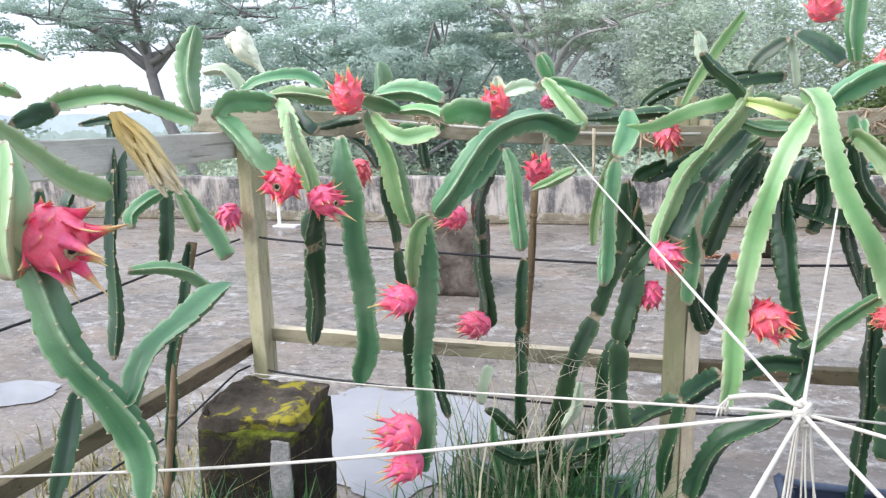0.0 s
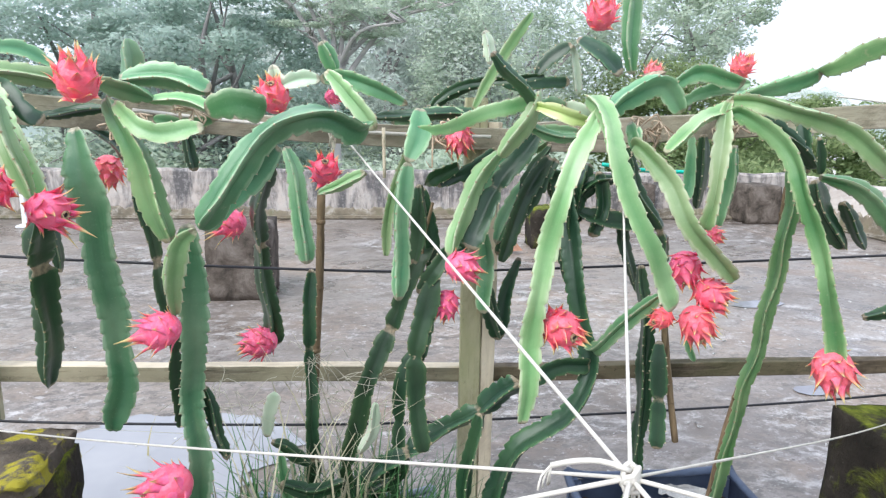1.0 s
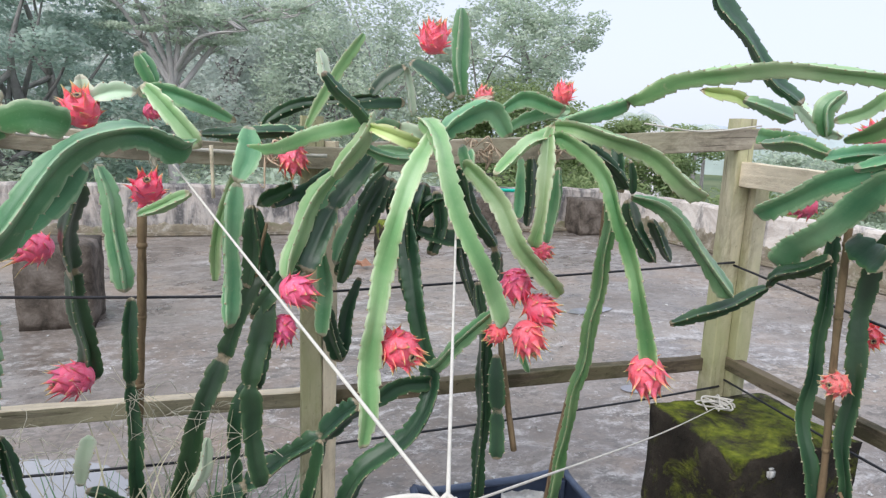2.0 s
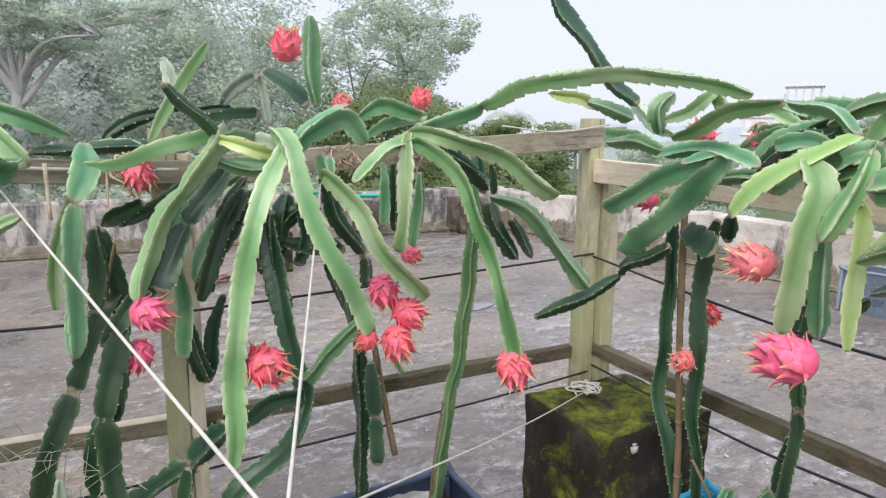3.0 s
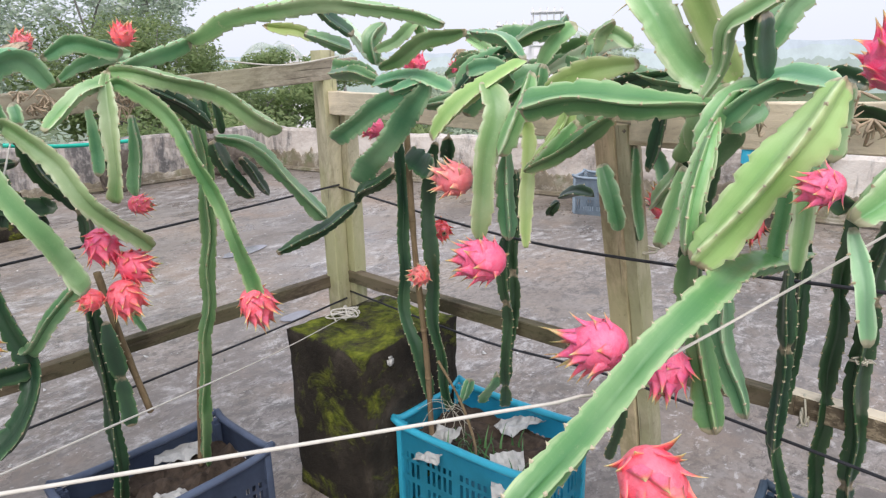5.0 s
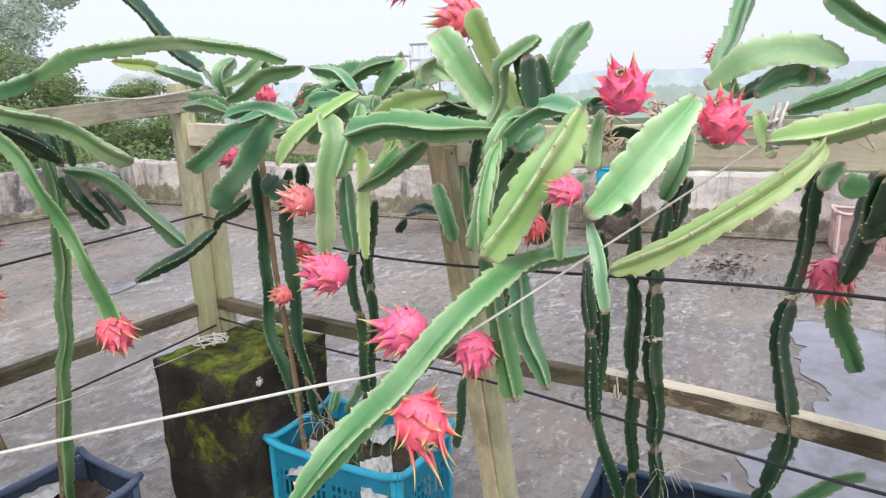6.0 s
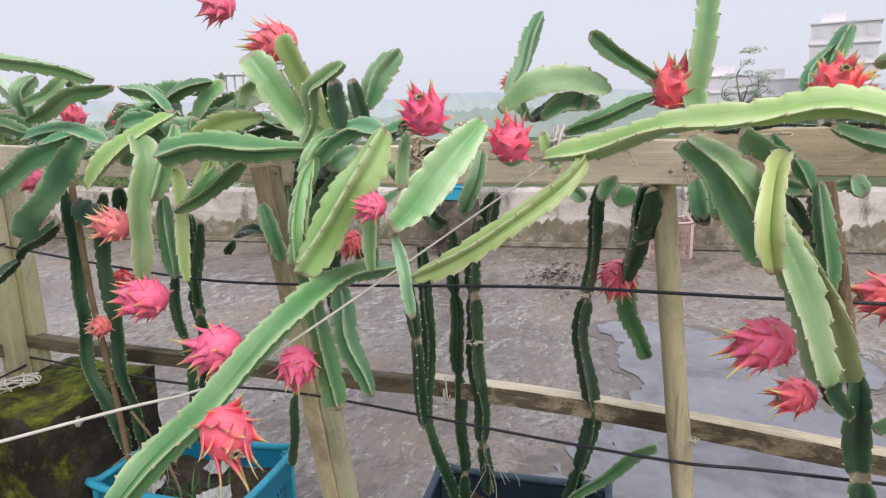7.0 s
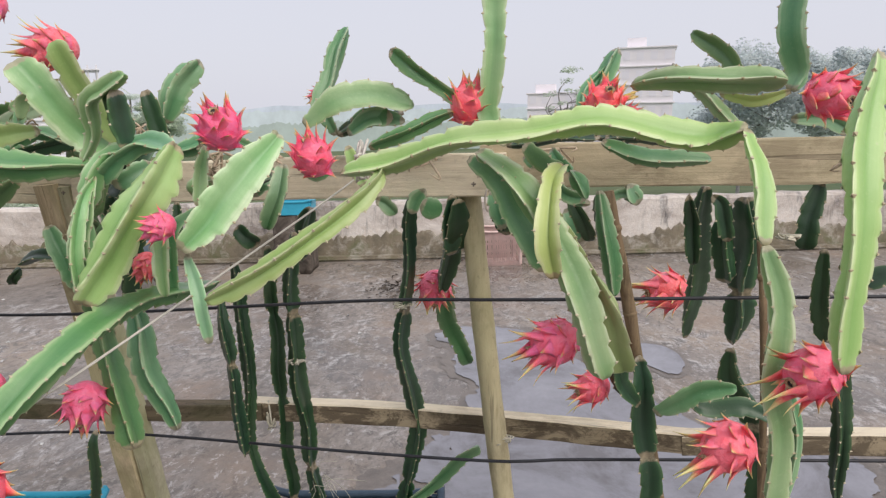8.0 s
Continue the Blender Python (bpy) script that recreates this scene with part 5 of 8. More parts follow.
stem(plant, "d", 0.017, (2.48, 1.14, 1.03), (2.47, 1.13, 1.05), (2.47, 1.11, 1.07))
stem(plant, "d", 0.021, (2.44, 1.22, 1.15), (2.46, 1.24, 0.96), (2.46, 1.24, 0.80))
stem(plant, "d", 0.021, (2.44, 1.19, 1.13), (2.45, 1.23, 0.98), (2.45, 1.23, 0.79), (2.48, 1.27, 0.52))
stem(plant, "m", 0.025, (2.44, 1.67, 1.39), (2.46, 1.78, 1.41), (2.48, 1.88, 1.42))
stem(plant, "g", 0.025, (2.44, 1.22, 1.41), (2.45, 1.26, 1.46), (2.50, 1.36, 1.49))
stem(plant, "g", 0.020, (2.27, 1.39, 1.32), (2.26, 1.31, 1.33), (2.24, 1.24, 1.33))
stem(plant, "b", 0.025, (2.40, 1.24, 1.42), (2.43, 1.32, 1.46), (2.44, 1.36, 1.48))
stem(plant, "m", 0.024, (2.37, 1.38, 1.39), (2.36, 1.31, 1.42), (2.34, 1.25, 1.42))
stem(plant, "g", 0.023, (2.42, 1.26, 1.46), (2.44, 1.33, 1.48), (2.45, 1.38, 1.49))
stem(plant, "d", 0.023, (2.27, 1.12, 1.43), (2.25, 1.14, 1.41), (2.24, 1.19, 1.42), (2.24, 1.22, 1.39))
stem(plant, "g", 0.029, (2.37, 1.34, 1.42), (2.35, 1.29, 1.43), (2.34, 1.22, 1.43))
stem(plant, "d", 0.029, (2.43, 1.42, 1.23), (2.46, 1.44, 1.18), (2.46, 1.44, 1.15))
stem(plant, "p", 0.02, (2.400, 1.748, 1.548), (2.360, 1.638, 1.459), (2.320, 1.526, 1.420))
stem(plant, "b", 0.02, (2.250, 1.388, 1.538), (2.250, 1.372, 1.496), (2.250, 1.339, 1.447))
stem(plant, "p", 0.018, (2.350, 1.102, 1.390), (2.350, 1.012, 1.432), (2.350, 0.912, 1.464))
stem(plant, "g", 0.02, (2.200, 1.029, 1.412), (2.200, 1.043, 1.368), (2.200, 1.111, 1.330))
stem(plant, "d", 0.022, (2.280, 1.252, 1.367), (2.280, 1.205, 1.408), (2.280, 1.147, 1.420))
stem(plant, "g", 0.022, (2.300, 1.334, 1.389), (2.300, 1.260, 1.423), (2.300, 1.191, 1.441))
stem(plant, "p", 0.018, (2.250, 1.160, 1.421), (2.250, 1.121, 1.400), (2.250, 1.096, 1.426))
plant = cactus(2.3, 0.85)
stem(plant, "g", 0.019, (2.15, 1.17, 1.48), (2.13, 1.08, 1.46), (2.12, 1.03, 1.42))
stem(plant, "l", 0.026, (2.12, 1.03, 1.42), (2.10, 1.04, 1.41), (2.06, 1.12, 1.36), (2.06, 1.21, 1.27))
stem(plant, "g", 0.022, (2.09, 1.05, 1.40), (2.13, 1.07, 1.39), (2.15, 1.13, 1.36), (2.16, 1.19, 1.31))
stem(plant, "b", 0.028, (2.05, 0.98, 1.40), (2.02, 0.99, 1.33), (2.02, 1.03, 1.25))
stem(plant, "b", 0.030, (2.07, 1.09, 1.38), (2.05, 1.05, 1.33), (2.03, 1.07, 1.23), (2.03, 1.08, 1.08))
stem(plant, "g", 0.024, (2.09, 1.05, 1.25), (2.08, 1.04, 1.16), (2.08, 1.04, 1.07))
stem(plant, "l", 0.018, (2.02, 0.99, 1.33), (2.05, 0.98, 1.29), (2.03, 0.98, 1.18), (2.02, 0.97, 1.08))
stem(plant, "l", 0.017, (2.04, 0.92, 1.38), (2.03, 0.90, 1.33), (2.02, 0.92, 1.28), (2.01, 0.95, 1.24))
stem(plant, "m", 0.019, (1.99, 0.80, 1.33), (1.99, 0.86, 1.29), (1.99, 0.96, 1.23))
stem(plant, "m", 0.028, (1.905, 0.625, 1.352), (1.90, 0.71, 1.36), (1.90, 0.82, 1.362), (1.90, 0.925, 1.35), spin=5)
stem(plant, "l", 0.024, (2.04, 0.78, 1.41), (2.04, 0.87, 1.40), (2.05, 0.95, 1.37))
stem(plant, "b", 0.037, (2.00, 0.63, 1.36), (2.02, 0.68, 1.39), (2.00, 0.73, 1.45), (1.99, 0.78, 1.52))
stem(plant, "l", 0.027, (2.01, 0.62, 1.38), (2.01, 0.63, 1.39), (1.99, 0.66, 1.46), (1.97, 0.70, 1.55))
stem(plant, "b", 0.017, (1.91, 0.65, 1.36), (1.91, 0.63, 1.40), (1.89, 0.62, 1.45), (1.88, 0.59, 1.47), (1.86, 0.55, 1.49))
stem(plant, "d", 0.027, (1.89, 0.57, 1.38), (1.89, 0.58, 1.42), (1.88, 0.58, 1.47), spin=0)
stem(plant, "d", 0.021, (2.16, 0.61, 1.36), (2.16, 0.62, 1.42), (2.16, 0.64, 1.48))
stem(plant, "m", 0.019, (2.40, 1.02, 1.45), (2.38, 1.06, 1.43), (2.36, 1.09, 1.40))
stem(plant, "g", 0.015, (2.34, 0.98, 1.48), (2.34, 0.98, 1.45), (2.32, 0.98, 1.41))
stem(plant, "b", 0.016, (2.27, 0.91, 1.49), (2.28, 0.94, 1.47), (2.28, 0.95, 1.43))
stem(plant, "l", 0.035, (1.84, 0.48, 1.39), (1.79, 0.535, 1.29), (1.775, 0.61, 1.17), spin=20)
stem(plant, "m", 0.0235, (2.08, 0.51, 1.12), (1.82, 0.57, 1.15), (1.67, 0.60, 1.12), (1.54, 0.64, 1.06), (1.43, 0.66, 1.03), (1.38, 0.69, 0.98), spin=8)
stem(plant, "m", 0.026, (1.83, 0.62, 1.18), (1.86, 0.63, 1.12), (1.83, 0.60, 1.02), (1.80, 0.57, 0.93))
stem(plant, "g", 0.028, (1.96, 0.62, 1.11), (1.93, 0.59, 1.01), (1.92, 0.55, 0.90))
stem(plant, "b", 0.016, (1.79, 0.53, 1.30), (1.81, 0.51, 1.28), (1.80, 0.50, 1.22), (1.80, 0.50, 1.17))
stem(plant, "b", 0.020, (1.88, 0.62, 1.34), (1.85, 0.62, 1.29), (1.83, 0.63, 1.24), (1.83, 0.62, 1.18))
stem(plant, "b", 0.020, (1.89, 0.57, 1.38), (1.90, 0.60, 1.37), (1.88, 0.62, 1.34), (1.88, 0.64, 1.29))
stem(plant, "g", 0.020, (1.84, 0.48, 1.38), (1.89, 0.54, 1.39), (1.89, 0.58, 1.37), (1.90, 0.63, 1.33))
stem(plant, "g", 0.020, (2.23, 0.95, 1.36), (2.22, 0.89, 1.40), (2.20, 0.80, 1.38), (2.16, 0.70, 1.36))
stem(plant, "d", 0.018, (2.16, 1.09, 1.06), (2.18, 1.11, 0.95), (2.22, 1.12, 0.84), (2.25, 1.14, 0.73), (2.33, 1.19, 0.53))
stem(plant, "d", 0.024, (2.47, 1.11, 1.08), (2.46, 1.06, 1.10), (2.45, 1.01, 1.10))
stem(plant, "g", 0.019, (2.34, 0.88, 1.24), (2.35, 0.88, 1.14), (2.35, 0.86, 1.03))
stem(plant, "g", 0.019, (2.36, 0.84, 1.23), (2.35, 0.82, 1.18), (2.35, 0.80, 1.14))
stem(plant, "d", 0.024, (2.16, 0.70, 1.36), (2.17, 0.68, 1.30), (2.15, 0.69, 1.20), (2.14, 0.70, 1.08), (2.13, 0.69, 0.95))
stem(plant, "b", 0.015, (1.88, 0.62, 1.34), (1.83, 0.62, 1.31), (1.81, 0.63, 1.24), (1.81, 0.63, 1.17))
stem(plant, "d", 0.014, (2.09, 0.78, 0.82), (2.09, 0.79, 0.77), (2.16, 0.84, 0.59))
stem(plant, "g", 0.018, (1.97, 0.61, 1.33), (2.01, 0.63, 1.29), (2.01, 0.67, 1.24), (2.02, 0.71, 1.18))
stem(plant, "g", 0.028, (2.22, 0.91, 1.37), (2.23, 0.95, 1.36), (2.23, 1.04, 1.35), (2.22, 1.11, 1.34))
stem(plant, "g", 0.026, (2.31, 0.94, 1.20), (2.30, 0.91, 1.13), (2.30, 0.89, 1.06))
stem(plant, "d", 0.017, (2.21, 0.62, 1.26), (2.20, 0.62, 1.20), (2.18, 0.64, 1.13))
stem(plant, "b", 0.014, (1.83, 0.53, 1.31), (1.80, 0.56, 1.26), (1.79, 0.60, 1.17))
stem(plant, "g", 0.014, (1.95, 0.49, 1.28), (1.94, 0.53, 1.25), (1.94, 0.54, 1.20), (1.94, 0.54, 1.13))
stem(plant, "b", 0.014, (2.01, 0.87, 1.32), (1.99, 0.90, 1.28), (2.00, 0.95, 1.23))
stem(plant, "m", 0.024, (2.25, 1.05, 1.38), (2.24, 1.10, 1.36), (2.22, 1.13, 1.33))
stem(plant, "d", 0.020, (2.28, 0.93, 1.37), (2.26, 0.85, 1.38), (2.25, 0.78, 1.38))
stem(plant, "d", 0.019, (2.13, 0.70, 1.30), (2.07, 0.68, 1.30), (2.04, 0.65, 1.28), (2.05, 0.68, 1.22))
stem(plant, "g", 0.018, (2.00, 0.58, 1.35), (1.97, 0.61, 1.33), (1.96, 0.63, 1.32))
stem(plant, "b", 0.021, (1.98, 0.63, 1.38), (1.96, 0.66, 1.33), (1.97, 0.67, 1.28))
stem(plant, "b", 0.022, (1.97, 0.68, 1.26), (1.97, 0.69, 1.20), (1.97, 0.71, 1.13))
stem(plant, "d", 0.013, (2.06, 0.62, 1.13), (2.05, 0.59, 1.15), (2.05, 0.58, 1.18))
stem(plant, "g", 0.023, (2.37, 1.15, 1.41), (2.36, 1.07, 1.41), (2.34, 1.00, 1.41))
stem(plant, "d", 0.021, (2.28, 1.19, 1.43), (2.27, 1.13, 1.44), (2.26, 1.11, 1.42), (2.26, 1.08, 1.40))
stem(plant, "g", 0.026, (2.23, 1.03, 1.40), (2.20, 1.07, 1.38), (2.18, 1.12, 1.35))
stem(plant, "m", 0.028, (2.34, 0.98, 1.45), (2.35, 1.01, 1.45), (2.38, 1.08, 1.43), (2.39, 1.13, 1.41))
stem(plant, "d", 0.020, (2.23, 0.95, 1.36), (2.22, 0.91, 1.37), (2.21, 0.84, 1.38), (2.19, 0.76, 1.39))
stem(plant, "m", 0.020, (2.26, 0.85, 1.38), (2.22, 0.82, 1.36), (2.21, 0.78, 1.35), (2.21, 0.74, 1.36))
stem(plant, "p", 0.016, (2.01, 0.62, 1.38), (1.99, 0.64, 1.35), (1.98, 0.66, 1.33))
stem(plant, "d", 0.017, (2.05, 0.59, 1.38), (2.04, 0.62, 1.35), (2.05, 0.66, 1.33))
stem(plant, "b", 0.020, (2.05, 0.66, 1.33), (2.02, 0.68, 1.32), (2.01, 0.69, 1.29), (2.01, 0.70, 1.26))
stem(plant, "b", 0.022, (2.01, 0.70, 1.26), (2.06, 0.71, 1.23), (2.06, 0.73, 1.20), (2.09, 0.76, 1.17))
stem(plant, "d", 0.025, (2.16, 0.70, 1.36), (2.13, 0.70, 1.30), (2.12, 0.70, 1.27), (2.13, 0.72, 1.23))
stem(plant, "b", 0.018, (2.25, 1.37, 1.52), (2.22, 1.41, 1.48), (2.20, 1.47, 1.45))
stem(plant, "g", 0.019, (2.20, 1.28, 1.39), (2.15, 1.31, 1.38), (2.10, 1.35, 1.36))
stem(plant, "m", 0.020, (2.25, 1.14, 1.44), (2.25, 1.08, 1.48), (2.28, 1.02, 1.49))
stem(plant, "b", 0.019, (2.30, 1.09, 1.40), (2.30, 1.06, 1.45), (2.32, 1.01, 1.49))
stem(plant, "g", 0.022, (2.20, 1.10, 1.39), (2.20, 1.14, 1.41), (2.20, 1.21, 1.40))
stem(plant, "b", 0.018, (2.30, 0.98, 1.45), (2.30, 0.93, 1.47), (2.30, 0.88, 1.44))
stem(plant, "d", 0.020, (2.25, 1.20, 1.41), (2.25, 1.25, 1.37), (2.25, 1.29, 1.31))
stem(plant, "m", 0.020, (2.15, 0.98, 1.34), (2.10, 0.91, 1.33), (2.10, 0.88, 1.30))
stem(plant, "l", 0.016, (2.00, 0.96, 1.23), (2.00, 0.91, 1.28), (2.05, 0.90, 1.33))
stem(plant, "d", 0.020, (2.25, 0.79, 1.34), (2.25, 0.80, 1.27), (2.25, 0.82, 1.20))
plant = cactus(2.4, 0.4)
stem(plant, "g", 0.029, (2.21, 0.63, 1.42), (2.22, 0.60, 1.49), (2.25, 0.56, 1.54))
stem(plant, "g", 0.023, (1.92, 0.34, 1.35), (1.90, 0.35, 1.30), (1.90, 0.37, 1.25))
stem(plant, "g", 0.012, (1.76, 0.45, 1.24), (1.74, 0.43, 1.18), (1.73, 0.42, 1.12))
stem(plant, "d", 0.019, (2.29, 0.54, 1.11), (2.30, 0.53, 0.95), (2.33, 0.54, 0.80), (2.35, 0.55, 0.64), (2.37, 0.53, 0.52), (2.42, 0.49, 0.35))
stem(plant, "d", 0.021, (2.33, 0.47, 1.14), (2.35, 0.47, 0.94), (2.37, 0.47, 0.69), (2.43, 0.47, 0.36))
stem(plant, "d", 0.023, (2.27, 0.40, 1.18), (2.30, 0.42, 1.02), (2.32, 0.42, 0.85), (2.34, 0.41, 0.69), (2.40, 0.40, 0.40))
stem(plant, "g", 0.024, (2.15, 0.28, 1.39), (2.17, 0.31, 1.45), (2.19, 0.29, 1.50), (2.24, 0.26, 1.60))
stem(plant, "g", 0.020, (2.06, 0.38, 1.33), (2.03, 0.40, 1.31), (2.02, 0.42, 1.29))
stem(plant, "d", 0.019, (2.20, 0.55, 1.07), (2.19, 0.54, 0.98), (2.21, 0.54, 0.84), (2.26, 0.54, 0.66))
stem(plant, "b", 0.016, (1.98, 0.48, 1.38), (1.96, 0.49, 1.33), (1.95, 0.49, 1.28))
stem(plant, "m", 0.014, (2.12, 0.54, 1.37), (2.11, 0.48, 1.38), (2.10, 0.42, 1.37))
stem(plant, "d", 0.024, (2.29, 0.36, 1.23), (2.31, 0.38, 1.18), (2.34, 0.40, 1.10))
stem(plant, "d", 0.021, (2.19, 0.52, 1.31), (2.18, 0.47, 1.33), (2.17, 0.42, 1.31))
stem(plant, "g", 0.018, (2.16, 0.61, 1.36), (2.15, 0.56, 1.37), (2.14, 0.53, 1.38), (2.13, 0.49, 1.38))
stem(plant, "b", 0.017, (2.03, 0.49, 1.32), (2.01, 0.51, 1.31), (2.02, 0.52, 1.29))
stem(plant, "d", 0.024, (2.00, 0.37, 1.33), (1.99, 0.41, 1.32), (2.00, 0.43, 1.30))
stem(plant, "d", 0.023, (2.24, 0.51, 1.20), (2.23, 0.49, 1.18), (2.25, 0.47, 1.16))
stem(plant, "g", 0.022, (2.120, 0.255, 1.391), (2.120, 0.203, 1.418), (2.120, 0.147, 1.414))
stem(plant, "b", 0.016, (1.980, 0.469, 1.322), (1.980, 0.492, 1.313), (1.980, 0.480, 1.283))
stem(plant, "l", 0.016, (2.050, 0.251, 1.373), (2.050, 0.238, 1.337), (2.050, 0.222, 1.297))
stem(plant, "g", 0.018, (2.000, 0.330, 1.359), (2.000, 0.308, 1.337), (2.000, 0.279, 1.328))
stem(plant, "d", 0.02, (2.100, 0.529, 1.381), (2.100, 0.498, 1.385), (2.100, 0.463, 1.369))
plant = cactus(2.3, 0.05)
stem(plant, "b", 0.033, (1.84, 0.33, 1.40), (1.78, 0.38, 1.33), (1.74, 0.45, 1.25), spin=45)
stem(plant, "l", 0.019, (1.82, 0.18, 1.35), (1.78, 0.19, 1.33), (1.74, 0.27, 1.27), (1.71, 0.34, 1.22), (1.70, 0.41, 1.19))
stem(plant, "d", 0.022, (2.21, 0.14, 1.26), (2.24, 0.15, 1.11), (2.27, 0.16, 0.99), (2.27, 0.17, 0.90), (2.29, 0.15, 0.77), (2.30, 0.14, 0.67), (2.37, 0.18, 0.47), (2.40, 0.21, 0.35))
stem(plant, "g", 0.020, (2.38, 0.20, 0.41), (2.36, 0.11, 0.51), (2.33, -0.01, 0.62))
stem(plant, "d", 0.031, (2.24, 0.05, 1.26), (2.27, 0.06, 1.15), (2.29, 0.08, 1.03))
stem(plant, "g", 0.027, (2.29, 0.08, 1.03), (2.35, 0.07, 1.03), (2.43, 0.05, 0.90), (2.48, 0.00, 0.78))
stem(plant, "m", 0.021, (2.01, -0.00, 1.45), (2.02, 0.05, 1.45), (2.05, 0.10, 1.49), (2.08, 0.17, 1.54))
stem(plant, "b", 0.023, (2.00, -0.03, 1.37), (2.01, -0.00, 1.42), (2.01, -0.00, 1.48), (2.01, -0.01, 1.56), (2.01, -0.01, 1.64))
stem(plant, "b", 0.026, (2.08, 0.33, 1.41), (2.08, 0.27, 1.45), (2.09, 0.20, 1.46), (2.08, 0.13, 1.44))
stem(plant, "d", 0.019, (2.14, 0.15, 1.43), (2.16, 0.22, 1.42), (2.15, 0.28, 1.39))
stem(plant, "m", 0.017, (2.02, 0.21, 1.37), (2.01, 0.14, 1.40), (2.02, 0.06, 1.43))
stem(plant, "g", 0.022, (2.03, -0.01, 1.29), (2.02, -0.02, 1.26), (2.02, -0.03, 1.22))
stem(plant, "g", 0.021, (2.07, -0.05, 1.29), (2.07, -0.06, 1.25), (2.07, -0.06, 1.21))
stem(plant, "g", 0.020, (2.15, 0.11, 1.28), (2.16, 0.13, 1.26), (2.16, 0.14, 1.23))
stem(plant, "d", 0.021, (2.12, -0.03, 1.24), (2.12, -0.04, 1.21), (2.12, -0.05, 1.19))
stem(plant, "d", 0.022, (2.14, 0.06, 1.27), (2.16, 0.06, 1.20), (2.18, 0.06, 1.14))
stem(plant, "d", 0.018, (2.12, -0.04, 1.26), (2.12, -0.04, 1.23), (2.12, -0.05, 1.19))
stem(plant, "g", 0.019, (2.17, 0.21, 1.26), (2.17, 0.19, 1.25), (2.17, 0.17, 1.23))
stem(plant, "m", 0.020, (2.13, 0.25, 1.41), (2.12, 0.21, 1.42), (2.11, 0.17, 1.42))
stem(plant, "d", 0.028, (2.14, 0.05, 1.26), (2.16, 0.05, 1.20), (2.19, 0.06, 1.14))
stem(plant, "g", 0.020, (2.10, 0.12, 1.26), (2.10, 0.10, 1.25), (2.10, 0.08, 1.25))
stem(plant, "g", 0.019, (2.12, -0.03, 1.27), (2.12, -0.03, 1.24), (2.12, -0.04, 1.20))
plant = cactus(2.05, -0.35)
stem(plant, "l", 0.024, (1.68, -0.29, 1.40), (1.73, -0.25, 1.39), (1.74, -0.11, 1.41), (1.77, 0.04, 1.39), (1.81, 0.16, 1.36), (1.84, 0.24, 1.34), spin=4)
stem(plant, "m", 0.021, (1.83, 0.05, 1.36), (1.78, 0.01, 1.33), (1.76, -0.02, 1.27), (1.73, -0.05, 1.21))
stem(plant, "b", 0.025, (1.81, 0.04, 1.37), (1.76, -0.02, 1.32), (1.71, -0.08, 1.20), (1.68, -0.12, 1.07))
stem(plant, "l", 0.027, (1.78, 0.01, 1.33), (1.78, -0.03, 1.32), (1.74, -0.08, 1.25), (1.73, -0.13, 1.16), (1.75, -0.17, 1.05))
stem(plant, "y", 0.022, (1.78, -0.08, 1.35), (1.73, -0.05, 1.33), (1.69, -0.04, 1.27), (1.69, -0.05, 1.21))
stem(plant, "m", 0.015, (1.82, -0.03, 1.38), (1.79, -0.06, 1.35), (1.78, -0.08, 1.35))
stem(plant, "g", 0.015, (1.82, -0.10, 1.34), (1.80, -0.11, 1.32), (1.80, -0.12, 1.30))
stem(plant, "m", 0.018, (1.90, -0.37, 1.45), (1.90, -0.38, 1.48), (1.93, -0.36, 1.52), (1.96, -0.33, 1.55))
stem(plant, "b", 0.014, (1.96, -0.30, 1.50), (1.92, -0.33, 1.46), (1.85, -0.37, 1.39))
stem(plant, "g", 0.019, (2.00, -0.22, 1.53), (1.99, -0.20, 1.50), (1.97, -0.18, 1.46))
stem(plant, "g", 0.017, (1.87, -0.16, 1.38), (1.84, -0.22, 1.36), (1.84, -0.32, 1.35))
stem(plant, "g", 0.013, (1.99, -0.20, 1.50), (1.97, -0.16, 1.46), (1.95, -0.15, 1.43), (1.93, -0.16, 1.41))
stem(plant, "y", 0.012, (1.83, -0.43, 1.45), (1.86, -0.39, 1.44), (1.91, -0.36, 1.45))
stem(plant, "d", 0.026, (2.01, -0.283, 0.97), (2.01, -0.300, 0.84), (2.02, -0.318, 0.70), (2.04, -0.33, 0.50))
stem(plant, "g", 0.021, (2.02, -0.200, 1.285), (2.01, -0.217, 1.19), (2.01, -0.233, 1.09), spin=0)
stem(plant, "d", 0.019, (1.99, -0.28, 0.88), (1.98, -0.24, 0.94), (1.96, -0.23, 1.00))
stem(plant, "g", 0.023, (1.96, -0.30, 0.88), (1.93, -0.36, 0.93), (1.90, -0.42, 0.95))
stem(plant, "d", 0.019, (1.94, -0.34, 0.92), (1.97, -0.39, 0.88), (1.95, -0.46, 0.89), (1.92, -0.51, 0.87))
stem(plant, "d", 0.025, (2.18, -0.47, 1.27), (2.23, -0.49, 1.15), (2.28, -0.51, 1.04), (2.35, -0.52, 0.88))
stem(plant, "d", 0.035, (2.07, -0.50, 1.26), (2.10, -0.52, 1.14), (2.12, -0.53, 1.03), (2.14, -0.53, 0.94))
stem(plant, "d", 0.027, (2.14, -0.53, 0.93), (2.14, -0.54, 0.84), (2.13, -0.59, 0.75), (2.15, -0.62, 0.54))
stem(plant, "d", 0.024, (2.08, -0.47, 1.25), (2.08, -0.47, 1.16), (2.08, -0.48, 1.09))
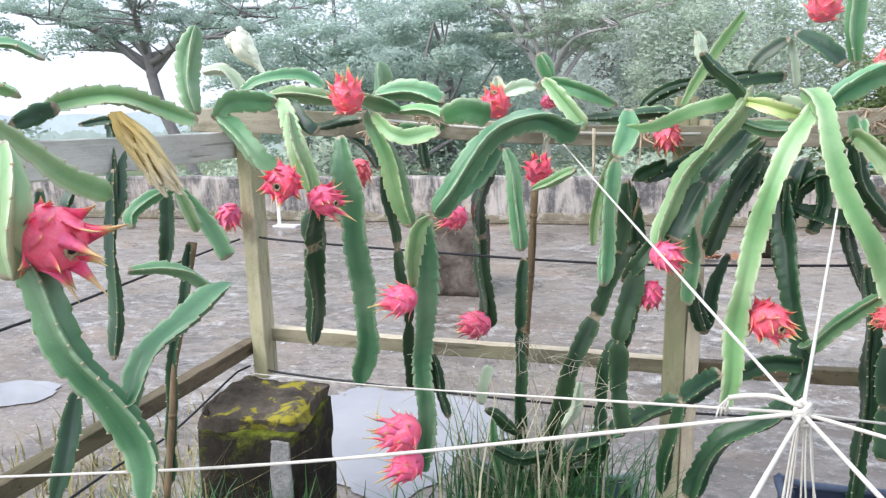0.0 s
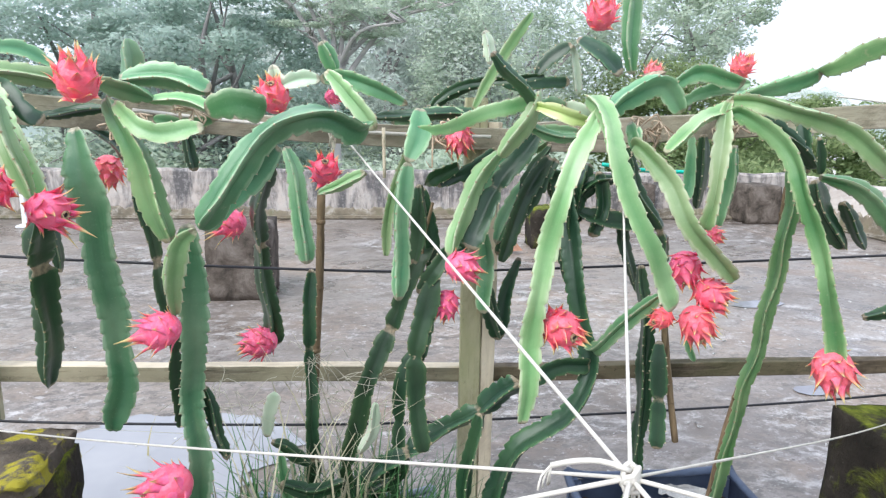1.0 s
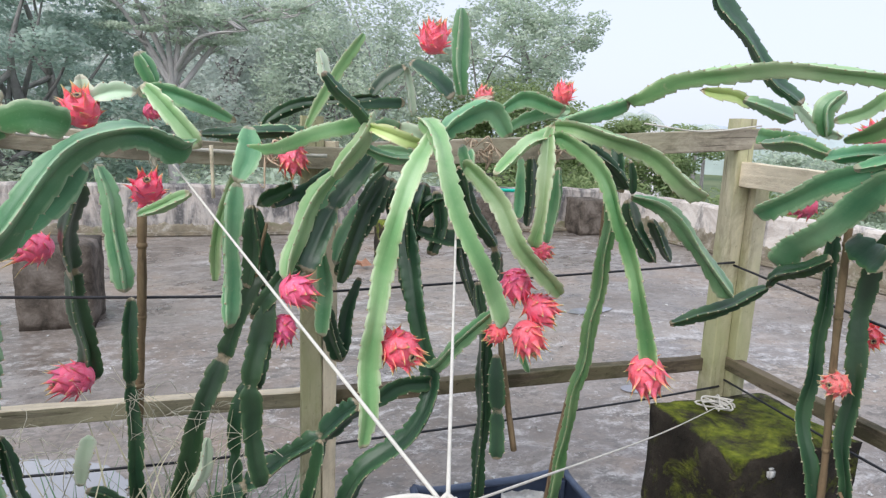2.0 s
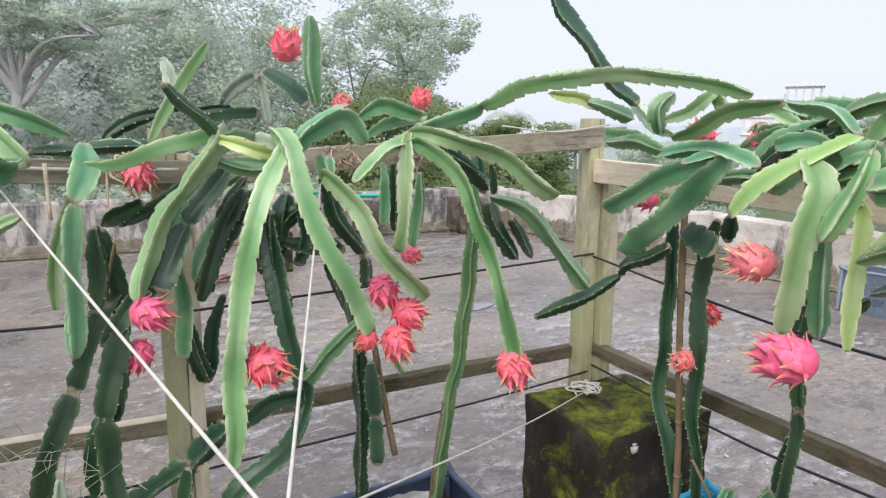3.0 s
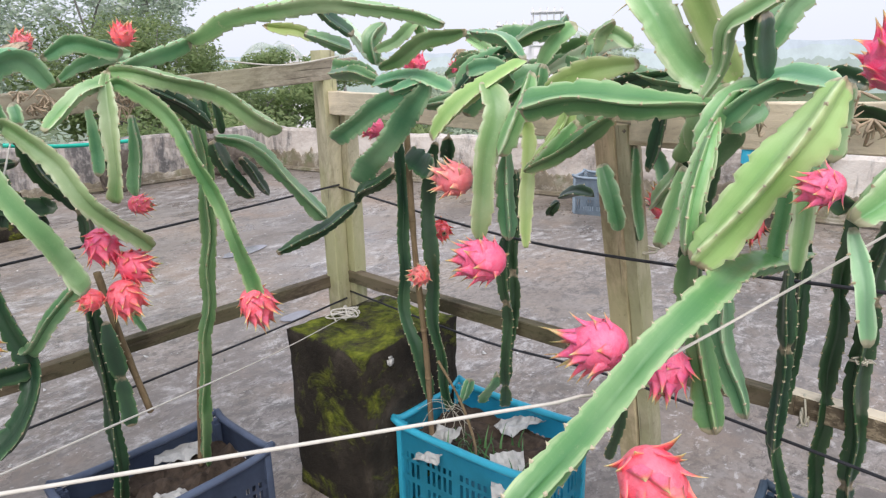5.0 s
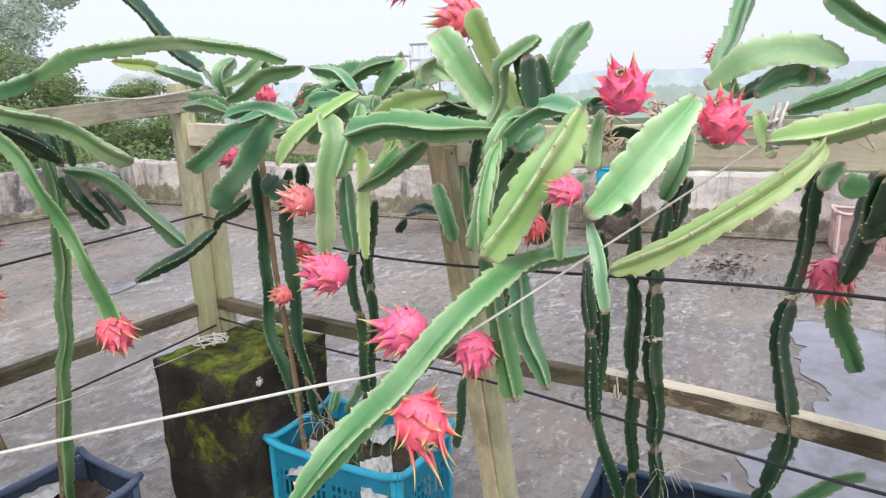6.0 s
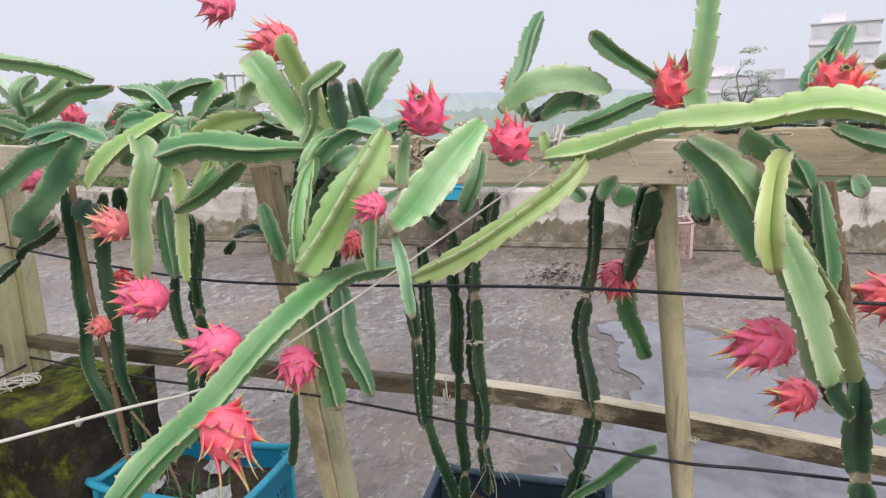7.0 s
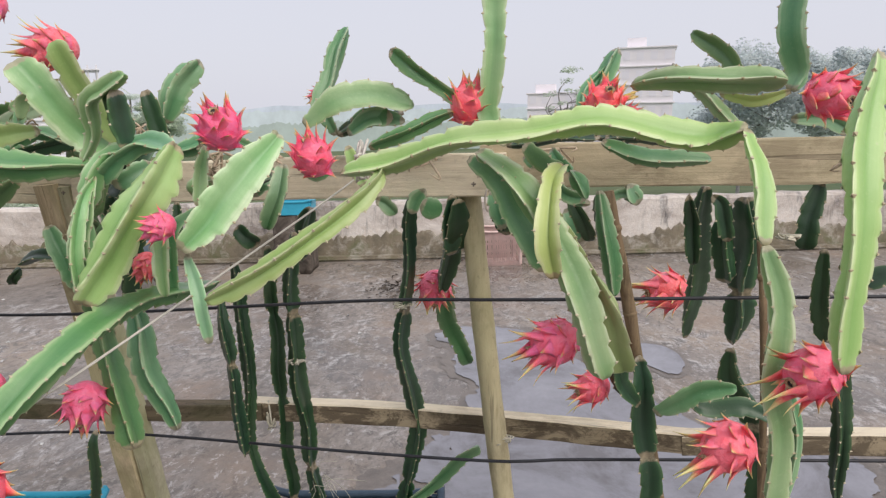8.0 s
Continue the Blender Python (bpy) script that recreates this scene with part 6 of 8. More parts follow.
stem(plant, "d", 0.023, (2.05, -0.63, 1.29), (2.05, -0.62, 1.23), (2.05, -0.61, 1.16))
stem(plant, "g", 0.020, (2.07, -0.27, 1.29), (2.07, -0.28, 1.27), (2.07, -0.29, 1.25))
stem(plant, "d", 0.018, (1.98, -0.14, 1.28), (1.97, -0.16, 1.24), (1.99, -0.18, 1.20))
stem(plant, "d", 0.014, (2.00, -0.03, 1.37), (2.00, -0.11, 1.38), (1.99, -0.19, 1.38))
stem(plant, "d", 0.014, (2.01, -0.19, 1.38), (2.01, -0.28, 1.38), (2.00, -0.37, 1.37))
stem(plant, "g", 0.013, (1.86, -0.08, 1.37), (1.84, -0.09, 1.35), (1.82, -0.10, 1.34))
stem(plant, "m", 0.013, (1.91, -0.10, 1.31), (1.90, -0.12, 1.29), (1.89, -0.15, 1.28))
stem(plant, "m", 0.016, (1.87, -0.04, 1.36), (1.83, -0.06, 1.35), (1.81, -0.08, 1.34))
stem(plant, "g", 0.014, (1.91, -0.10, 1.32), (1.88, -0.11, 1.30), (1.88, -0.14, 1.29))
stem(plant, "g", 0.020, (2.05, -0.15, 1.25), (2.04, -0.16, 1.23), (2.04, -0.18, 1.19))
stem(plant, "d", 0.024, (2.08, -0.22, 1.27), (2.11, -0.24, 1.20), (2.13, -0.26, 1.13))
stem(plant, "g", 0.014, (2.08, -0.22, 1.26), (2.08, -0.26, 1.27), (2.07, -0.28, 1.27), (2.07, -0.29, 1.26))
stem(plant, "d", 0.022, (2.05, -0.38, 1.27), (2.07, -0.40, 1.21), (2.08, -0.41, 1.13))
stem(plant, "d", 0.021, (2.04, -0.42, 1.27), (2.04, -0.44, 1.25), (2.05, -0.46, 1.18))
stem(plant, "d", 0.015, (1.99, -0.20, 1.38), (1.97, -0.26, 1.38), (1.96, -0.33, 1.37))
plant = cactus(1.75, -0.55)
stem(plant, "l", 0.016, (1.68, -0.29, 1.40), (1.62, -0.28, 1.33), (1.58, -0.27, 1.27))
stem(plant, "b", 0.016, (1.58, -0.27, 1.27), (1.56, -0.28, 1.20), (1.54, -0.27, 1.12), (1.54, -0.29, 1.04), (1.54, -0.28, 0.94))
stem(plant, "g", 0.009, (1.54, -0.27, 1.12), (1.55, -0.30, 1.09), (1.55, -0.31, 1.04), (1.55, -0.30, 0.95))
stem(plant, "l", 0.020, (1.54, -0.35, 1.48), (1.50, -0.32, 1.41), (1.46, -0.29, 1.32), (1.44, -0.28, 1.17))
stem(plant, "b", 0.021, (1.83, -0.19, 1.46), (1.77, -0.24, 1.47), (1.74, -0.31, 1.46), (1.72, -0.36, 1.46))
stem(plant, "g", 0.025, (1.83, -0.43, 1.45), (1.83, -0.44, 1.48), (1.83, -0.42, 1.53), (1.83, -0.43, 1.61))
stem(plant, "g", 0.015, (1.79, -0.41, 1.41), (1.77, -0.45, 1.41), (1.74, -0.47, 1.39))
stem(plant, "d", 0.019, (2.00, -0.62, 1.17), (2.00, -0.62, 1.09), (2.00, -0.64, 0.99))
stem(plant, "d", 0.019, (1.90, -0.61, 0.99), (1.90, -0.61, 0.89), (1.91, -0.63, 0.71))
stem(plant, "d", 0.021, (1.81, -0.56, 1.15), (1.80, -0.60, 1.18))


# ---- dragon fruits ----
def fruit_meshes(kind):
    """The rind's body, two lengths of scale, and the dry crown, for a fruit of radius 1 whose crown looks along z."""
    n, m = 22, 14
    verts, uvs, faces = [], [], []
    for i in range(m + 1):
        f = math.pi * i / m
        for j in range(n):
            a = 2 * math.pi * j / n
            r = math.sin(f) * (1 + 0.03 * math.sin(5 * a + f * 3) + 0.02 * math.sin(9 * a - f * 6))
            verts.append((r * math.cos(a), r * math.sin(a), -1.14 * math.cos(f) - (0.1 * math.exp(-((f - math.pi) ** 2) * 14))))
            uvs.append((j / n, 0.1))
    for i in range(m):
        for j in range(n):
            faces.append((i * n + j, i * n + (j + 1) % n, (i + 1) * n + (j + 1) % n, (i + 1) * n + j))
    body = mesh_of("rind", verts, faces, FRUIT[kind], True, uvs)
    scales = []
    for size, wide, curl, far in ((0.60, 0.44, 0.20, 1.0), (0.92, 0.44, 0.36, 1.0), (1.7, 0.34, 0.5, 1.35)):
        verts, uvs, faces = [], [], []
        rows = 8
        for i in range(rows + 1):
            t = i / rows
            w = wide * (1 - t) ** 1.15 * (1 - 0.35 * t) + 0.014
            y = 0.01 + curl * t ** 1.9
            for x, lift in ((-1, -0.07), (-0.5, 0.02), (0, 0.07), (0.5, 0.02), (1, -0.07)):
                verts.append((x * w + 0.05 * t * t, y + lift * (1 - t) ** 0.7, size * t - 0.10))
                uvs.append((0.5 + x / 2, t * far))
            verts.append((0.05 * t * t, y - 0.06 * (1 - t) - 0.012, size * t - 0.10))
            uvs.append((0.5, t * far))
        for i in range(rows):
            for j in range(6):
                faces.append((i * 6 + j, i * 6 + (j + 1) % 6, (i + 1) * 6 + (j + 1) % 6, (i + 1) * 6 + j))
        faces.append(tuple((rows) * 6 + j for j in range(6)))
        scales.append(mesh_of("scale", verts, faces, FRUIT[kind], True, uvs))
    rnd = np.random.RandomState(5)
    bits = [tube("crown", [(0.2 * math.cos(a), 0.2 * math.sin(a), 1.06), (0.24 * math.cos(a + 0.2), 0.24 * math.sin(a + 0.2), 1.2), (0.3 * math.cos(a + 0.5), 0.3 * math.sin(a + 0.5), 1.26 + 0.14 * rnd.rand())], 0.03, CROWN, 5, 0.06, (0.05, 0.035, 0.012)) for a in np.arange(7) * 0.9]
    bits.append(tube("crown", [(0.2 * math.cos(a), 0.2 * math.sin(a), 1.12) for a in np.linspace(0, 2 * math.pi, 15)], 0.065, CROWN, 6, 0.05))
    # A solid black disc stands in for the shaded hollow at the crown.
    navel = tube("navel", [(0, 0, 1.0), (0, 0, 1.08), (0, 0, 1.12)], 0.16, WIRE, 10, 0.03, (0.18, 0.16, 0.12))
    return body, scales, join("crown", bits), navel


KIND_TEXT = {"p": "ripe magenta-pink dragon fruit with leafy scales on its stem", "r": "ripe red dragon fruit with orange-green tipped scales", "s": "pale salmon dragon fruit with yellowish scale tips"}
FIRST = {}
tally = [0]


def fruit(kind, facing, r, x, y, z):
    tally[0] += 1
    rnd = np.random.RandomState(100 + tally[0])
    on_north = y > 1.55 and x < 2.2 or x < 1.0
    ahead = Vector((0.05, 1, 0)) if on_north else Vector((1, -0.2, 0))
    right = Vector((1, -0.1, 0)) if on_north else Vector((-0.2, -1, 0))
    up = Vector((0, 0, 1))
    axis = {"u": up * 0.9 - ahead * 0.65, "d": -up - ahead * 0.5, "l": -right - up * 0.25 - ahead * 0.35, "r": right - up * 0.1 - ahead * 0.4, "f": -ahead - up * 0.1, "fr": -ahead * 0.9 + right * 0.55 - up * 0.35, "rr": right * 0.8 - ahead * 0.5 - up * 0.45}[facing]
    axis = (axis.normalized() + Vector(rnd.uniform(-0.18, 0.18, 3))).normalized()
    turn = axis.to_track_quat("Z", "Y").to_matrix().to_4x4() @ pose(0, 0, 0, 0, 0, rnd.uniform(0, 360))
    long_tips = facing in ("l", "rr", "r") and r > 0.023 and (y < 0.8 or x < 0.7)
    key = (kind, long_tips, tally[0] % 2)
    m = Matrix.Translation((x, y, z)) @ turn
    if key in FIRST:
        ob = copy_thing(FIRST[key], m)
    else:
        if kind not in FIRST:
            FIRST[kind] = fruit_meshes(kind)
        body, scales, crown, navel = FIRST[kind]
        ob = new("dragon_fruit")
        ob.empty_display_size = 0.02
        tagged(ob, KIND_TEXT[kind], "fruit", "ripe dragon fruits")
        part("rind", body, ob)
        part("crown", crown, ob, "dried brown flower remnant")
        part("navel", navel, ob, "black disc for the shaded hollow of the fallen flower")
        count_of = 27
        for i in range(count_of):
            f = (i + 0.6) / count_of
            h = -0.80 + 1.72 * f + rnd.uniform(-0.05, 0.05)
            h = min(h, 0.93)
            a = i * 2.39996 + rnd.uniform(-0.25, 0.25)
            rad = math.sqrt(max(0.0, 1 - h * h))
            out = Vector((math.cos(a) * rad, math.sin(a) * rad, h / 1.14)).normalized()
            along = Vector((-math.cos(a) * h, -math.sin(a) * h, rad)).normalized()
            along = (along - out * along.dot(out)).normalized()
            side = out.cross(along)
            b = part("scale", scales[2 if (f > 0.68 and long_tips and i % 3) else 1 if f > 0.42 or i % 4 == 0 else 0], ob)
            tilt = rnd.uniform(0.15, 0.75) + 0.2 * f + (0.35 if f > 0.72 else 0.0)
            b.matrix_basis = Matrix.Translation(Vector((rad * math.cos(a), rad * math.sin(a), h * 1.14)) * 0.97) @ Matrix((-side, out, along)).transposed().to_4x4() @ pose(0, 0, 0, -math.degrees(tilt) * 0.6, rnd.uniform(-14, 14), rnd.uniform(-16, 16)) @ Matrix.Diagonal((rnd.uniform(0.8, 1.1), 1, rnd.uniform(0.7, 1.15), 1))
        FIRST[key] = ob
        ob.matrix_basis = m
    ob.scale = (r * 1.06,) * 3


fruit("p", "u", 0.034, 0.907, 2.353, 1.219)
fruit("r", "d", 0.028, 1.194, 2.020, 1.326)
fruit("p", "r", 0.029, 1.163, 1.850, 1.069)
fruit("r", "fr", 0.036, 1.361, 1.775, 0.948)
fruit("p", "d", 0.031, 1.647, 1.787, 1.064)
fruit("p", "l", 0.041, 0.712, 2.473, 0.703)
fruit("p", "l", 0.031, 0.576, 1.807, 0.978)
fruit("p", "l", 0.034, 0.650, 2.447, 1.067)
fruit("r", "u", 0.034, 0.455, 1.878, 1.429)
fruit("r", "fr", 0.031, 1.686, 1.744, 1.015)
fruit("r", "d", 0.037, 1.900, 1.620, 0.880)
fruit("s", "l", 0.032, 2.061, 1.156, 1.190)
fruit("s", "f", 0.024, 2.325, 1.452, 0.858)
fruit("p", "l", 0.037, 1.973, 1.036, 1.058)
fruit("p", "u", 0.026, 2.361, 1.472, 1.420)
fruit("r", "l", 0.034, 2.120, 0.778, 1.554)
fruit("p", "u", 0.031, 1.921, 0.436, 1.408)
fruit("p", "u", 0.029, 1.941, 0.296, 1.360)
fruit("p", "l", 0.018, 1.757, 0.481, 1.281)
fruit("p", "d", 0.028, 1.808, 0.642, 1.004)
fruit("r", "rr", 0.025, 1.428, 0.549, 1.090)
fruit("r", "d", 0.035, 2.324, 0.091, 1.032)
fruit("p", "l", 0.031, 1.753, -0.066, 1.098)
fruit("r", "l", 0.028, 2.020, -0.201, 0.906)
fruit("r", "u", 0.031, 2.029, 0.033, 1.441)
fruit("r", "u", 0.028, 1.883, -0.166, 1.435)
fruit("p", "f", 0.033, 0.322, 1.798, 1.247)
fruit("p", "r", 0.031, 0.399, 1.839, 1.202)
fruit("p", "d", 0.032, -0.027, 2.285, 1.102)
fruit("r", "u", 0.031, 0.788, 2.077, 1.409)
fruit("r", "d", 0.032, 0.358, 2.395, 1.223)
fruit("r", "l", 0.045, 2.447, -0.510, 0.973)
fruit("r", "l", 0.024, 1.475, -0.190, 1.078)
fruit("r", "u", 0.032, 1.556, 2.090, 1.618)
fruit("p", "l", 0.028, 1.631, 0.674, 1.101)
fruit("p", "d", 0.027, 1.169, 2.007, 0.941)
fruit("r", "d", 0.032, 1.647, 1.728, 0.957)
fruit("r", "l", 0.021, 1.619, 1.812, 0.943)
fruit("p", "l", 0.040, 0.557, 1.860, 0.624)
fruit("p", "l", 0.035, 0.565, 1.879, 0.527)
fruit("p", "r", 0.040, 0.243, 1.152, 1.240)
fruit("r", "u", 0.023, 1.889, 2.001, 1.503)
fruit("s", "u", 0.019, 1.680, 2.046, 1.486)
fruit("p", "r", 0.015, 0.917, 2.118, 1.413)
fruit("p", "u", 0.014, 2.306, 1.307, 1.405)
fruit("p", "l", 0.025, 2.351, 1.615, 1.253)
fruit("r", "r", 0.025, 2.501, 1.502, 0.944)
fruit("r", "r", 0.024, 1.921, 2.097, 1.069)
fruit("r", "u", 0.029, 2.386, 0.820, 1.107)
fruit("r", "l", 0.019, 2.377, 0.776, 1.170)
fruit("p", "l", 0.032, 2.347, 1.021, 1.667)
fruit("r", "l", 0.018, 2.197, 0.313, 1.466)
fruit("r", "l", 0.027, 1.505, -0.294, 1.143)
fruit("r", "fr", 0.027, 1.688, -0.398, 1.440)
fruit("r", "d", 0.019, 1.926, 0.577, 1.190)
fruit("r", "r", 0.015, 1.882, -0.204, 1.418)


# ---- stakes and dry stalks ----
def stake(name, label, r, *points, material=STAKE):
    ob = tagged(new(name, tube(name, points, r, material, 8, 0.03, wobble=0.12)), label, "stake", "plant stakes")
    line, way, s = smooth_line(np.array(points), 0.01)
    if s[-1] > 0.3:
        for at in np.arange(0.07, s[-1] - 0.03, 0.17):
            k = int(np.searchsorted(s, at))
            p, d = line[k], way[k]
            part("node", tube("node", [tuple(p - d * 0.006), tuple(p), tuple(p + d * 0.006)], r * 1.15, material, 8, 0.004, (r * 1.03, r * 1.2, r * 1.03)), ob)


stake("plant_stake", "brown bamboo stake tied to the fence", 0.011, (0.89, 2.20, 1.18), (0.88, 2.20, 0.95), (0.86, 2.21, 0.64), (0.84, 2.23, 0.29), (0.84, 2.23, 0.26))
stake("plant_stake", "dry brown twig beside a stem", 0.004, (1.15, 2.09, 1.17), (1.13, 2.09, 1.08), (1.12, 2.09, 1.00))
stake("plant_stake", "broken brown stake hanging in the stems", 0.009, (1.72, 1.98, 0.95), (1.75, 1.98, 0.76), (1.79, 1.97, 0.54))
stake("plant_stake", "dark brown stake beside a leaning stem", 0.008, (2.06, 2.00, 1.21), (2.04, 2.00, 0.86), (1.98, 2.01, 0.59), (1.95, 2.03, 0.28), (1.95, 2.03, 0.26))
stake("plant_stake", "brown bamboo stake standing in the crate", 0.009, (2.35, 1.50, 1.25), (2.34, 1.48, 0.93), (2.39, 1.49, 0.59), (2.43, 1.51, 0.32), (2.43, 1.51, 0.26))
stake("plant_stake", "leaning brown stake beside a cactus stem", 0.012, (2.05, -0.225, 1.28), (2.045, -0.251, 1.16), (2.05, -0.288, 0.99), (2.055, -0.356, 0.64), (2.055, -0.40, 0.40), (2.055, -0.42, 0.27))
stake("plant_stake", "thin brown stake behind a bright stem", 0.007, (1.97, -0.48, 1.20), (1.96, -0.50, 0.97), (1.98, -0.53, 0.66))
stake("plant_stake", "brown stake beside the fence", 0.008, (0.07, 1.86, 1.10), (0.05, 1.81, 0.93), (0.04, 1.77, 0.83), (0.03, 1.75, 0.70), (0.02, 1.71, 0.52))
stake("plant_stake", "dry bent stalk standing in the crate", 0.004, (2.38, 1.44, 0.58), (2.38, 1.37, 0.48), (2.38, 1.33, 0.39), (2.39, 1.32, 0.32), (2.39, 1.32, 0.26))

stake("peg", "short pale wooden peg hanging from the top rail", 0.0045, (1.037, 2.135, 1.345), (1.038, 2.135, 1.29), (1.039, 2.135, 1.225), material=PALE)

# ---- ropes ----
def rope(label, r, *points):
    tagged(new("rope", tube("rope", points, r, ROPE, 8, 0.02, wobble=0.06)), label, "rope", "white ropes")


J = (1.09, 1.0, 1.10)
rope("taut white rope from the knot to the top rail", 0.0020, J, (1.008, 1.565, 1.22), (0.925, 2.13, 1.345))
rope("taut white rope rising to the top rail", 0.0020, J, (1.375, 1.565, 1.19), (1.66, 2.13, 1.29))
rope("white rope tied round the broken stump", 0.0017, J, (0.55, 1.64, 0.84), (0.0, 2.28, 0.595))
rope("white rope crossing to the other fence", 0.0022, J, (0.5, 1.17, 0.93), (-0.16, 1.36, 0.77))
rope("white rope leading back to the open side", 0.0022, J, (0.55, 0.25, 1.0), (-0.05, -0.55, 0.92))
rope("white rope leading back to the open side", 0.0022, J, (1.14, 0.1, 1.02), (1.2, -1.1, 0.95))
rope("thin white rope tied to the mossy stump", 0.0014, J, (1.76, 1.43, 0.845), (2.46, 1.88, 0.60))
rope("white rope bent round a stem and tied to the rail", 0.0019, J, (1.45, 0.725, 1.085), (1.56, 0.672, 1.068), (1.669, 0.62, 1.075), (2.10, 0.277, 1.285), (2.11, 0.222, 1.335))
rnd = np.random.RandomState(3)
knot = thing("rope_knot", "bunched knot of white ropes with frayed hanging ends", "knot", J)
for i in range(6):
    a, b = rnd.uniform(0, 6.3), rnd.uniform(-0.6, 0.6)
    part("loop", tube("loop", [(0.006 * math.cos(a + t) * (1 + 0.2 * b), 0.006 * math.sin(a + t), 0.007 * math.sin(t * 1.5 + b) + 0.002 * i - 0.006) for t in np.linspace(0, 6.5, 10)], 0.0024, ROPE, 7, 0.005), knot)
part("tail", tube("tail", [(0, 0, 0.006), (-0.02, 0.01, 0.011), (-0.04, 0.02, 0.008), (-0.058, 0.027, 0.002)], 0.0025, ROPE, 7, 0.008), knot)
for i in range(6):
    x = rnd.uniform(-0.02, 0.02)
    part("tail", tube("tail", [(-0.058, 0.027, 0.002), (-0.060 + x * 0.3, 0.028, -0.008), (-0.060 + x * 0.5, 0.03 + x * 0.3, -0.018)], 0.0011, ROPE, 5, 0.006), knot)
for i in range(9):
    x, y = rnd.uniform(-0.03, 0.03), rnd.uniform(-0.03, 0.03)
    part("tail", tube("tail", [(x * 0.3, y * 0.3, -0.005), (x * 0.6, y * 0.5, -0.06), (x, y, -0.10 - 0.06 * rnd.rand())], 0.0010, ROPE, 5, 0.01), knot)


def tangle(label, x, y, z, spread, seed, loops=4, r=0.0028, material=ROPE):
    rnd = np.random.RandomState(seed)
    ob = thing("string_tangle", label, "string", (x, y, z))
    for i in range(loops):
        c = rnd.uniform(-1, 1, (7, 3)) * np.array(spread)
        part("strand", tube("strand", c, r, material, 6, 0.01), ob)


tangle("loose tangle of white twine on the mossy stump", 2.47, 1.90, 0.605, (0.06, 0.05, 0.012), 11, 5)
tangle("white rope wound round the top rail", 2.00, 0.224, 1.350, (0.02, 0.012, 0.035), 12, 5, 0.0024)
tangle("white rope wound round the top rail", 0.925, 2.15, 1.35, (0.012, 0.03, 0.035), 13, 3, 0.003)
tangle("pale twine loop hanging from the top rail", 0.916, 2.135, 1.315, (0.010, 0.006, 0.03), 18, 3, 0.0016, TWINE)
tangle("white string looped over the wire", 1.72, 2.2, 1.24, (0.03, 0.02, 0.04), 14, 4, 0.0025)
tangle("pale twine wrapped round the pole", 2.150, -0.040, 0.74, (0.024, 0.026, 0.008), 15, 4, 0.0014, TWINE)
tangle("pale twine wrapped round the post", 2.40, 0.87, 1.0, (0.03, 0.05, 0.01), 16, 3, 0.002, TWINE)
tangle("dry string hanging from the low rail", 2.37, 0.5, 0.71, (0.02, 0.012, 0.045), 17, 3, 0.0022, TWINE)
tangle("pale twine tied round a cactus stem", 2.247, 0.164, 1.011, (0.022, 0.022, 0.006), 90, 3, 0.0018, TWINE)
tangle("pale twine tied round a cactus stem", 2.301, 0.418, 0.869, (0.022, 0.022, 0.006), 91, 3, 0.0018, TWINE)
tangle("pale twine tied round a cactus stem", 2.012, -0.555, 1.192, (0.022, 0.022, 0.006), 92, 3, 0.0018, TWINE)
tangle("pale twine tied round a cactus stem", 2.008, -0.573, 0.967, (0.022, 0.022, 0.006), 93, 3, 0.0018, TWINE)
tagged(new("cord", tube("cord", [(1.74, 2.4, 1.235), (1.9, 2.4, 1.215), (2.12, 2.38, 1.21)], 0.006, TEAL, 8, 0.03)), "bright teal plastic cord stretched behind the fence", "cord")
white_string = tube("string", [(0.47, 2.205, 1.376), (0.742, 2.198, 1.350), (1.06, 2.165, 1.330), (1.3, 2.12, 1.326)], 0.0045, ROPE, 6, 0.03)
tagged(new("string", white_string), "white string lying along the top rail", "string")
tagged(new("string", tube("string", [(2.2, 2.03, 1.44), (2.4, 2.0, 1.425), (2.62, 1.98, 1.45)], 0.0025, ROPE, 6, 0.03)), "white string lying along the top rail", "string")


# ---- crates ----
def lattice(name, span, height, thick, material):
    """One moulded wall: upright slots in three rows between solid bands."""
    n = max(6, int(span / 0.021))
    xs = [-span / 2]
    for i in range(n):
        c = -span / 2 + (i + 0.5) * span / n
        xs += [c - 0.0055, c + 0.0055]
    xs.append(span / 2)
    zs = [0, 0.045, height * 0.43, height * 0.5, height * 0.66, height * 0.70, height - 0.075, height]
    bm = bmesh.new()
    grid = [[bm.verts.new((x, 0, z)) for z in zs] for x in xs]
    for i in range(len(xs) - 1):
        for j in range(len(zs) - 1):
            slot = i % 2 == 1 and j in (1, 3, 5) and ((i // 2) % 6 != 5)
            if not slot:
                bm.faces.new((grid[i][j], grid[i + 1][j], grid[i + 1][j + 1], grid[i][j + 1]))
    bmesh.ops.solidify(bm, geom=bm.faces[:], thickness=thick)
    me = bpy.data.meshes.new(name)
    bm.to_mesh(me)
    bm.free()
    me.materials.append(material)
    return me


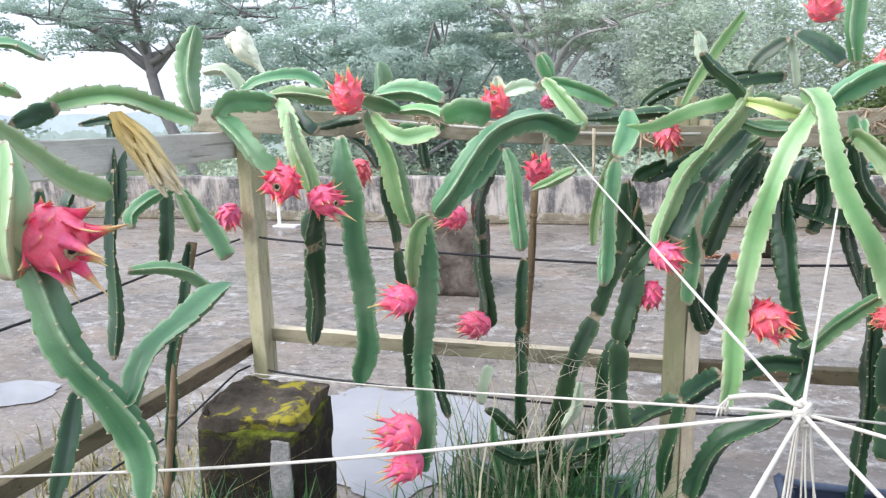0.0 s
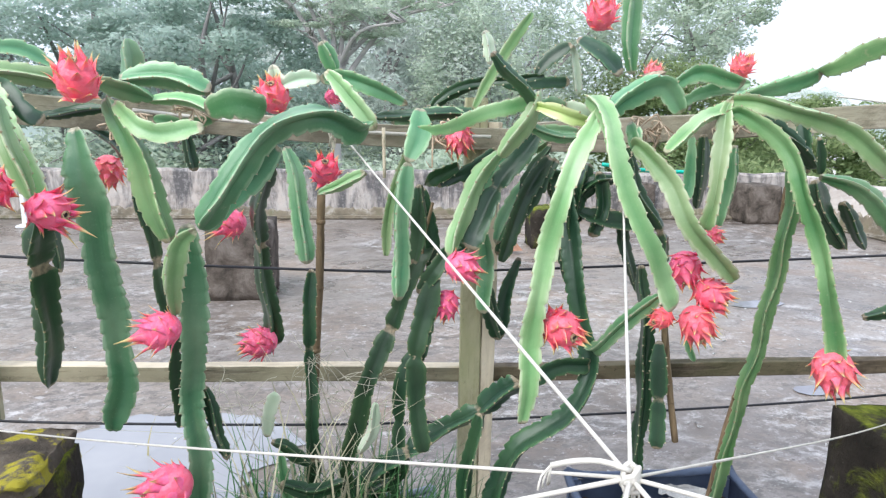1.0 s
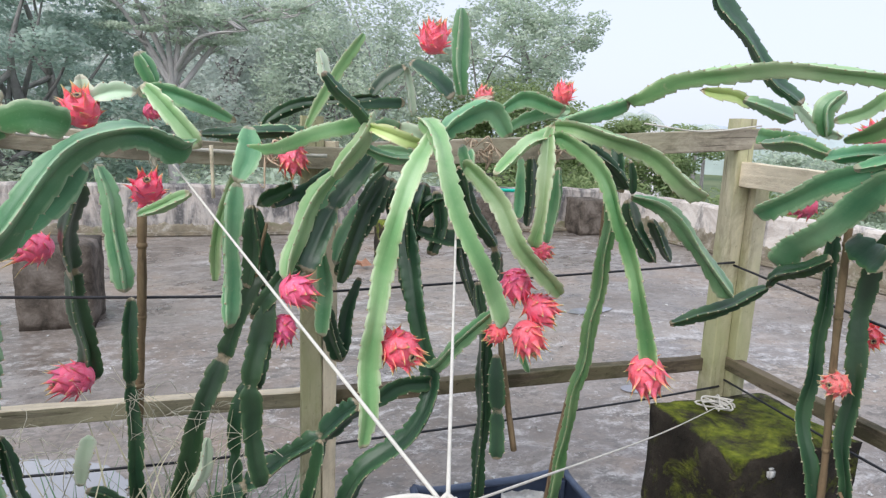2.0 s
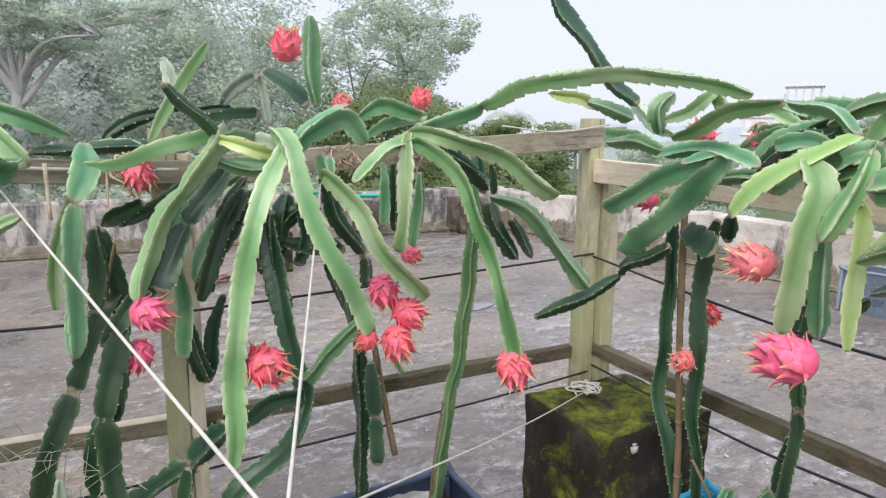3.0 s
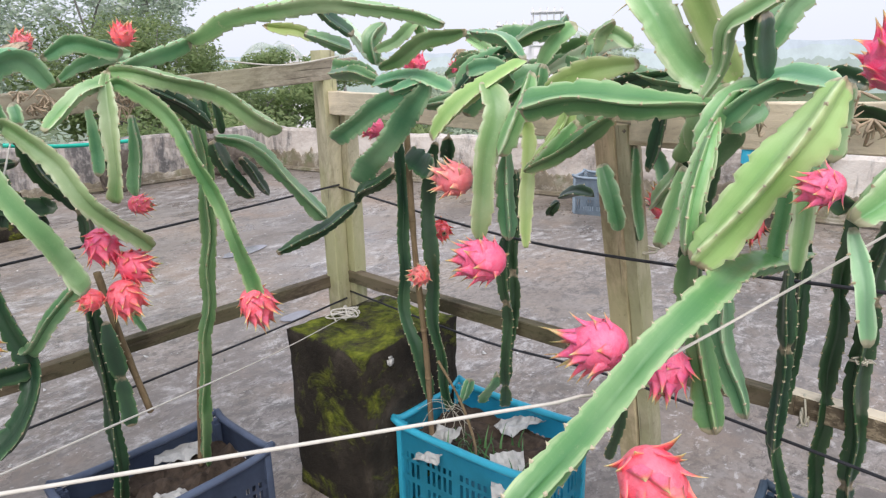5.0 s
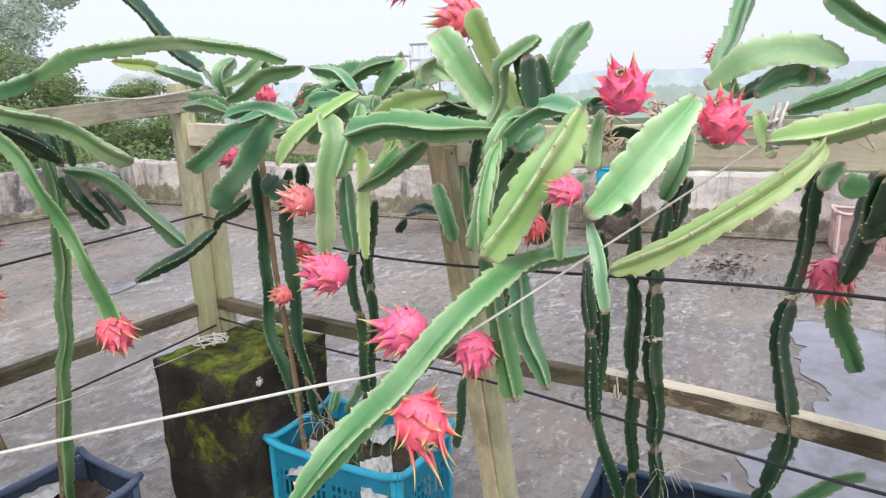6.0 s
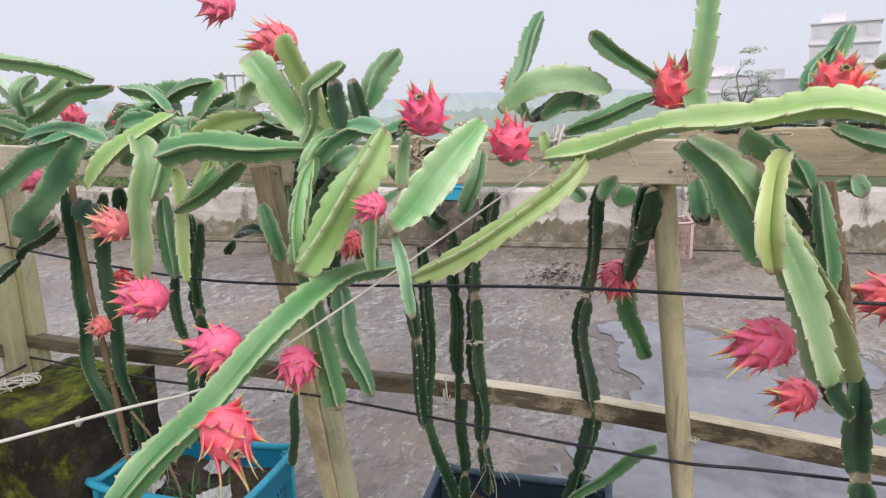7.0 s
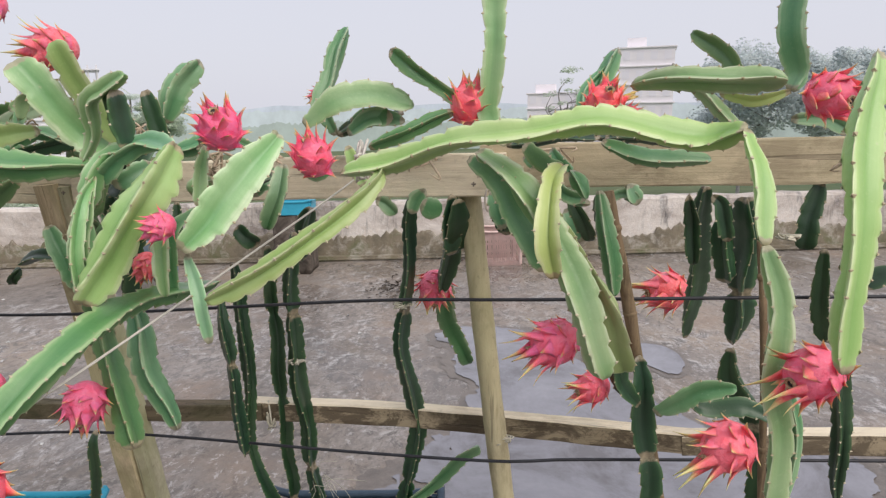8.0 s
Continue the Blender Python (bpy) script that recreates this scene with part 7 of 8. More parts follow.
def crate(label, material, x, y, turn, length, width, height, filled=True, z=0.0):
    """A slotted plastic crate with a thick rolled rim, ribs and corner posts."""
    ob = thing("crate", label, "crate", (x, y, z), turn, "plastic crates")
    t = 0.008
    part("base", slab("base", (length - 0.02, width - 0.02, 0.012), material, 0.003, (0, 0, 0.008)), ob)
    for along, span, far in ((0, length, width / 2), (0, length, -width / 2), (1, width, length / 2), (1, width, -length / 2)):
        me = lattice("side", span - 0.03, height - 0.012, t, material) if height > 0.2 else slab("side", (span - 0.03, t, height - 0.012), material, 0.002, (0, 0, height / 2))
        side = part("side", me, ob)
        side.matrix_basis = pose(0, far, 0, 0, 0, 0) if not along else pose(far, 0, 0, 0, 0, 90)
    for sx in (-1, 1):
        for sy in (-1, 1):
            part("corner", slab("corner", (0.04, 0.04, height), material, 0.012, (sx * (length / 2 - 0.016), sy * (width / 2 - 0.016), height / 2)), ob)
    rim = [(sx * (length / 2 + 0.004), sy * (width / 2 + 0.004)) for sx, sy in ((-1, -1), (1, -1), (1, 1), (-1, 1))]
    bits = []
    for (ax, ay), (bx, by) in zip(rim, rim[1:] + rim[:1]):
        pts = [(ax + (bx - ax) * f, ay + (by - ay) * f, height - 0.006 + 0.022 * (abs(2 * f - 1) ** 6)) for f in (0, 0.04, 0.12, 0.3, 0.5, 0.7, 0.88, 0.96, 1)]
        bits.append(tube("r", pts, 0.012, material, 8, 0.02))
    part("rim", join("rim", bits), ob)
    if filled:
        rnd = np.random.RandomState(int(x * 100) % 97)
        bm = bmesh.new()
        bmesh.ops.create_grid(bm, x_segments=26, y_segments=18, size=0.5)
        for v in bm.verts:
            v.co = Vector((v.co.x * (length - 0.03), v.co.y * (width - 0.03), height - 0.07 + 0.03 * noise.noise(v.co * 7 + Vector((x * 9, y * 5, 0))) + 0.012 * noise.noise(v.co * 30)))
        me = bpy.data.meshes.new("soil")
        bm.to_mesh(me)
        bm.free()
        me.materials.append(SOIL)
        soil = tagged(new("soil", me), "dark crumbly potting soil filling the crate", "soil", kind="stuff")
        soil.matrix_world = pose(x, y, z, 0, 0, turn)
        for i in range(3):
            px, py = rnd.uniform(-0.36, 0.36) * length, rnd.choice([-0.4, 0.38]) * width
            bm = bmesh.new()
            bmesh.ops.create_grid(bm, x_segments=14, y_segments=10, size=0.5)
            for v in bm.verts:
                v.co = Vector((v.co.x * 0.15, v.co.y * 0.10, 0.014 * noise.noise(v.co * 5 + Vector((i * 7, x * 3, 1))) + 0.006 * noise.noise(v.co * 13 + Vector((i, y, 1)))))
            bmesh.ops.solidify(bm, geom=bm.faces[:], thickness=0.002)
            me = bpy.data.meshes.new("sack_scrap")
            bm.to_mesh(me)
            bm.free()
            me.materials.append(SACK)
            ob2 = tagged(new("sack_scrap", me), "crumpled scrap of white woven sack on the soil", "sack scrap", "sack scraps")
            ob2.matrix_world = Matrix.Translation((x, y, z)) @ pose(0, 0, 0, 0, 0, turn) @ pose(px, py, height - 0.045, rnd.uniform(-25, 25), rnd.uniform(-20, 20), rnd.uniform(0, 180))
    return ob


crate("bright blue slotted plastic crate filled with soil", BLUE, 2.515, 1.345, 86, 0.50, 0.33, 0.33)
crate("dark slate plastic crate filled with soil", SLATE, 1.83, 2.02, -7, 0.50, 0.31, 0.32)
crate("navy slotted plastic crate filled with soil", NAVY, 2.45, 0.34, 87, 0.50, 0.36, 0.32)
crate("grey slotted plastic crate filled with grassy soil", GREYPL, 0.93, 2.15, -7, 0.5, 0.34, 0.26)
crate("pale green plastic crate filled with soil", GREENPL, 0.12, 1.72, 80, 0.46, 0.34, 0.30)
crate("navy slotted plastic crate filled with soil", NAVY, 2.06, -0.33, 85, 0.5, 0.34, 0.28)
crate("blue-grey slotted plastic crate beside the parapet", BLUEGREY, 6.85, 2.65, 95, 0.48, 0.34, 0.36, False)
crate("faded pink plastic crate beside the parapet", PINKPL, 7.06, -0.67, 92, 0.40, 0.32, 0.34, False)
crate("small blue plastic crate on a column stump", BLUE, 6.95, 1.27, 90, 0.36, 0.3, 0.13, False, 0.548)


panel = thing("white_panel", "dirty white board leaning askew on the roof", "board", (-2.12, 8.78, 0), -8)
part("board", slab("board", (0.05, 0.02, 0.40), WHITE, 0.004, (-0.13, 0, 0.19)), panel)
part("foot", slab("foot", (0.34, 0.18, 0.03), WHITE, 0.01, (0.02, -0.09, 0.015)), panel)

# ---- grass and litter ----
def tuft(label, material, x, y, z, spread, n, tall, seed):
    rnd = np.random.RandomState(seed)
    verts, faces = [], []
    for i in range(n):
        bx, by = rnd.normal(0, spread[0]), rnd.normal(0, spread[1])
        a, lean, h, w = rnd.uniform(0, 6.3), rnd.uniform(0.1, 0.9), tall * rnd.uniform(0.4, 1.1), 0.0045
        c, s = math.cos(a), math.sin(a)
        q = len(verts)
        for k, t in enumerate((0, 0.35, 0.7, 1)):
            px, py, pz = bx + c * lean * h * t * t, by + s * lean * h * t * t, h * (t - 0.35 * lean * t * t)
            ww = w * (1 - t * 0.92)
            verts += [(px - s * ww, py + c * ww, pz), (px + s * ww, py - c * ww, pz)]
        for k in range(3):
            faces.append((q + 2 * k, q + 2 * k + 1, q + 2 * k + 3, q + 2 * k + 2))
    ob = tagged(new("grass", mesh_of("grass", verts, faces, material)), label, "grass", kind="stuff")
    ob.location = (x, y, z)


tuft("tuft of long green grass growing in the crate", GRASS, 0.88, 2.10, 0.19, (0.15, 0.07), 480, 0.38, 1)
tuft("pale dry grass stalks tangled among the stems", HAY, 0.86, 2.10, 0.30, (0.10, 0.05), 55, 0.52, 11)
tuft("tuft of long green grass growing beside the fence", GRASS, 1.10, 2.08, 0.0, (0.06, 0.06), 160, 0.5, 2)
tuft("long green grass beside the broken stump", GRASS, -0.02, 1.9, 0.0, (0.13, 0.09), 420, 0.45, 3)
tuft("dry yellow grass on the roof", STRAW, -0.75, 2.5, 0.0, (0.35, 0.3), 420, 0.2, 4)
tuft("dry yellow grass beside the broken stump", STRAW, -0.1, 2.0, 0.0, (0.05, 0.12), 120, 0.6, 5)
tuft("tuft of green grass growing in the pale green crate", GRASS, 0.12, 1.74, 0.22, (0.13, 0.09), 420, 0.26, 9)
tuft("small green weeds in the crate", GRASS, 2.36, 0.42, 0.26, (0.03, 0.04), 60, 0.09, 6)
tuft("small green weeds in the crate", GRASS, 2.45, 1.30, 0.27, (0.05, 0.10), 50, 0.08, 7)
tuft("green grass beside the crate", GRASS, 1.72, -0.45, 0.0, (0.08, 0.10), 90, 0.45, 8)


def clutter(name, label, category, material, x, y, z, spread, n, size, seed):
    """A scatter of small broken pieces, one object."""
    rnd = np.random.RandomState(seed)
    verts, faces = [], []
    for i in range(n):
        c = np.array((rnd.normal(0, spread[0]), rnd.normal(0, spread[1]), 0.3 * size * rnd.rand()))
        p = rnd.uniform(-1, 1, (6, 3)) * size * rnd.uniform(0.4, 1.2) * np.array((1, 1, 0.45)) + c
        q = len(verts)
        verts += [tuple(v) for v in p]
        faces += [(q, q + 1, q + 2), (q, q + 2, q + 3), (q, q + 3, q + 4), (q + 5, q + 1, q + 2), (q + 5, q + 2, q + 3), (q + 5, q + 3, q + 4)]
    ob = tagged(new(name, mesh_of(name, verts, faces, material, False)), label, category, kind="stuff")
    ob.location = (x, y, z)


clutter("gravel", "spill of dark gravel on the roof", "gravel", CONCRETE, 6.15, 0.3, 0.01, (0.22, 0.12), 160, 0.022, 21)
clutter("plaster_flakes", "pale plaster flakes scattered on the roof", "flakes", SACK, 4.2, 3.6, 0.003, (1.6, 1.8), 240, 0.014, 22)
clutter("plaster_flakes", "pale plaster flakes scattered on the roof", "flakes", SACK, 1.5, 4.3, 0.003, (1.6, 0.9), 200, 0.013, 23)
clutter("rubble", "brick rubble beside a low stump", "rubble", BRICK, 2.75, 6.6, 0.03, (0.12, 0.08), 12, 0.10, 24)


def husk(x, y, z, size, seed):
    """A dried flower: a bundle of shrivelled brown petals hanging from a joint."""
    rnd = np.random.RandomState(seed)
    ob = thing("dried_flower", "shrivelled brown dried flower on a stem joint", "dried flower", (x, y, z), group="dried flowers")
    for i in range(10):
        d = rnd.uniform(-1, 1, 3)
        d[2] = -abs(d[2]) * 1.4
        bend = rnd.uniform(-0.6, 0.6, 3) * size
        part("petal", tube("petal", [(0, 0, 0), tuple(d * size * 0.4 + bend * 0.6), tuple(d * size * 0.7 + bend), tuple(d * size * 0.8 + bend * 0.2)], 0.002, DRY, 5, 0.006, (0.0012, 0.0026, 0.0022, 0.0006)), ob)


for i, (x, y, z) in enumerate(((1.86, 2.02, 1.385), (1.90, 2.0, 1.36), (1.72, 2.05, 1.365), (1.84, 1.97, 1.34), (1.18, 2.05, 1.36), (1.14, 2.05, 1.345), (1.5, 2.02, 1.37), (0.62, 2.08, 1.38), (2.12, 0.12, 1.37), (2.08, -0.14, 1.36), (2.25, 0.7, 1.36), (2.38, 1.5, 1.36), (1.65, -0.42, 1.37), (2.02, 0.4, 1.37))):
    husk(x, y, z, 0.035 + 0.012 * (i % 3), 40 + i)


for i, (x, y, z) in enumerate(((2.05, 0.474, 1.367), (2.04, 0.453, 1.33), (2.05, 0.495, 1.335), (2.03, 0.599, 1.335), (2.33, 1.436, 1.18), (1.655, 2.05, 1.38), (1.70, 2.03, 1.37), (1.68, 2.06, 1.35), (1.87, 2.0, 1.40), (2.30, 0.95, 1.42), (2.27, 0.7, 1.41), (2.38, 1.35, 1.45), (2.2, 0.42, 1.38), (0.5, 2.12, 1.37), (0.45, 2.1, 1.35))):
    husk(x, y, z, 0.028, 80 + i)


def wilted(label, material, top, low, n, wide, seed):
    """A wilted flower: a narrow neck from which long limp petals hang side by side and fray at their ends."""
    rnd = np.random.RandomState(seed)
    ob = thing("wilted_flower", label, "flower", top)
    d = Vector(low) - Vector(top)
    side = Vector((1, -0.15, 0.1)).normalized()
    for i in range(n):
        f = 2 * (i + 0.5) / n - 1
        w = side * f * wide + Vector(rnd.uniform(-0.25, 0.25, 3)) * wide
        long = rnd.uniform(0.82, 1.12)
        spine = [w * 0.35, d * 0.3 * long + w * 0.8, d * 0.65 * long + w, d * long + w * rnd.uniform(0.9, 1.5)]
        line, way, s = smooth_line(np.array(spine), 0.008)
        m = len(line)
        g = rnd.uniform(-0.6, 0.6)
        across = np.array((math.cos(g), math.sin(g), 0.0))
        verts, faces = [], []
        for k in range(m):
            t = k / (m - 1)
            half = 0.0105 * (0.6 + 0.6 * math.sin(t * 2.6)) * (1 - 0.6 * t ** 5)
            curl = 0.006 * math.sin(t * 8 + i * 1.7)
            p = line[k]
            verts += [tuple(p - across * half + np.array((0, -curl, 0))), tuple(p + np.array((0, -0.002, 0))), tuple(p + across * half + np.array((0, curl, 0))), tuple(p + np.array((0, 0.0015, 0)))]
        for k in range(m - 1):
            for q in range(4):
                faces.append((4 * k + q, 4 * k + (q + 1) % 4, 4 * k + 4 + (q + 1) % 4, 4 * k + 4 + q))
        part("petal", mesh_of("petal", verts, faces, material), ob)


wilted("wilted yellow flower hanging limp from a stem", PETAL, (0.115, 1.53, 1.40), (0.170, 1.59, 1.255), 26, 0.026, 61)
def bloom(top, low, wide, n, seed):
    """A fading flower: broad limp petals round a plump throat that narrows to its neck."""
    rnd = np.random.RandomState(seed)
    ob = thing("fading_flower", "fading cream-white flower drooping over the top rail", "flower", low)
    d = np.array(top) - np.array(low)
    side = np.cross(d, (0.1, 1, 0.1))
    side /= np.linalg.norm(side)
    deep = np.cross(side, d) / np.linalg.norm(d)
    for i in range(n):
        a = i * 2.4 + rnd.uniform(-0.3, 0.3)
        out = math.cos(a) * side + math.sin(a) * deep
        across = -math.sin(a) * side + math.cos(a) * deep
        long, flare = rnd.uniform(0.85, 1.1), rnd.uniform(0.7, 1.25)
        verts, faces = [], []
        for k in range(10):
            t = k / 9
            bulge = wide * (0.18 + 0.82 * math.sin(min(t * 1.15, 1) * math.pi * 0.62)) * flare + 0.006 * math.sin(t * 9 + i)
            half = wide * 0.55 * (0.25 + math.sin(t * 2.75)) * 0.8
            for x in (-1, -0.4, 0.4, 1):
                verts.append(tuple(d * t * long + out * (bulge - 0.25 * wide * x * x) + across * x * half))
                verts.append(tuple(d * t * long + out * (bulge - 0.25 * wide * x * x - 0.0015) + across * x * half))
        for k in range(9):
            for x in range(3):
                q = k * 8 + x * 2
                faces += [(q, q + 2, q + 10, q + 8), (q + 1, q + 9, q + 11, q + 3)]
            q = k * 8
            faces += [(q, q + 8, q + 9, q + 1), (q + 6, q + 7, q + 15, q + 14)]
        faces += [(72, 74, 75, 73), (74, 76, 77, 75), (76, 78, 79, 77)]
        part("petal", mesh_of("petal", verts, faces, BLOOM), ob)
    part("neck", tube("neck", [tuple(-d * 0.3), (0, 0, 0), tuple(d * 0.2)], 0.008, BLOOM, 8, 0.01, (0.006, 0.009, 0.012)), ob, "narrow greenish neck")


bloom((0.045, 2.25, 1.632), (0.112, 2.25, 1.535), 0.034, 13, 64)
wilted("dry yellowed flower remains on a red fruit", PETAL, (1.89, -0.17, 1.43), (1.88, -0.21, 1.45), 9, 0.012, 63)
wilted("faded pale flower lying on the stems", DRY, (1.62, 1.91, 1.48), (1.58, 1.87, 1.46), 7, 0.015, 62)


def aerial_roots(x, y, z, n, size, seed):
    """Fine pale roots that stray from the old stems."""
    rnd = np.random.RandomState(seed)
    strands = []
    for i in range(n):
        a, d = rnd.uniform(-0.02, 0.02, 3), rnd.uniform(-1, 1, 3) * (1, 0.5, 0.8)
        d = d / np.linalg.norm(d) * size * rnd.uniform(0.4, 1.2)
        strands.append(tube("root", [tuple(a), tuple(a + d * 0.5 + rnd.uniform(-0.2, 0.2, 3) * size), tuple(a + d + (0, 0, -0.3 * size))], 0.0007, TWINE, 4, 0.02))
    ob = tagged(new("aerial_roots", join("aerial_roots", strands)), "pale dry aerial roots straying from a cactus stem", "roots", kind="stuff")
    ob.location = (x, y, z)


for i, (x, y, z) in enumerate(((0.86, 2.15, 0.76), (0.90, 2.16, 0.66), (1.02, 2.1, 0.72), (1.1, 2.05, 0.66), (0.98, 2.15, 0.6), (0.7, 2.1, 0.66), (0.62, 2.1, 0.7), (2.42, 1.42, 0.42), (2.4, 0.38, 0.5))):
    aerial_roots(x, y, z, 16, 0.11, 70 + i)


# ---- trees and distance ----
def leaf_cloud(name, clumps, per, size, material, seed, flat=0.36):
    """Many small leaves in clumps, each clump a flattened tuft."""
    rnd = np.random.RandomState(seed)
    c = np.repeat(np.array([k[:3] for k in clumps]), per, axis=0)
    r = np.repeat(np.array([k[3] for k in clumps]), per)
    n = len(c)
    d = rnd.normal(0, 1, (n, 3))
    d /= np.linalg.norm(d, axis=1)[:, None]
    at = c + d * (r * rnd.uniform(0.1, 1.0, n) ** 0.6)[:, None] * np.array((1, 1, flat))
    u = rnd.normal(0, 1, (n, 3)) * np.array((1, 1, 0.45))
    u /= np.linalg.norm(u, axis=1)[:, None]
    w = np.cross(u, rnd.normal(0, 1, (n, 3)))
    w /= np.linalg.norm(w, axis=1)[:, None]
    s = size * rnd.uniform(0.5, 1.3, n)[:, None]
    v = np.stack([at - u * s, at + w * s * 0.42, at + u * s, at - w * s * 0.42], 1).reshape(-1, 3)
    # Shading normals bent outwards from the clump, so each tuft shades as one mass.
    outward = d * 0.8 + np.array((0, 0, 0.35)) + rnd.normal(0, 0.22, (n, 3))
    outward /= np.linalg.norm(outward, axis=1)[:, None]
    f = np.arange(n * 4).reshape(-1, 4)
    turned = (np.cross(w, u) * outward).sum(1) < 0
    f[turned] = f[turned][:, ::-1]
    me = bpy.data.meshes.new(name)
    me.from_pydata(v.tolist(), [], f.tolist())
    me.materials.append(material)
    me.normals_split_custom_set_from_vertices(np.repeat(outward, 4, axis=0).tolist())
    return me


def tree(label, x, y, middle, rx, rz, clumps, per, size, material, seed, z0=-8.0, clump=0.9, trunk=0.28, flat=0.4):
    """A forked trunk with limbs that reach the clumps of an uneven crown."""
    rnd = np.random.RandomState(seed)
    ob = thing("tree", label, "tree", (x, y, z0), group="trees behind the roof")
    cl = []
    for i in range(clumps):
        d = rnd.normal(0, 1, 3)
        d /= np.linalg.norm(d)
        q = rnd.uniform(0.25, 1.0) ** 0.6
        cl.append((d[0] * rx * q, d[1] * rx * q, middle - z0 + d[2] * rz * q, clump * rnd.uniform(0.6, 1.35)))
    fork = np.array((rnd.uniform(-0.4, 0.4), rnd.uniform(-0.4, 0.4), (middle - z0) - rz * 0.85))
    limbs = [tube("t", [(0, 0, 0), tuple(fork * (0.2, 0.2, 0.5)), tuple(fork)], trunk, BARK, 9, 0.5, (trunk, trunk * 0.8, trunk * 0.6))]
    for i in range(7):
        k = np.array(cl[i * (clumps // 7)][:3])
        mid = fork + (k - fork) * 0.5 + rnd.uniform(-0.8, 0.8, 3) * (1, 1, 0.7)
        limbs.append(tube("t", [tuple(fork), tuple(mid), tuple(k)], 0.1, BARK, 6, 0.25, (trunk * 0.5, trunk * 0.3, trunk * 0.08)))
        for j in range(3):
            k2 = np.array(cl[rnd.randint(clumps)][:3])
            if np.linalg.norm(k2 - mid) < rx * 1.1:
                limbs.append(tube("t", [tuple(mid), tuple((mid + k2) / 2 + rnd.uniform(-0.3, 0.3, 3)), tuple(k2)], 0.05, BARK, 5, 0.25, (trunk * 0.24, trunk * 0.14, trunk * 0.05)))
    part("trunk", join("trunk", limbs), ob)
    part("crown", leaf_cloud("crown", cl, per, size, material, seed + 1, flat), ob)


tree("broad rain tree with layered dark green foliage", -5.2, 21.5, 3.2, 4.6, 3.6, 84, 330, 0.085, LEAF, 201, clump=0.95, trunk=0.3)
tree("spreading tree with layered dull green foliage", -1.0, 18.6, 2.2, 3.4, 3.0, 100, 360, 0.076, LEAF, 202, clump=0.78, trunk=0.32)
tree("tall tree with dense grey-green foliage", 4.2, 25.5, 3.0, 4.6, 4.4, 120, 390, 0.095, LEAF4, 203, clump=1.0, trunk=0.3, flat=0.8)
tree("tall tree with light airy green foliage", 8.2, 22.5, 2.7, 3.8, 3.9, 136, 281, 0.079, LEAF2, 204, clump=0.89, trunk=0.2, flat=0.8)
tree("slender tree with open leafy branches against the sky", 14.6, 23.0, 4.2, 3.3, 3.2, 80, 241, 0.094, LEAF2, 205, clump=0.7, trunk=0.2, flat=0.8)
tree("low bushy tree with yellow-green leaves", 12.2, 19.5, 0.9, 3.2, 2.0, 85, 484, 0.073, LEAF3, 206, clump=0.77, trunk=0.2, flat=0.8)
tree("sparse tree with dark bare boughs and few leaves", -12.5, 13.5, 3.0, 3.4, 2.8, 50, 187, 0.074, LEAF, 208, clump=0.7, trunk=0.14)
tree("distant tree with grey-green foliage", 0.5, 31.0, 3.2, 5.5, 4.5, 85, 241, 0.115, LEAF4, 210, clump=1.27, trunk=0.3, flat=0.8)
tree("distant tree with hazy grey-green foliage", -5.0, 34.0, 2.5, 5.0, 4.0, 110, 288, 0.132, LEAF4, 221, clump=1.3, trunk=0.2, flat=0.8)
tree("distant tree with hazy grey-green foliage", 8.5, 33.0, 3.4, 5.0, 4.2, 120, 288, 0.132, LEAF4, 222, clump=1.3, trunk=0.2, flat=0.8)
tree("low bushy tree with fresh green leaves", 9.6, 12.6, -0.9, 2.6, 1.4, 50, 277, 0.084, LEAF3, 211, clump=0.7, trunk=0.14, flat=0.8)
tree("low bushy tree with fresh green leaves", 14.0, 11.5, -1.6, 2.8, 1.8, 50, 277, 0.092, LEAF3, 212, clump=0.8, trunk=0.14, flat=0.8)
tree("low bushy tree with dull green leaves", 4.2, 14.0, -0.6, 3.2, 1.4, 102, 218, 0.082, LEAF2, 213, clump=0.68, trunk=0.16, flat=0.8)
tree("low bushy tree with dull green leaves", -3.5, 15.0, -0.4, 3.4, 1.4, 76, 184, 0.082, LEAF2, 214, clump=0.68, trunk=0.16, flat=0.8)
tree("bare twiggy treetop with a few small leaves", 38.0, -8.6, 2.4, 1.4, 1.7, 22, 50, 0.076, LEAF2, 215, clump=0.35, trunk=0.12)
tree("round distant treetop in pale green", 60.0, 22.5, 1.2, 2.6, 2.2, 40, 362, 0.117, LEAF2, 216, clump=0.9, trunk=0.25)
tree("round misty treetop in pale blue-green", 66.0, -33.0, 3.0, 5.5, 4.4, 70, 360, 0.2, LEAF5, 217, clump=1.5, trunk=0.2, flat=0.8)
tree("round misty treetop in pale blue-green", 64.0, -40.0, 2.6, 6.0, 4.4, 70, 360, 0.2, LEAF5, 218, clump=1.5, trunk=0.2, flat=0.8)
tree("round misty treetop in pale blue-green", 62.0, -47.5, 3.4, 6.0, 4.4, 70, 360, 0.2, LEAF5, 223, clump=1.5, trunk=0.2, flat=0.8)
tree("broad distant tree behind the parapet", 24.0, 27.0, -0.2, 4.4, 2.4, 60, 444, 0.117, LEAF3, 219, clump=1.1, trunk=0.2)
tree("broad distant tree behind the parapet", 30.0, 20.0, -1.2, 4.4, 2.4, 60, 444, 0.117, LEAF2, 220, clump=1.1, trunk=0.2)


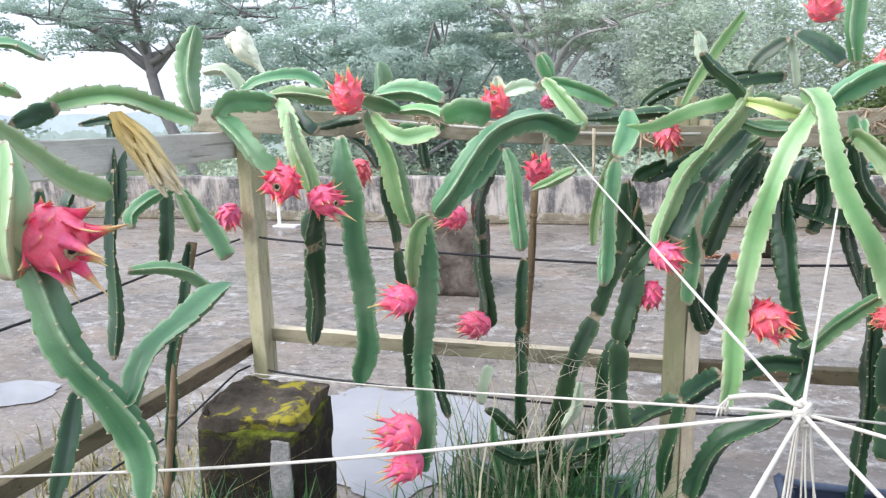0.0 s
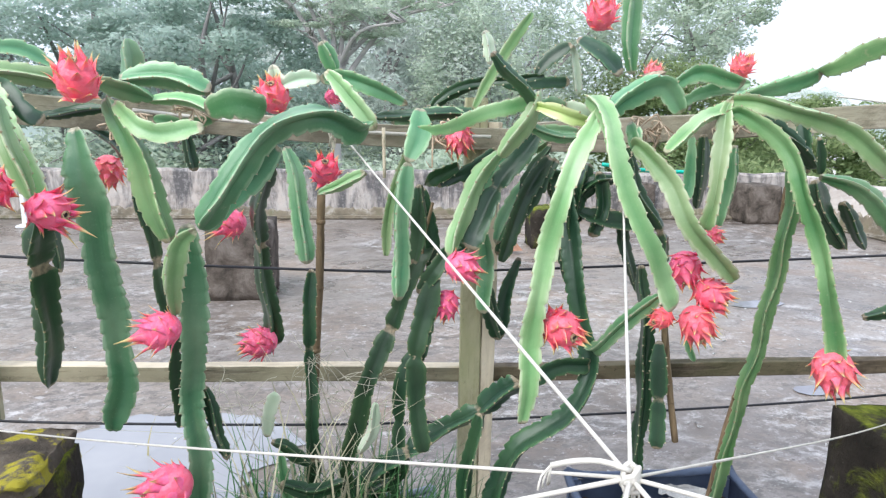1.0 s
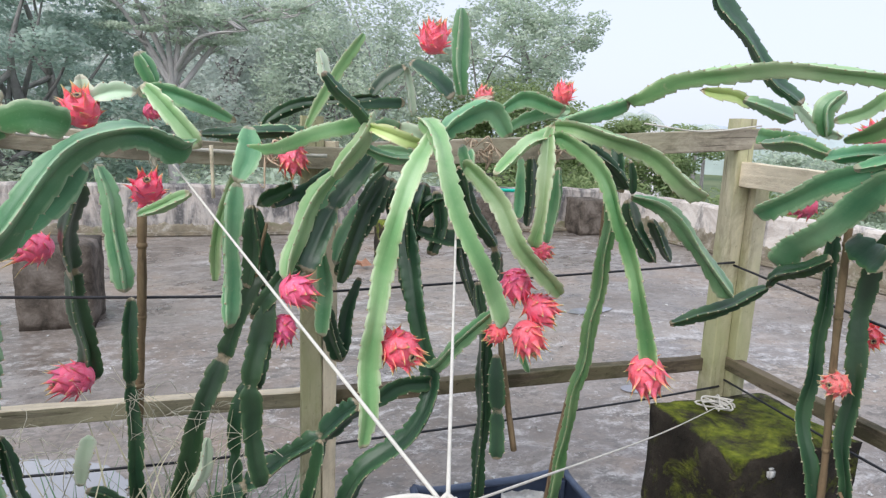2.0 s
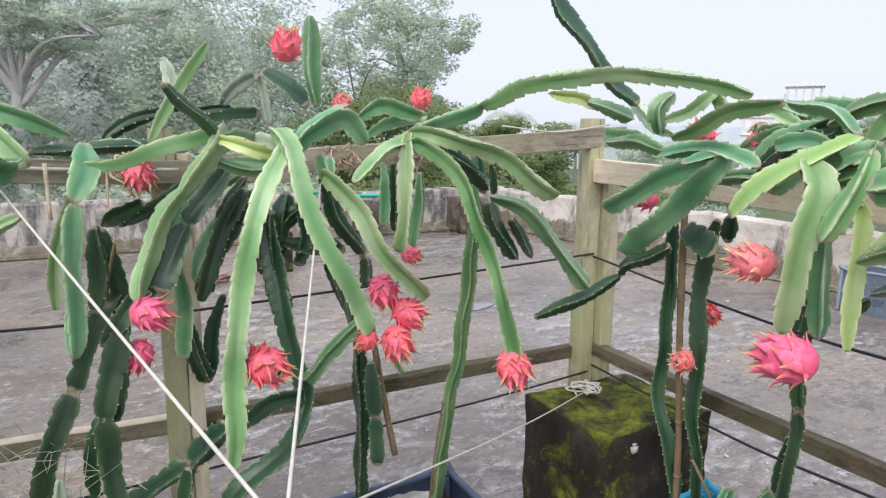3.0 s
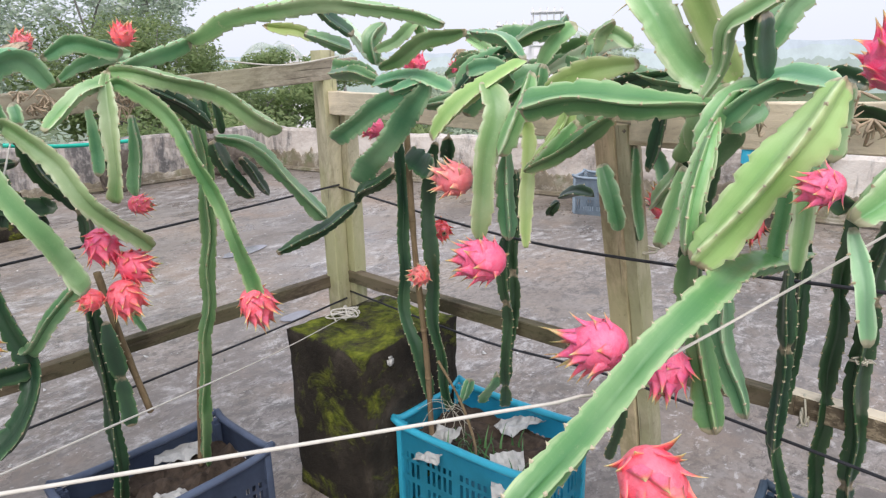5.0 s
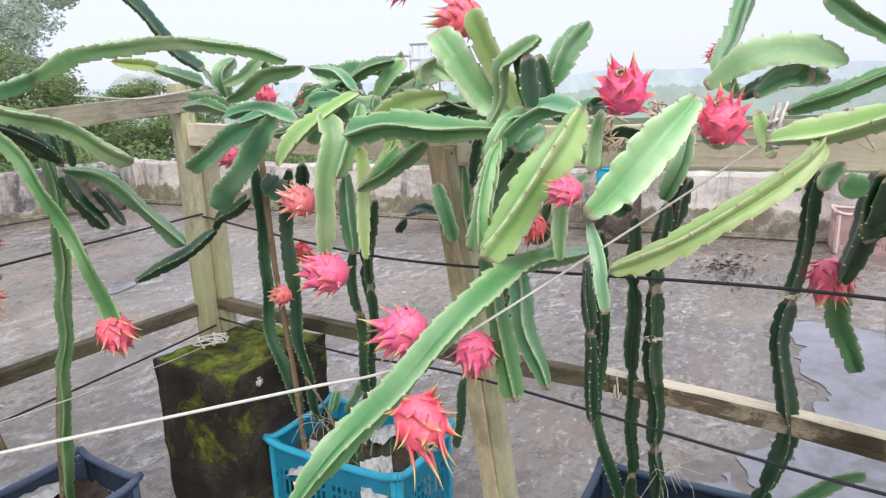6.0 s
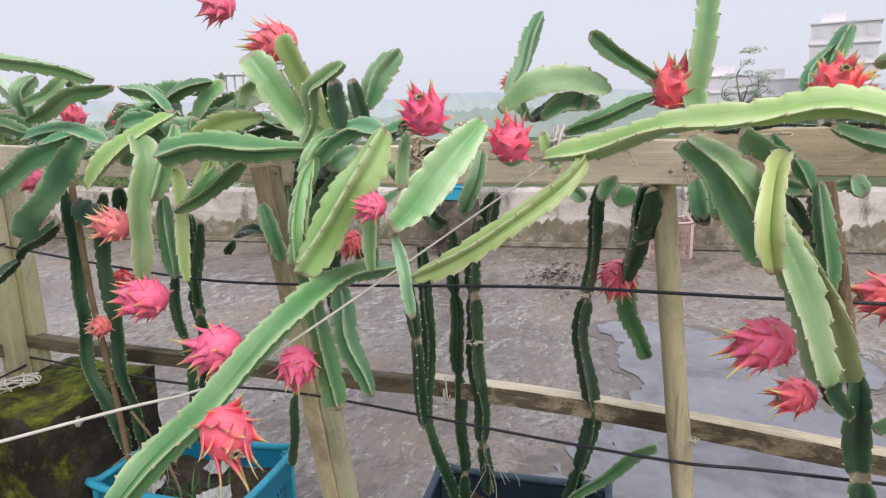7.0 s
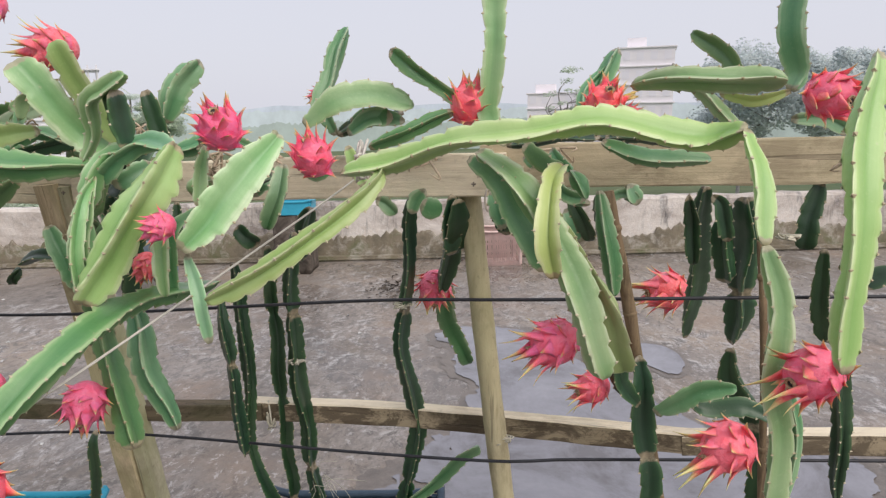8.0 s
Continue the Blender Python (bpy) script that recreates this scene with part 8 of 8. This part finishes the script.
def umbrella_tree(label, x, y, fork, spread, seed, material, bark, steep=1.0, z0=-8.0):
    """A leaning trunk that forks into long flat boughs; thin pads of small leaves lie along the twigs with sky between them."""
    rnd = np.random.RandomState(seed)
    ob = thing("tree", label, "tree", (x, y, z0), group="trees behind the roof")
    top = np.array((fork[0] - x, fork[1] - y, fork[2] - z0))
    limbs = [tube("t", [(0, 0, 0), (0.25, 0, top[2] * 0.6), tuple(top * (0.75, 0.8, 0.88)), tuple(top)], 0.16, bark, 9, 0.3, (0.26, 0.19, 0.14, 0.11))]
    pads = []
    for i in range(11):
        a = i * 2.4 + rnd.uniform(-0.3, 0.3)
        out = np.array((math.cos(a), 0.7 * math.sin(a), 0.0)) * spread * rnd.uniform(0.6, 1.05)
        rise = rnd.uniform(0.15, 1.7) * steep
        start = top - (0, 0, rnd.uniform(0, 0.7))
        mid = start + out * 0.45 + (0, 0, rise * 0.8) + rnd.uniform(-0.2, 0.2, 3)
        end = start + out + (0, 0, rise)
        limbs.append(tube("t", [tuple(start), tuple(mid), tuple(end)], 0.05, bark, 6, 0.2, (0.075, 0.045, 0.012)))
        for j in range(13):
            f = rnd.uniform(0.2, 1.0)
            at = start + (end - start) * f + (0, 0, rise * 0.35 * math.sin(math.pi * f))
            tip = at + np.array((rnd.uniform(-0.9, 0.9), rnd.uniform(-0.9, 0.9), rnd.uniform(0.0, 0.5)))
            limbs.append(tube("t", [tuple(at), tuple((at + tip) / 2 + rnd.uniform(-0.1, 0.1, 3)), tuple(tip)], 0.02, bark, 4, 0.2, (0.024, 0.014, 0.005)))
            if rnd.rand() < 0.8:
                pads.append((*tip, rnd.uniform(0.25, 0.6)))
    part("trunk", join("trunk", limbs), ob)
    part("crown", leaf_cloud("crown", pads, 210, 0.05, material, seed + 1, 0.25), ob)


umbrella_tree("spreading tree with a dark leaning trunk and open flat boughs", -6.4, 15.0, (-7.35, 15.0, 3.1), 3.6, 231, LEAF, BARK)
umbrella_tree("slender tree with pale forking boughs and airy leaves", 1.55, 17.2, (1.87, 17.2, 2.5), 3.0, 233, LEAF2, PALE_BARK, 2.0)


def palm(label, x, y, top, size, seed, z0=-8.0):
    """A palm: a slim ringed trunk under arched fronds with many leaflets."""
    rnd = np.random.RandomState(seed)
    ob = thing("palm_tree", label, "palm", (x, y, z0), group="distant palms")
    h = top - z0
    part("trunk", tube("trunk", [(0, 0, 0), (0.2, 0.1, h * 0.5), (0, 0, h)], 0.14, BARK, 8, 0.5, (0.2, 0.14, 0.11)), ob)
    for i in range(15):
        a, up = i * 2.4, rnd.uniform(-0.1, 0.75)
        c, s = math.cos(a), math.sin(a)
        verts, faces = [], []
        for k in range(14):
            t = k / 13
            r, z = size * t * (1 - 0.12 * t), h + size * (up * t - 0.85 * t * t)
            for d in (-1, 1):
                q = len(verts)
                w = size * 0.22 * (1 - 0.6 * t)
                verts += [(c * r, s * r, z), (c * (r + 0.06 * size), s * (r + 0.06 * size), z - 0.01), (c * (r + 0.1 * size) - s * d * w, s * (r + 0.1 * size) + c * d * w, z - w * 0.7)]
                faces.append((q, q + 1, q + 2))
        part("frond", mesh_of("frond", verts, faces, LEAF4, False), ob)


palm("distant coconut palm with drooping fronds", 28.6, 31.5, 2.6, 2.4, 301)
palm("distant coconut palm with drooping fronds", 32.5, 30.5, 2.1, 2.2, 302)
palm("distant coconut palm with drooping fronds", 36.0, 33.0, 1.4, 2.4, 303)
palm("distant coconut palm beside an apartment block", 84.0, 38.5, 5.2, 4.0, 304)
palm("distant coconut palm beside an apartment block", 87.0, 36.0, 4.6, 4.0, 305)

def house(label, x, y, turn, wide, deep, floors, top, material, z0=-8.0, open_top=False):
    """A block of flats: storeys with slab edges, rows of windows with sills, a roof edge and a stair head."""
    ob = thing("apartment_building", label, "building", (x, y, z0), turn, "distant buildings")
    h = top - z0
    step = h / floors
    part("wall", slab("wall", (wide, deep, h - (step if open_top else 0)), material, 0.02, (0, 0, (h - (step if open_top else 0)) / 2)), ob)
    for k in range(1, floors + 1):
        part("slab_edge", slab("slab_edge", (wide + 0.5, deep + 0.5, 0.22), material, 0.02, (0, 0, k * step)), ob)
    if open_top:
        for i in range(5):
            for sy in (-1, 1):
                part("column", slab("column", (0.3, 0.3, step + 0.9), material, 0.02, ((i / 4 - 0.5) * (wide - 0.4), sy * (deep / 2 - 0.3), h - step / 2 + 0.4)), ob)
    else:
        part("stair_head", slab("stair_head", (wide * 0.35, deep * 0.5, 1.6), material, 0.02, (wide * 0.2, 0, h + 0.8)), ob)
    n = max(3, int(wide / 2.0))
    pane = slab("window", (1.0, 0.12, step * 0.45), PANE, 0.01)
    for k in range(floors - (1 if open_top else 0)):
        for i in range(n):
            for sy in (-1, 1):
                w = part("window", pane, ob)
                w.location = ((i + 0.5) / n * wide - wide / 2, sy * deep / 2, k * step + step * 0.55)


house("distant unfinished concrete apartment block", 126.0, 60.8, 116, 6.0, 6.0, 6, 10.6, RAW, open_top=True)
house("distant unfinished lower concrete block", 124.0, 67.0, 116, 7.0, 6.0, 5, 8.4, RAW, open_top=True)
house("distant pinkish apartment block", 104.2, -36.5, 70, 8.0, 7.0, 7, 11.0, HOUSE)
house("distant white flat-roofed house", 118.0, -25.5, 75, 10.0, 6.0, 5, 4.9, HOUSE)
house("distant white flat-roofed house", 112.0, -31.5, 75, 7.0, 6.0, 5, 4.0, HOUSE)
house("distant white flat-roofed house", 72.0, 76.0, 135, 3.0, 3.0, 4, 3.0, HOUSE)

# Misty hills and belts of far woods all round, so far off that they do not shift; haze is painted into their tint and
# glow.
def far_ring(label, category, radius, low, mean, swing, ragged, tint, glow, seed):
    n = 2400
    verts = []
    for i in range(n):
        a = 2 * math.pi * i / n
        c, s = math.cos(a), math.sin(a)
        top = mean + swing * noise.noise((c * 5, s * 5, seed)) + swing * 0.5 * noise.noise((c * 17, s * 17, seed + 3)) + ragged * (noise.noise((c * 60, s * 60, seed)) + 0.6 * noise.noise((c * 170, s * 170, seed)) + 0.4 * noise.noise((c * 420, s * 420, seed)))
        verts += [(radius * c, radius * s, low), (radius * c, radius * s, top)]
    faces = [(2 * i, 2 * ((i + 1) % n), 2 * ((i + 1) % n) + 1, 2 * i + 1) for i in range(n)]
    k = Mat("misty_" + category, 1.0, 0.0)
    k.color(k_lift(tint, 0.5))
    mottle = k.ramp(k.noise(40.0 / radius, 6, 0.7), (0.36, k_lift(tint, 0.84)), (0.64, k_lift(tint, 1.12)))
    # The glow stands in for haze between the roof and the horizon.
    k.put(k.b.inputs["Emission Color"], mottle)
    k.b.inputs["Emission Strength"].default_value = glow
    tagged(new("backdrop", mesh_of("backdrop", verts, faces, k.m, False)), label, category, kind="structure")


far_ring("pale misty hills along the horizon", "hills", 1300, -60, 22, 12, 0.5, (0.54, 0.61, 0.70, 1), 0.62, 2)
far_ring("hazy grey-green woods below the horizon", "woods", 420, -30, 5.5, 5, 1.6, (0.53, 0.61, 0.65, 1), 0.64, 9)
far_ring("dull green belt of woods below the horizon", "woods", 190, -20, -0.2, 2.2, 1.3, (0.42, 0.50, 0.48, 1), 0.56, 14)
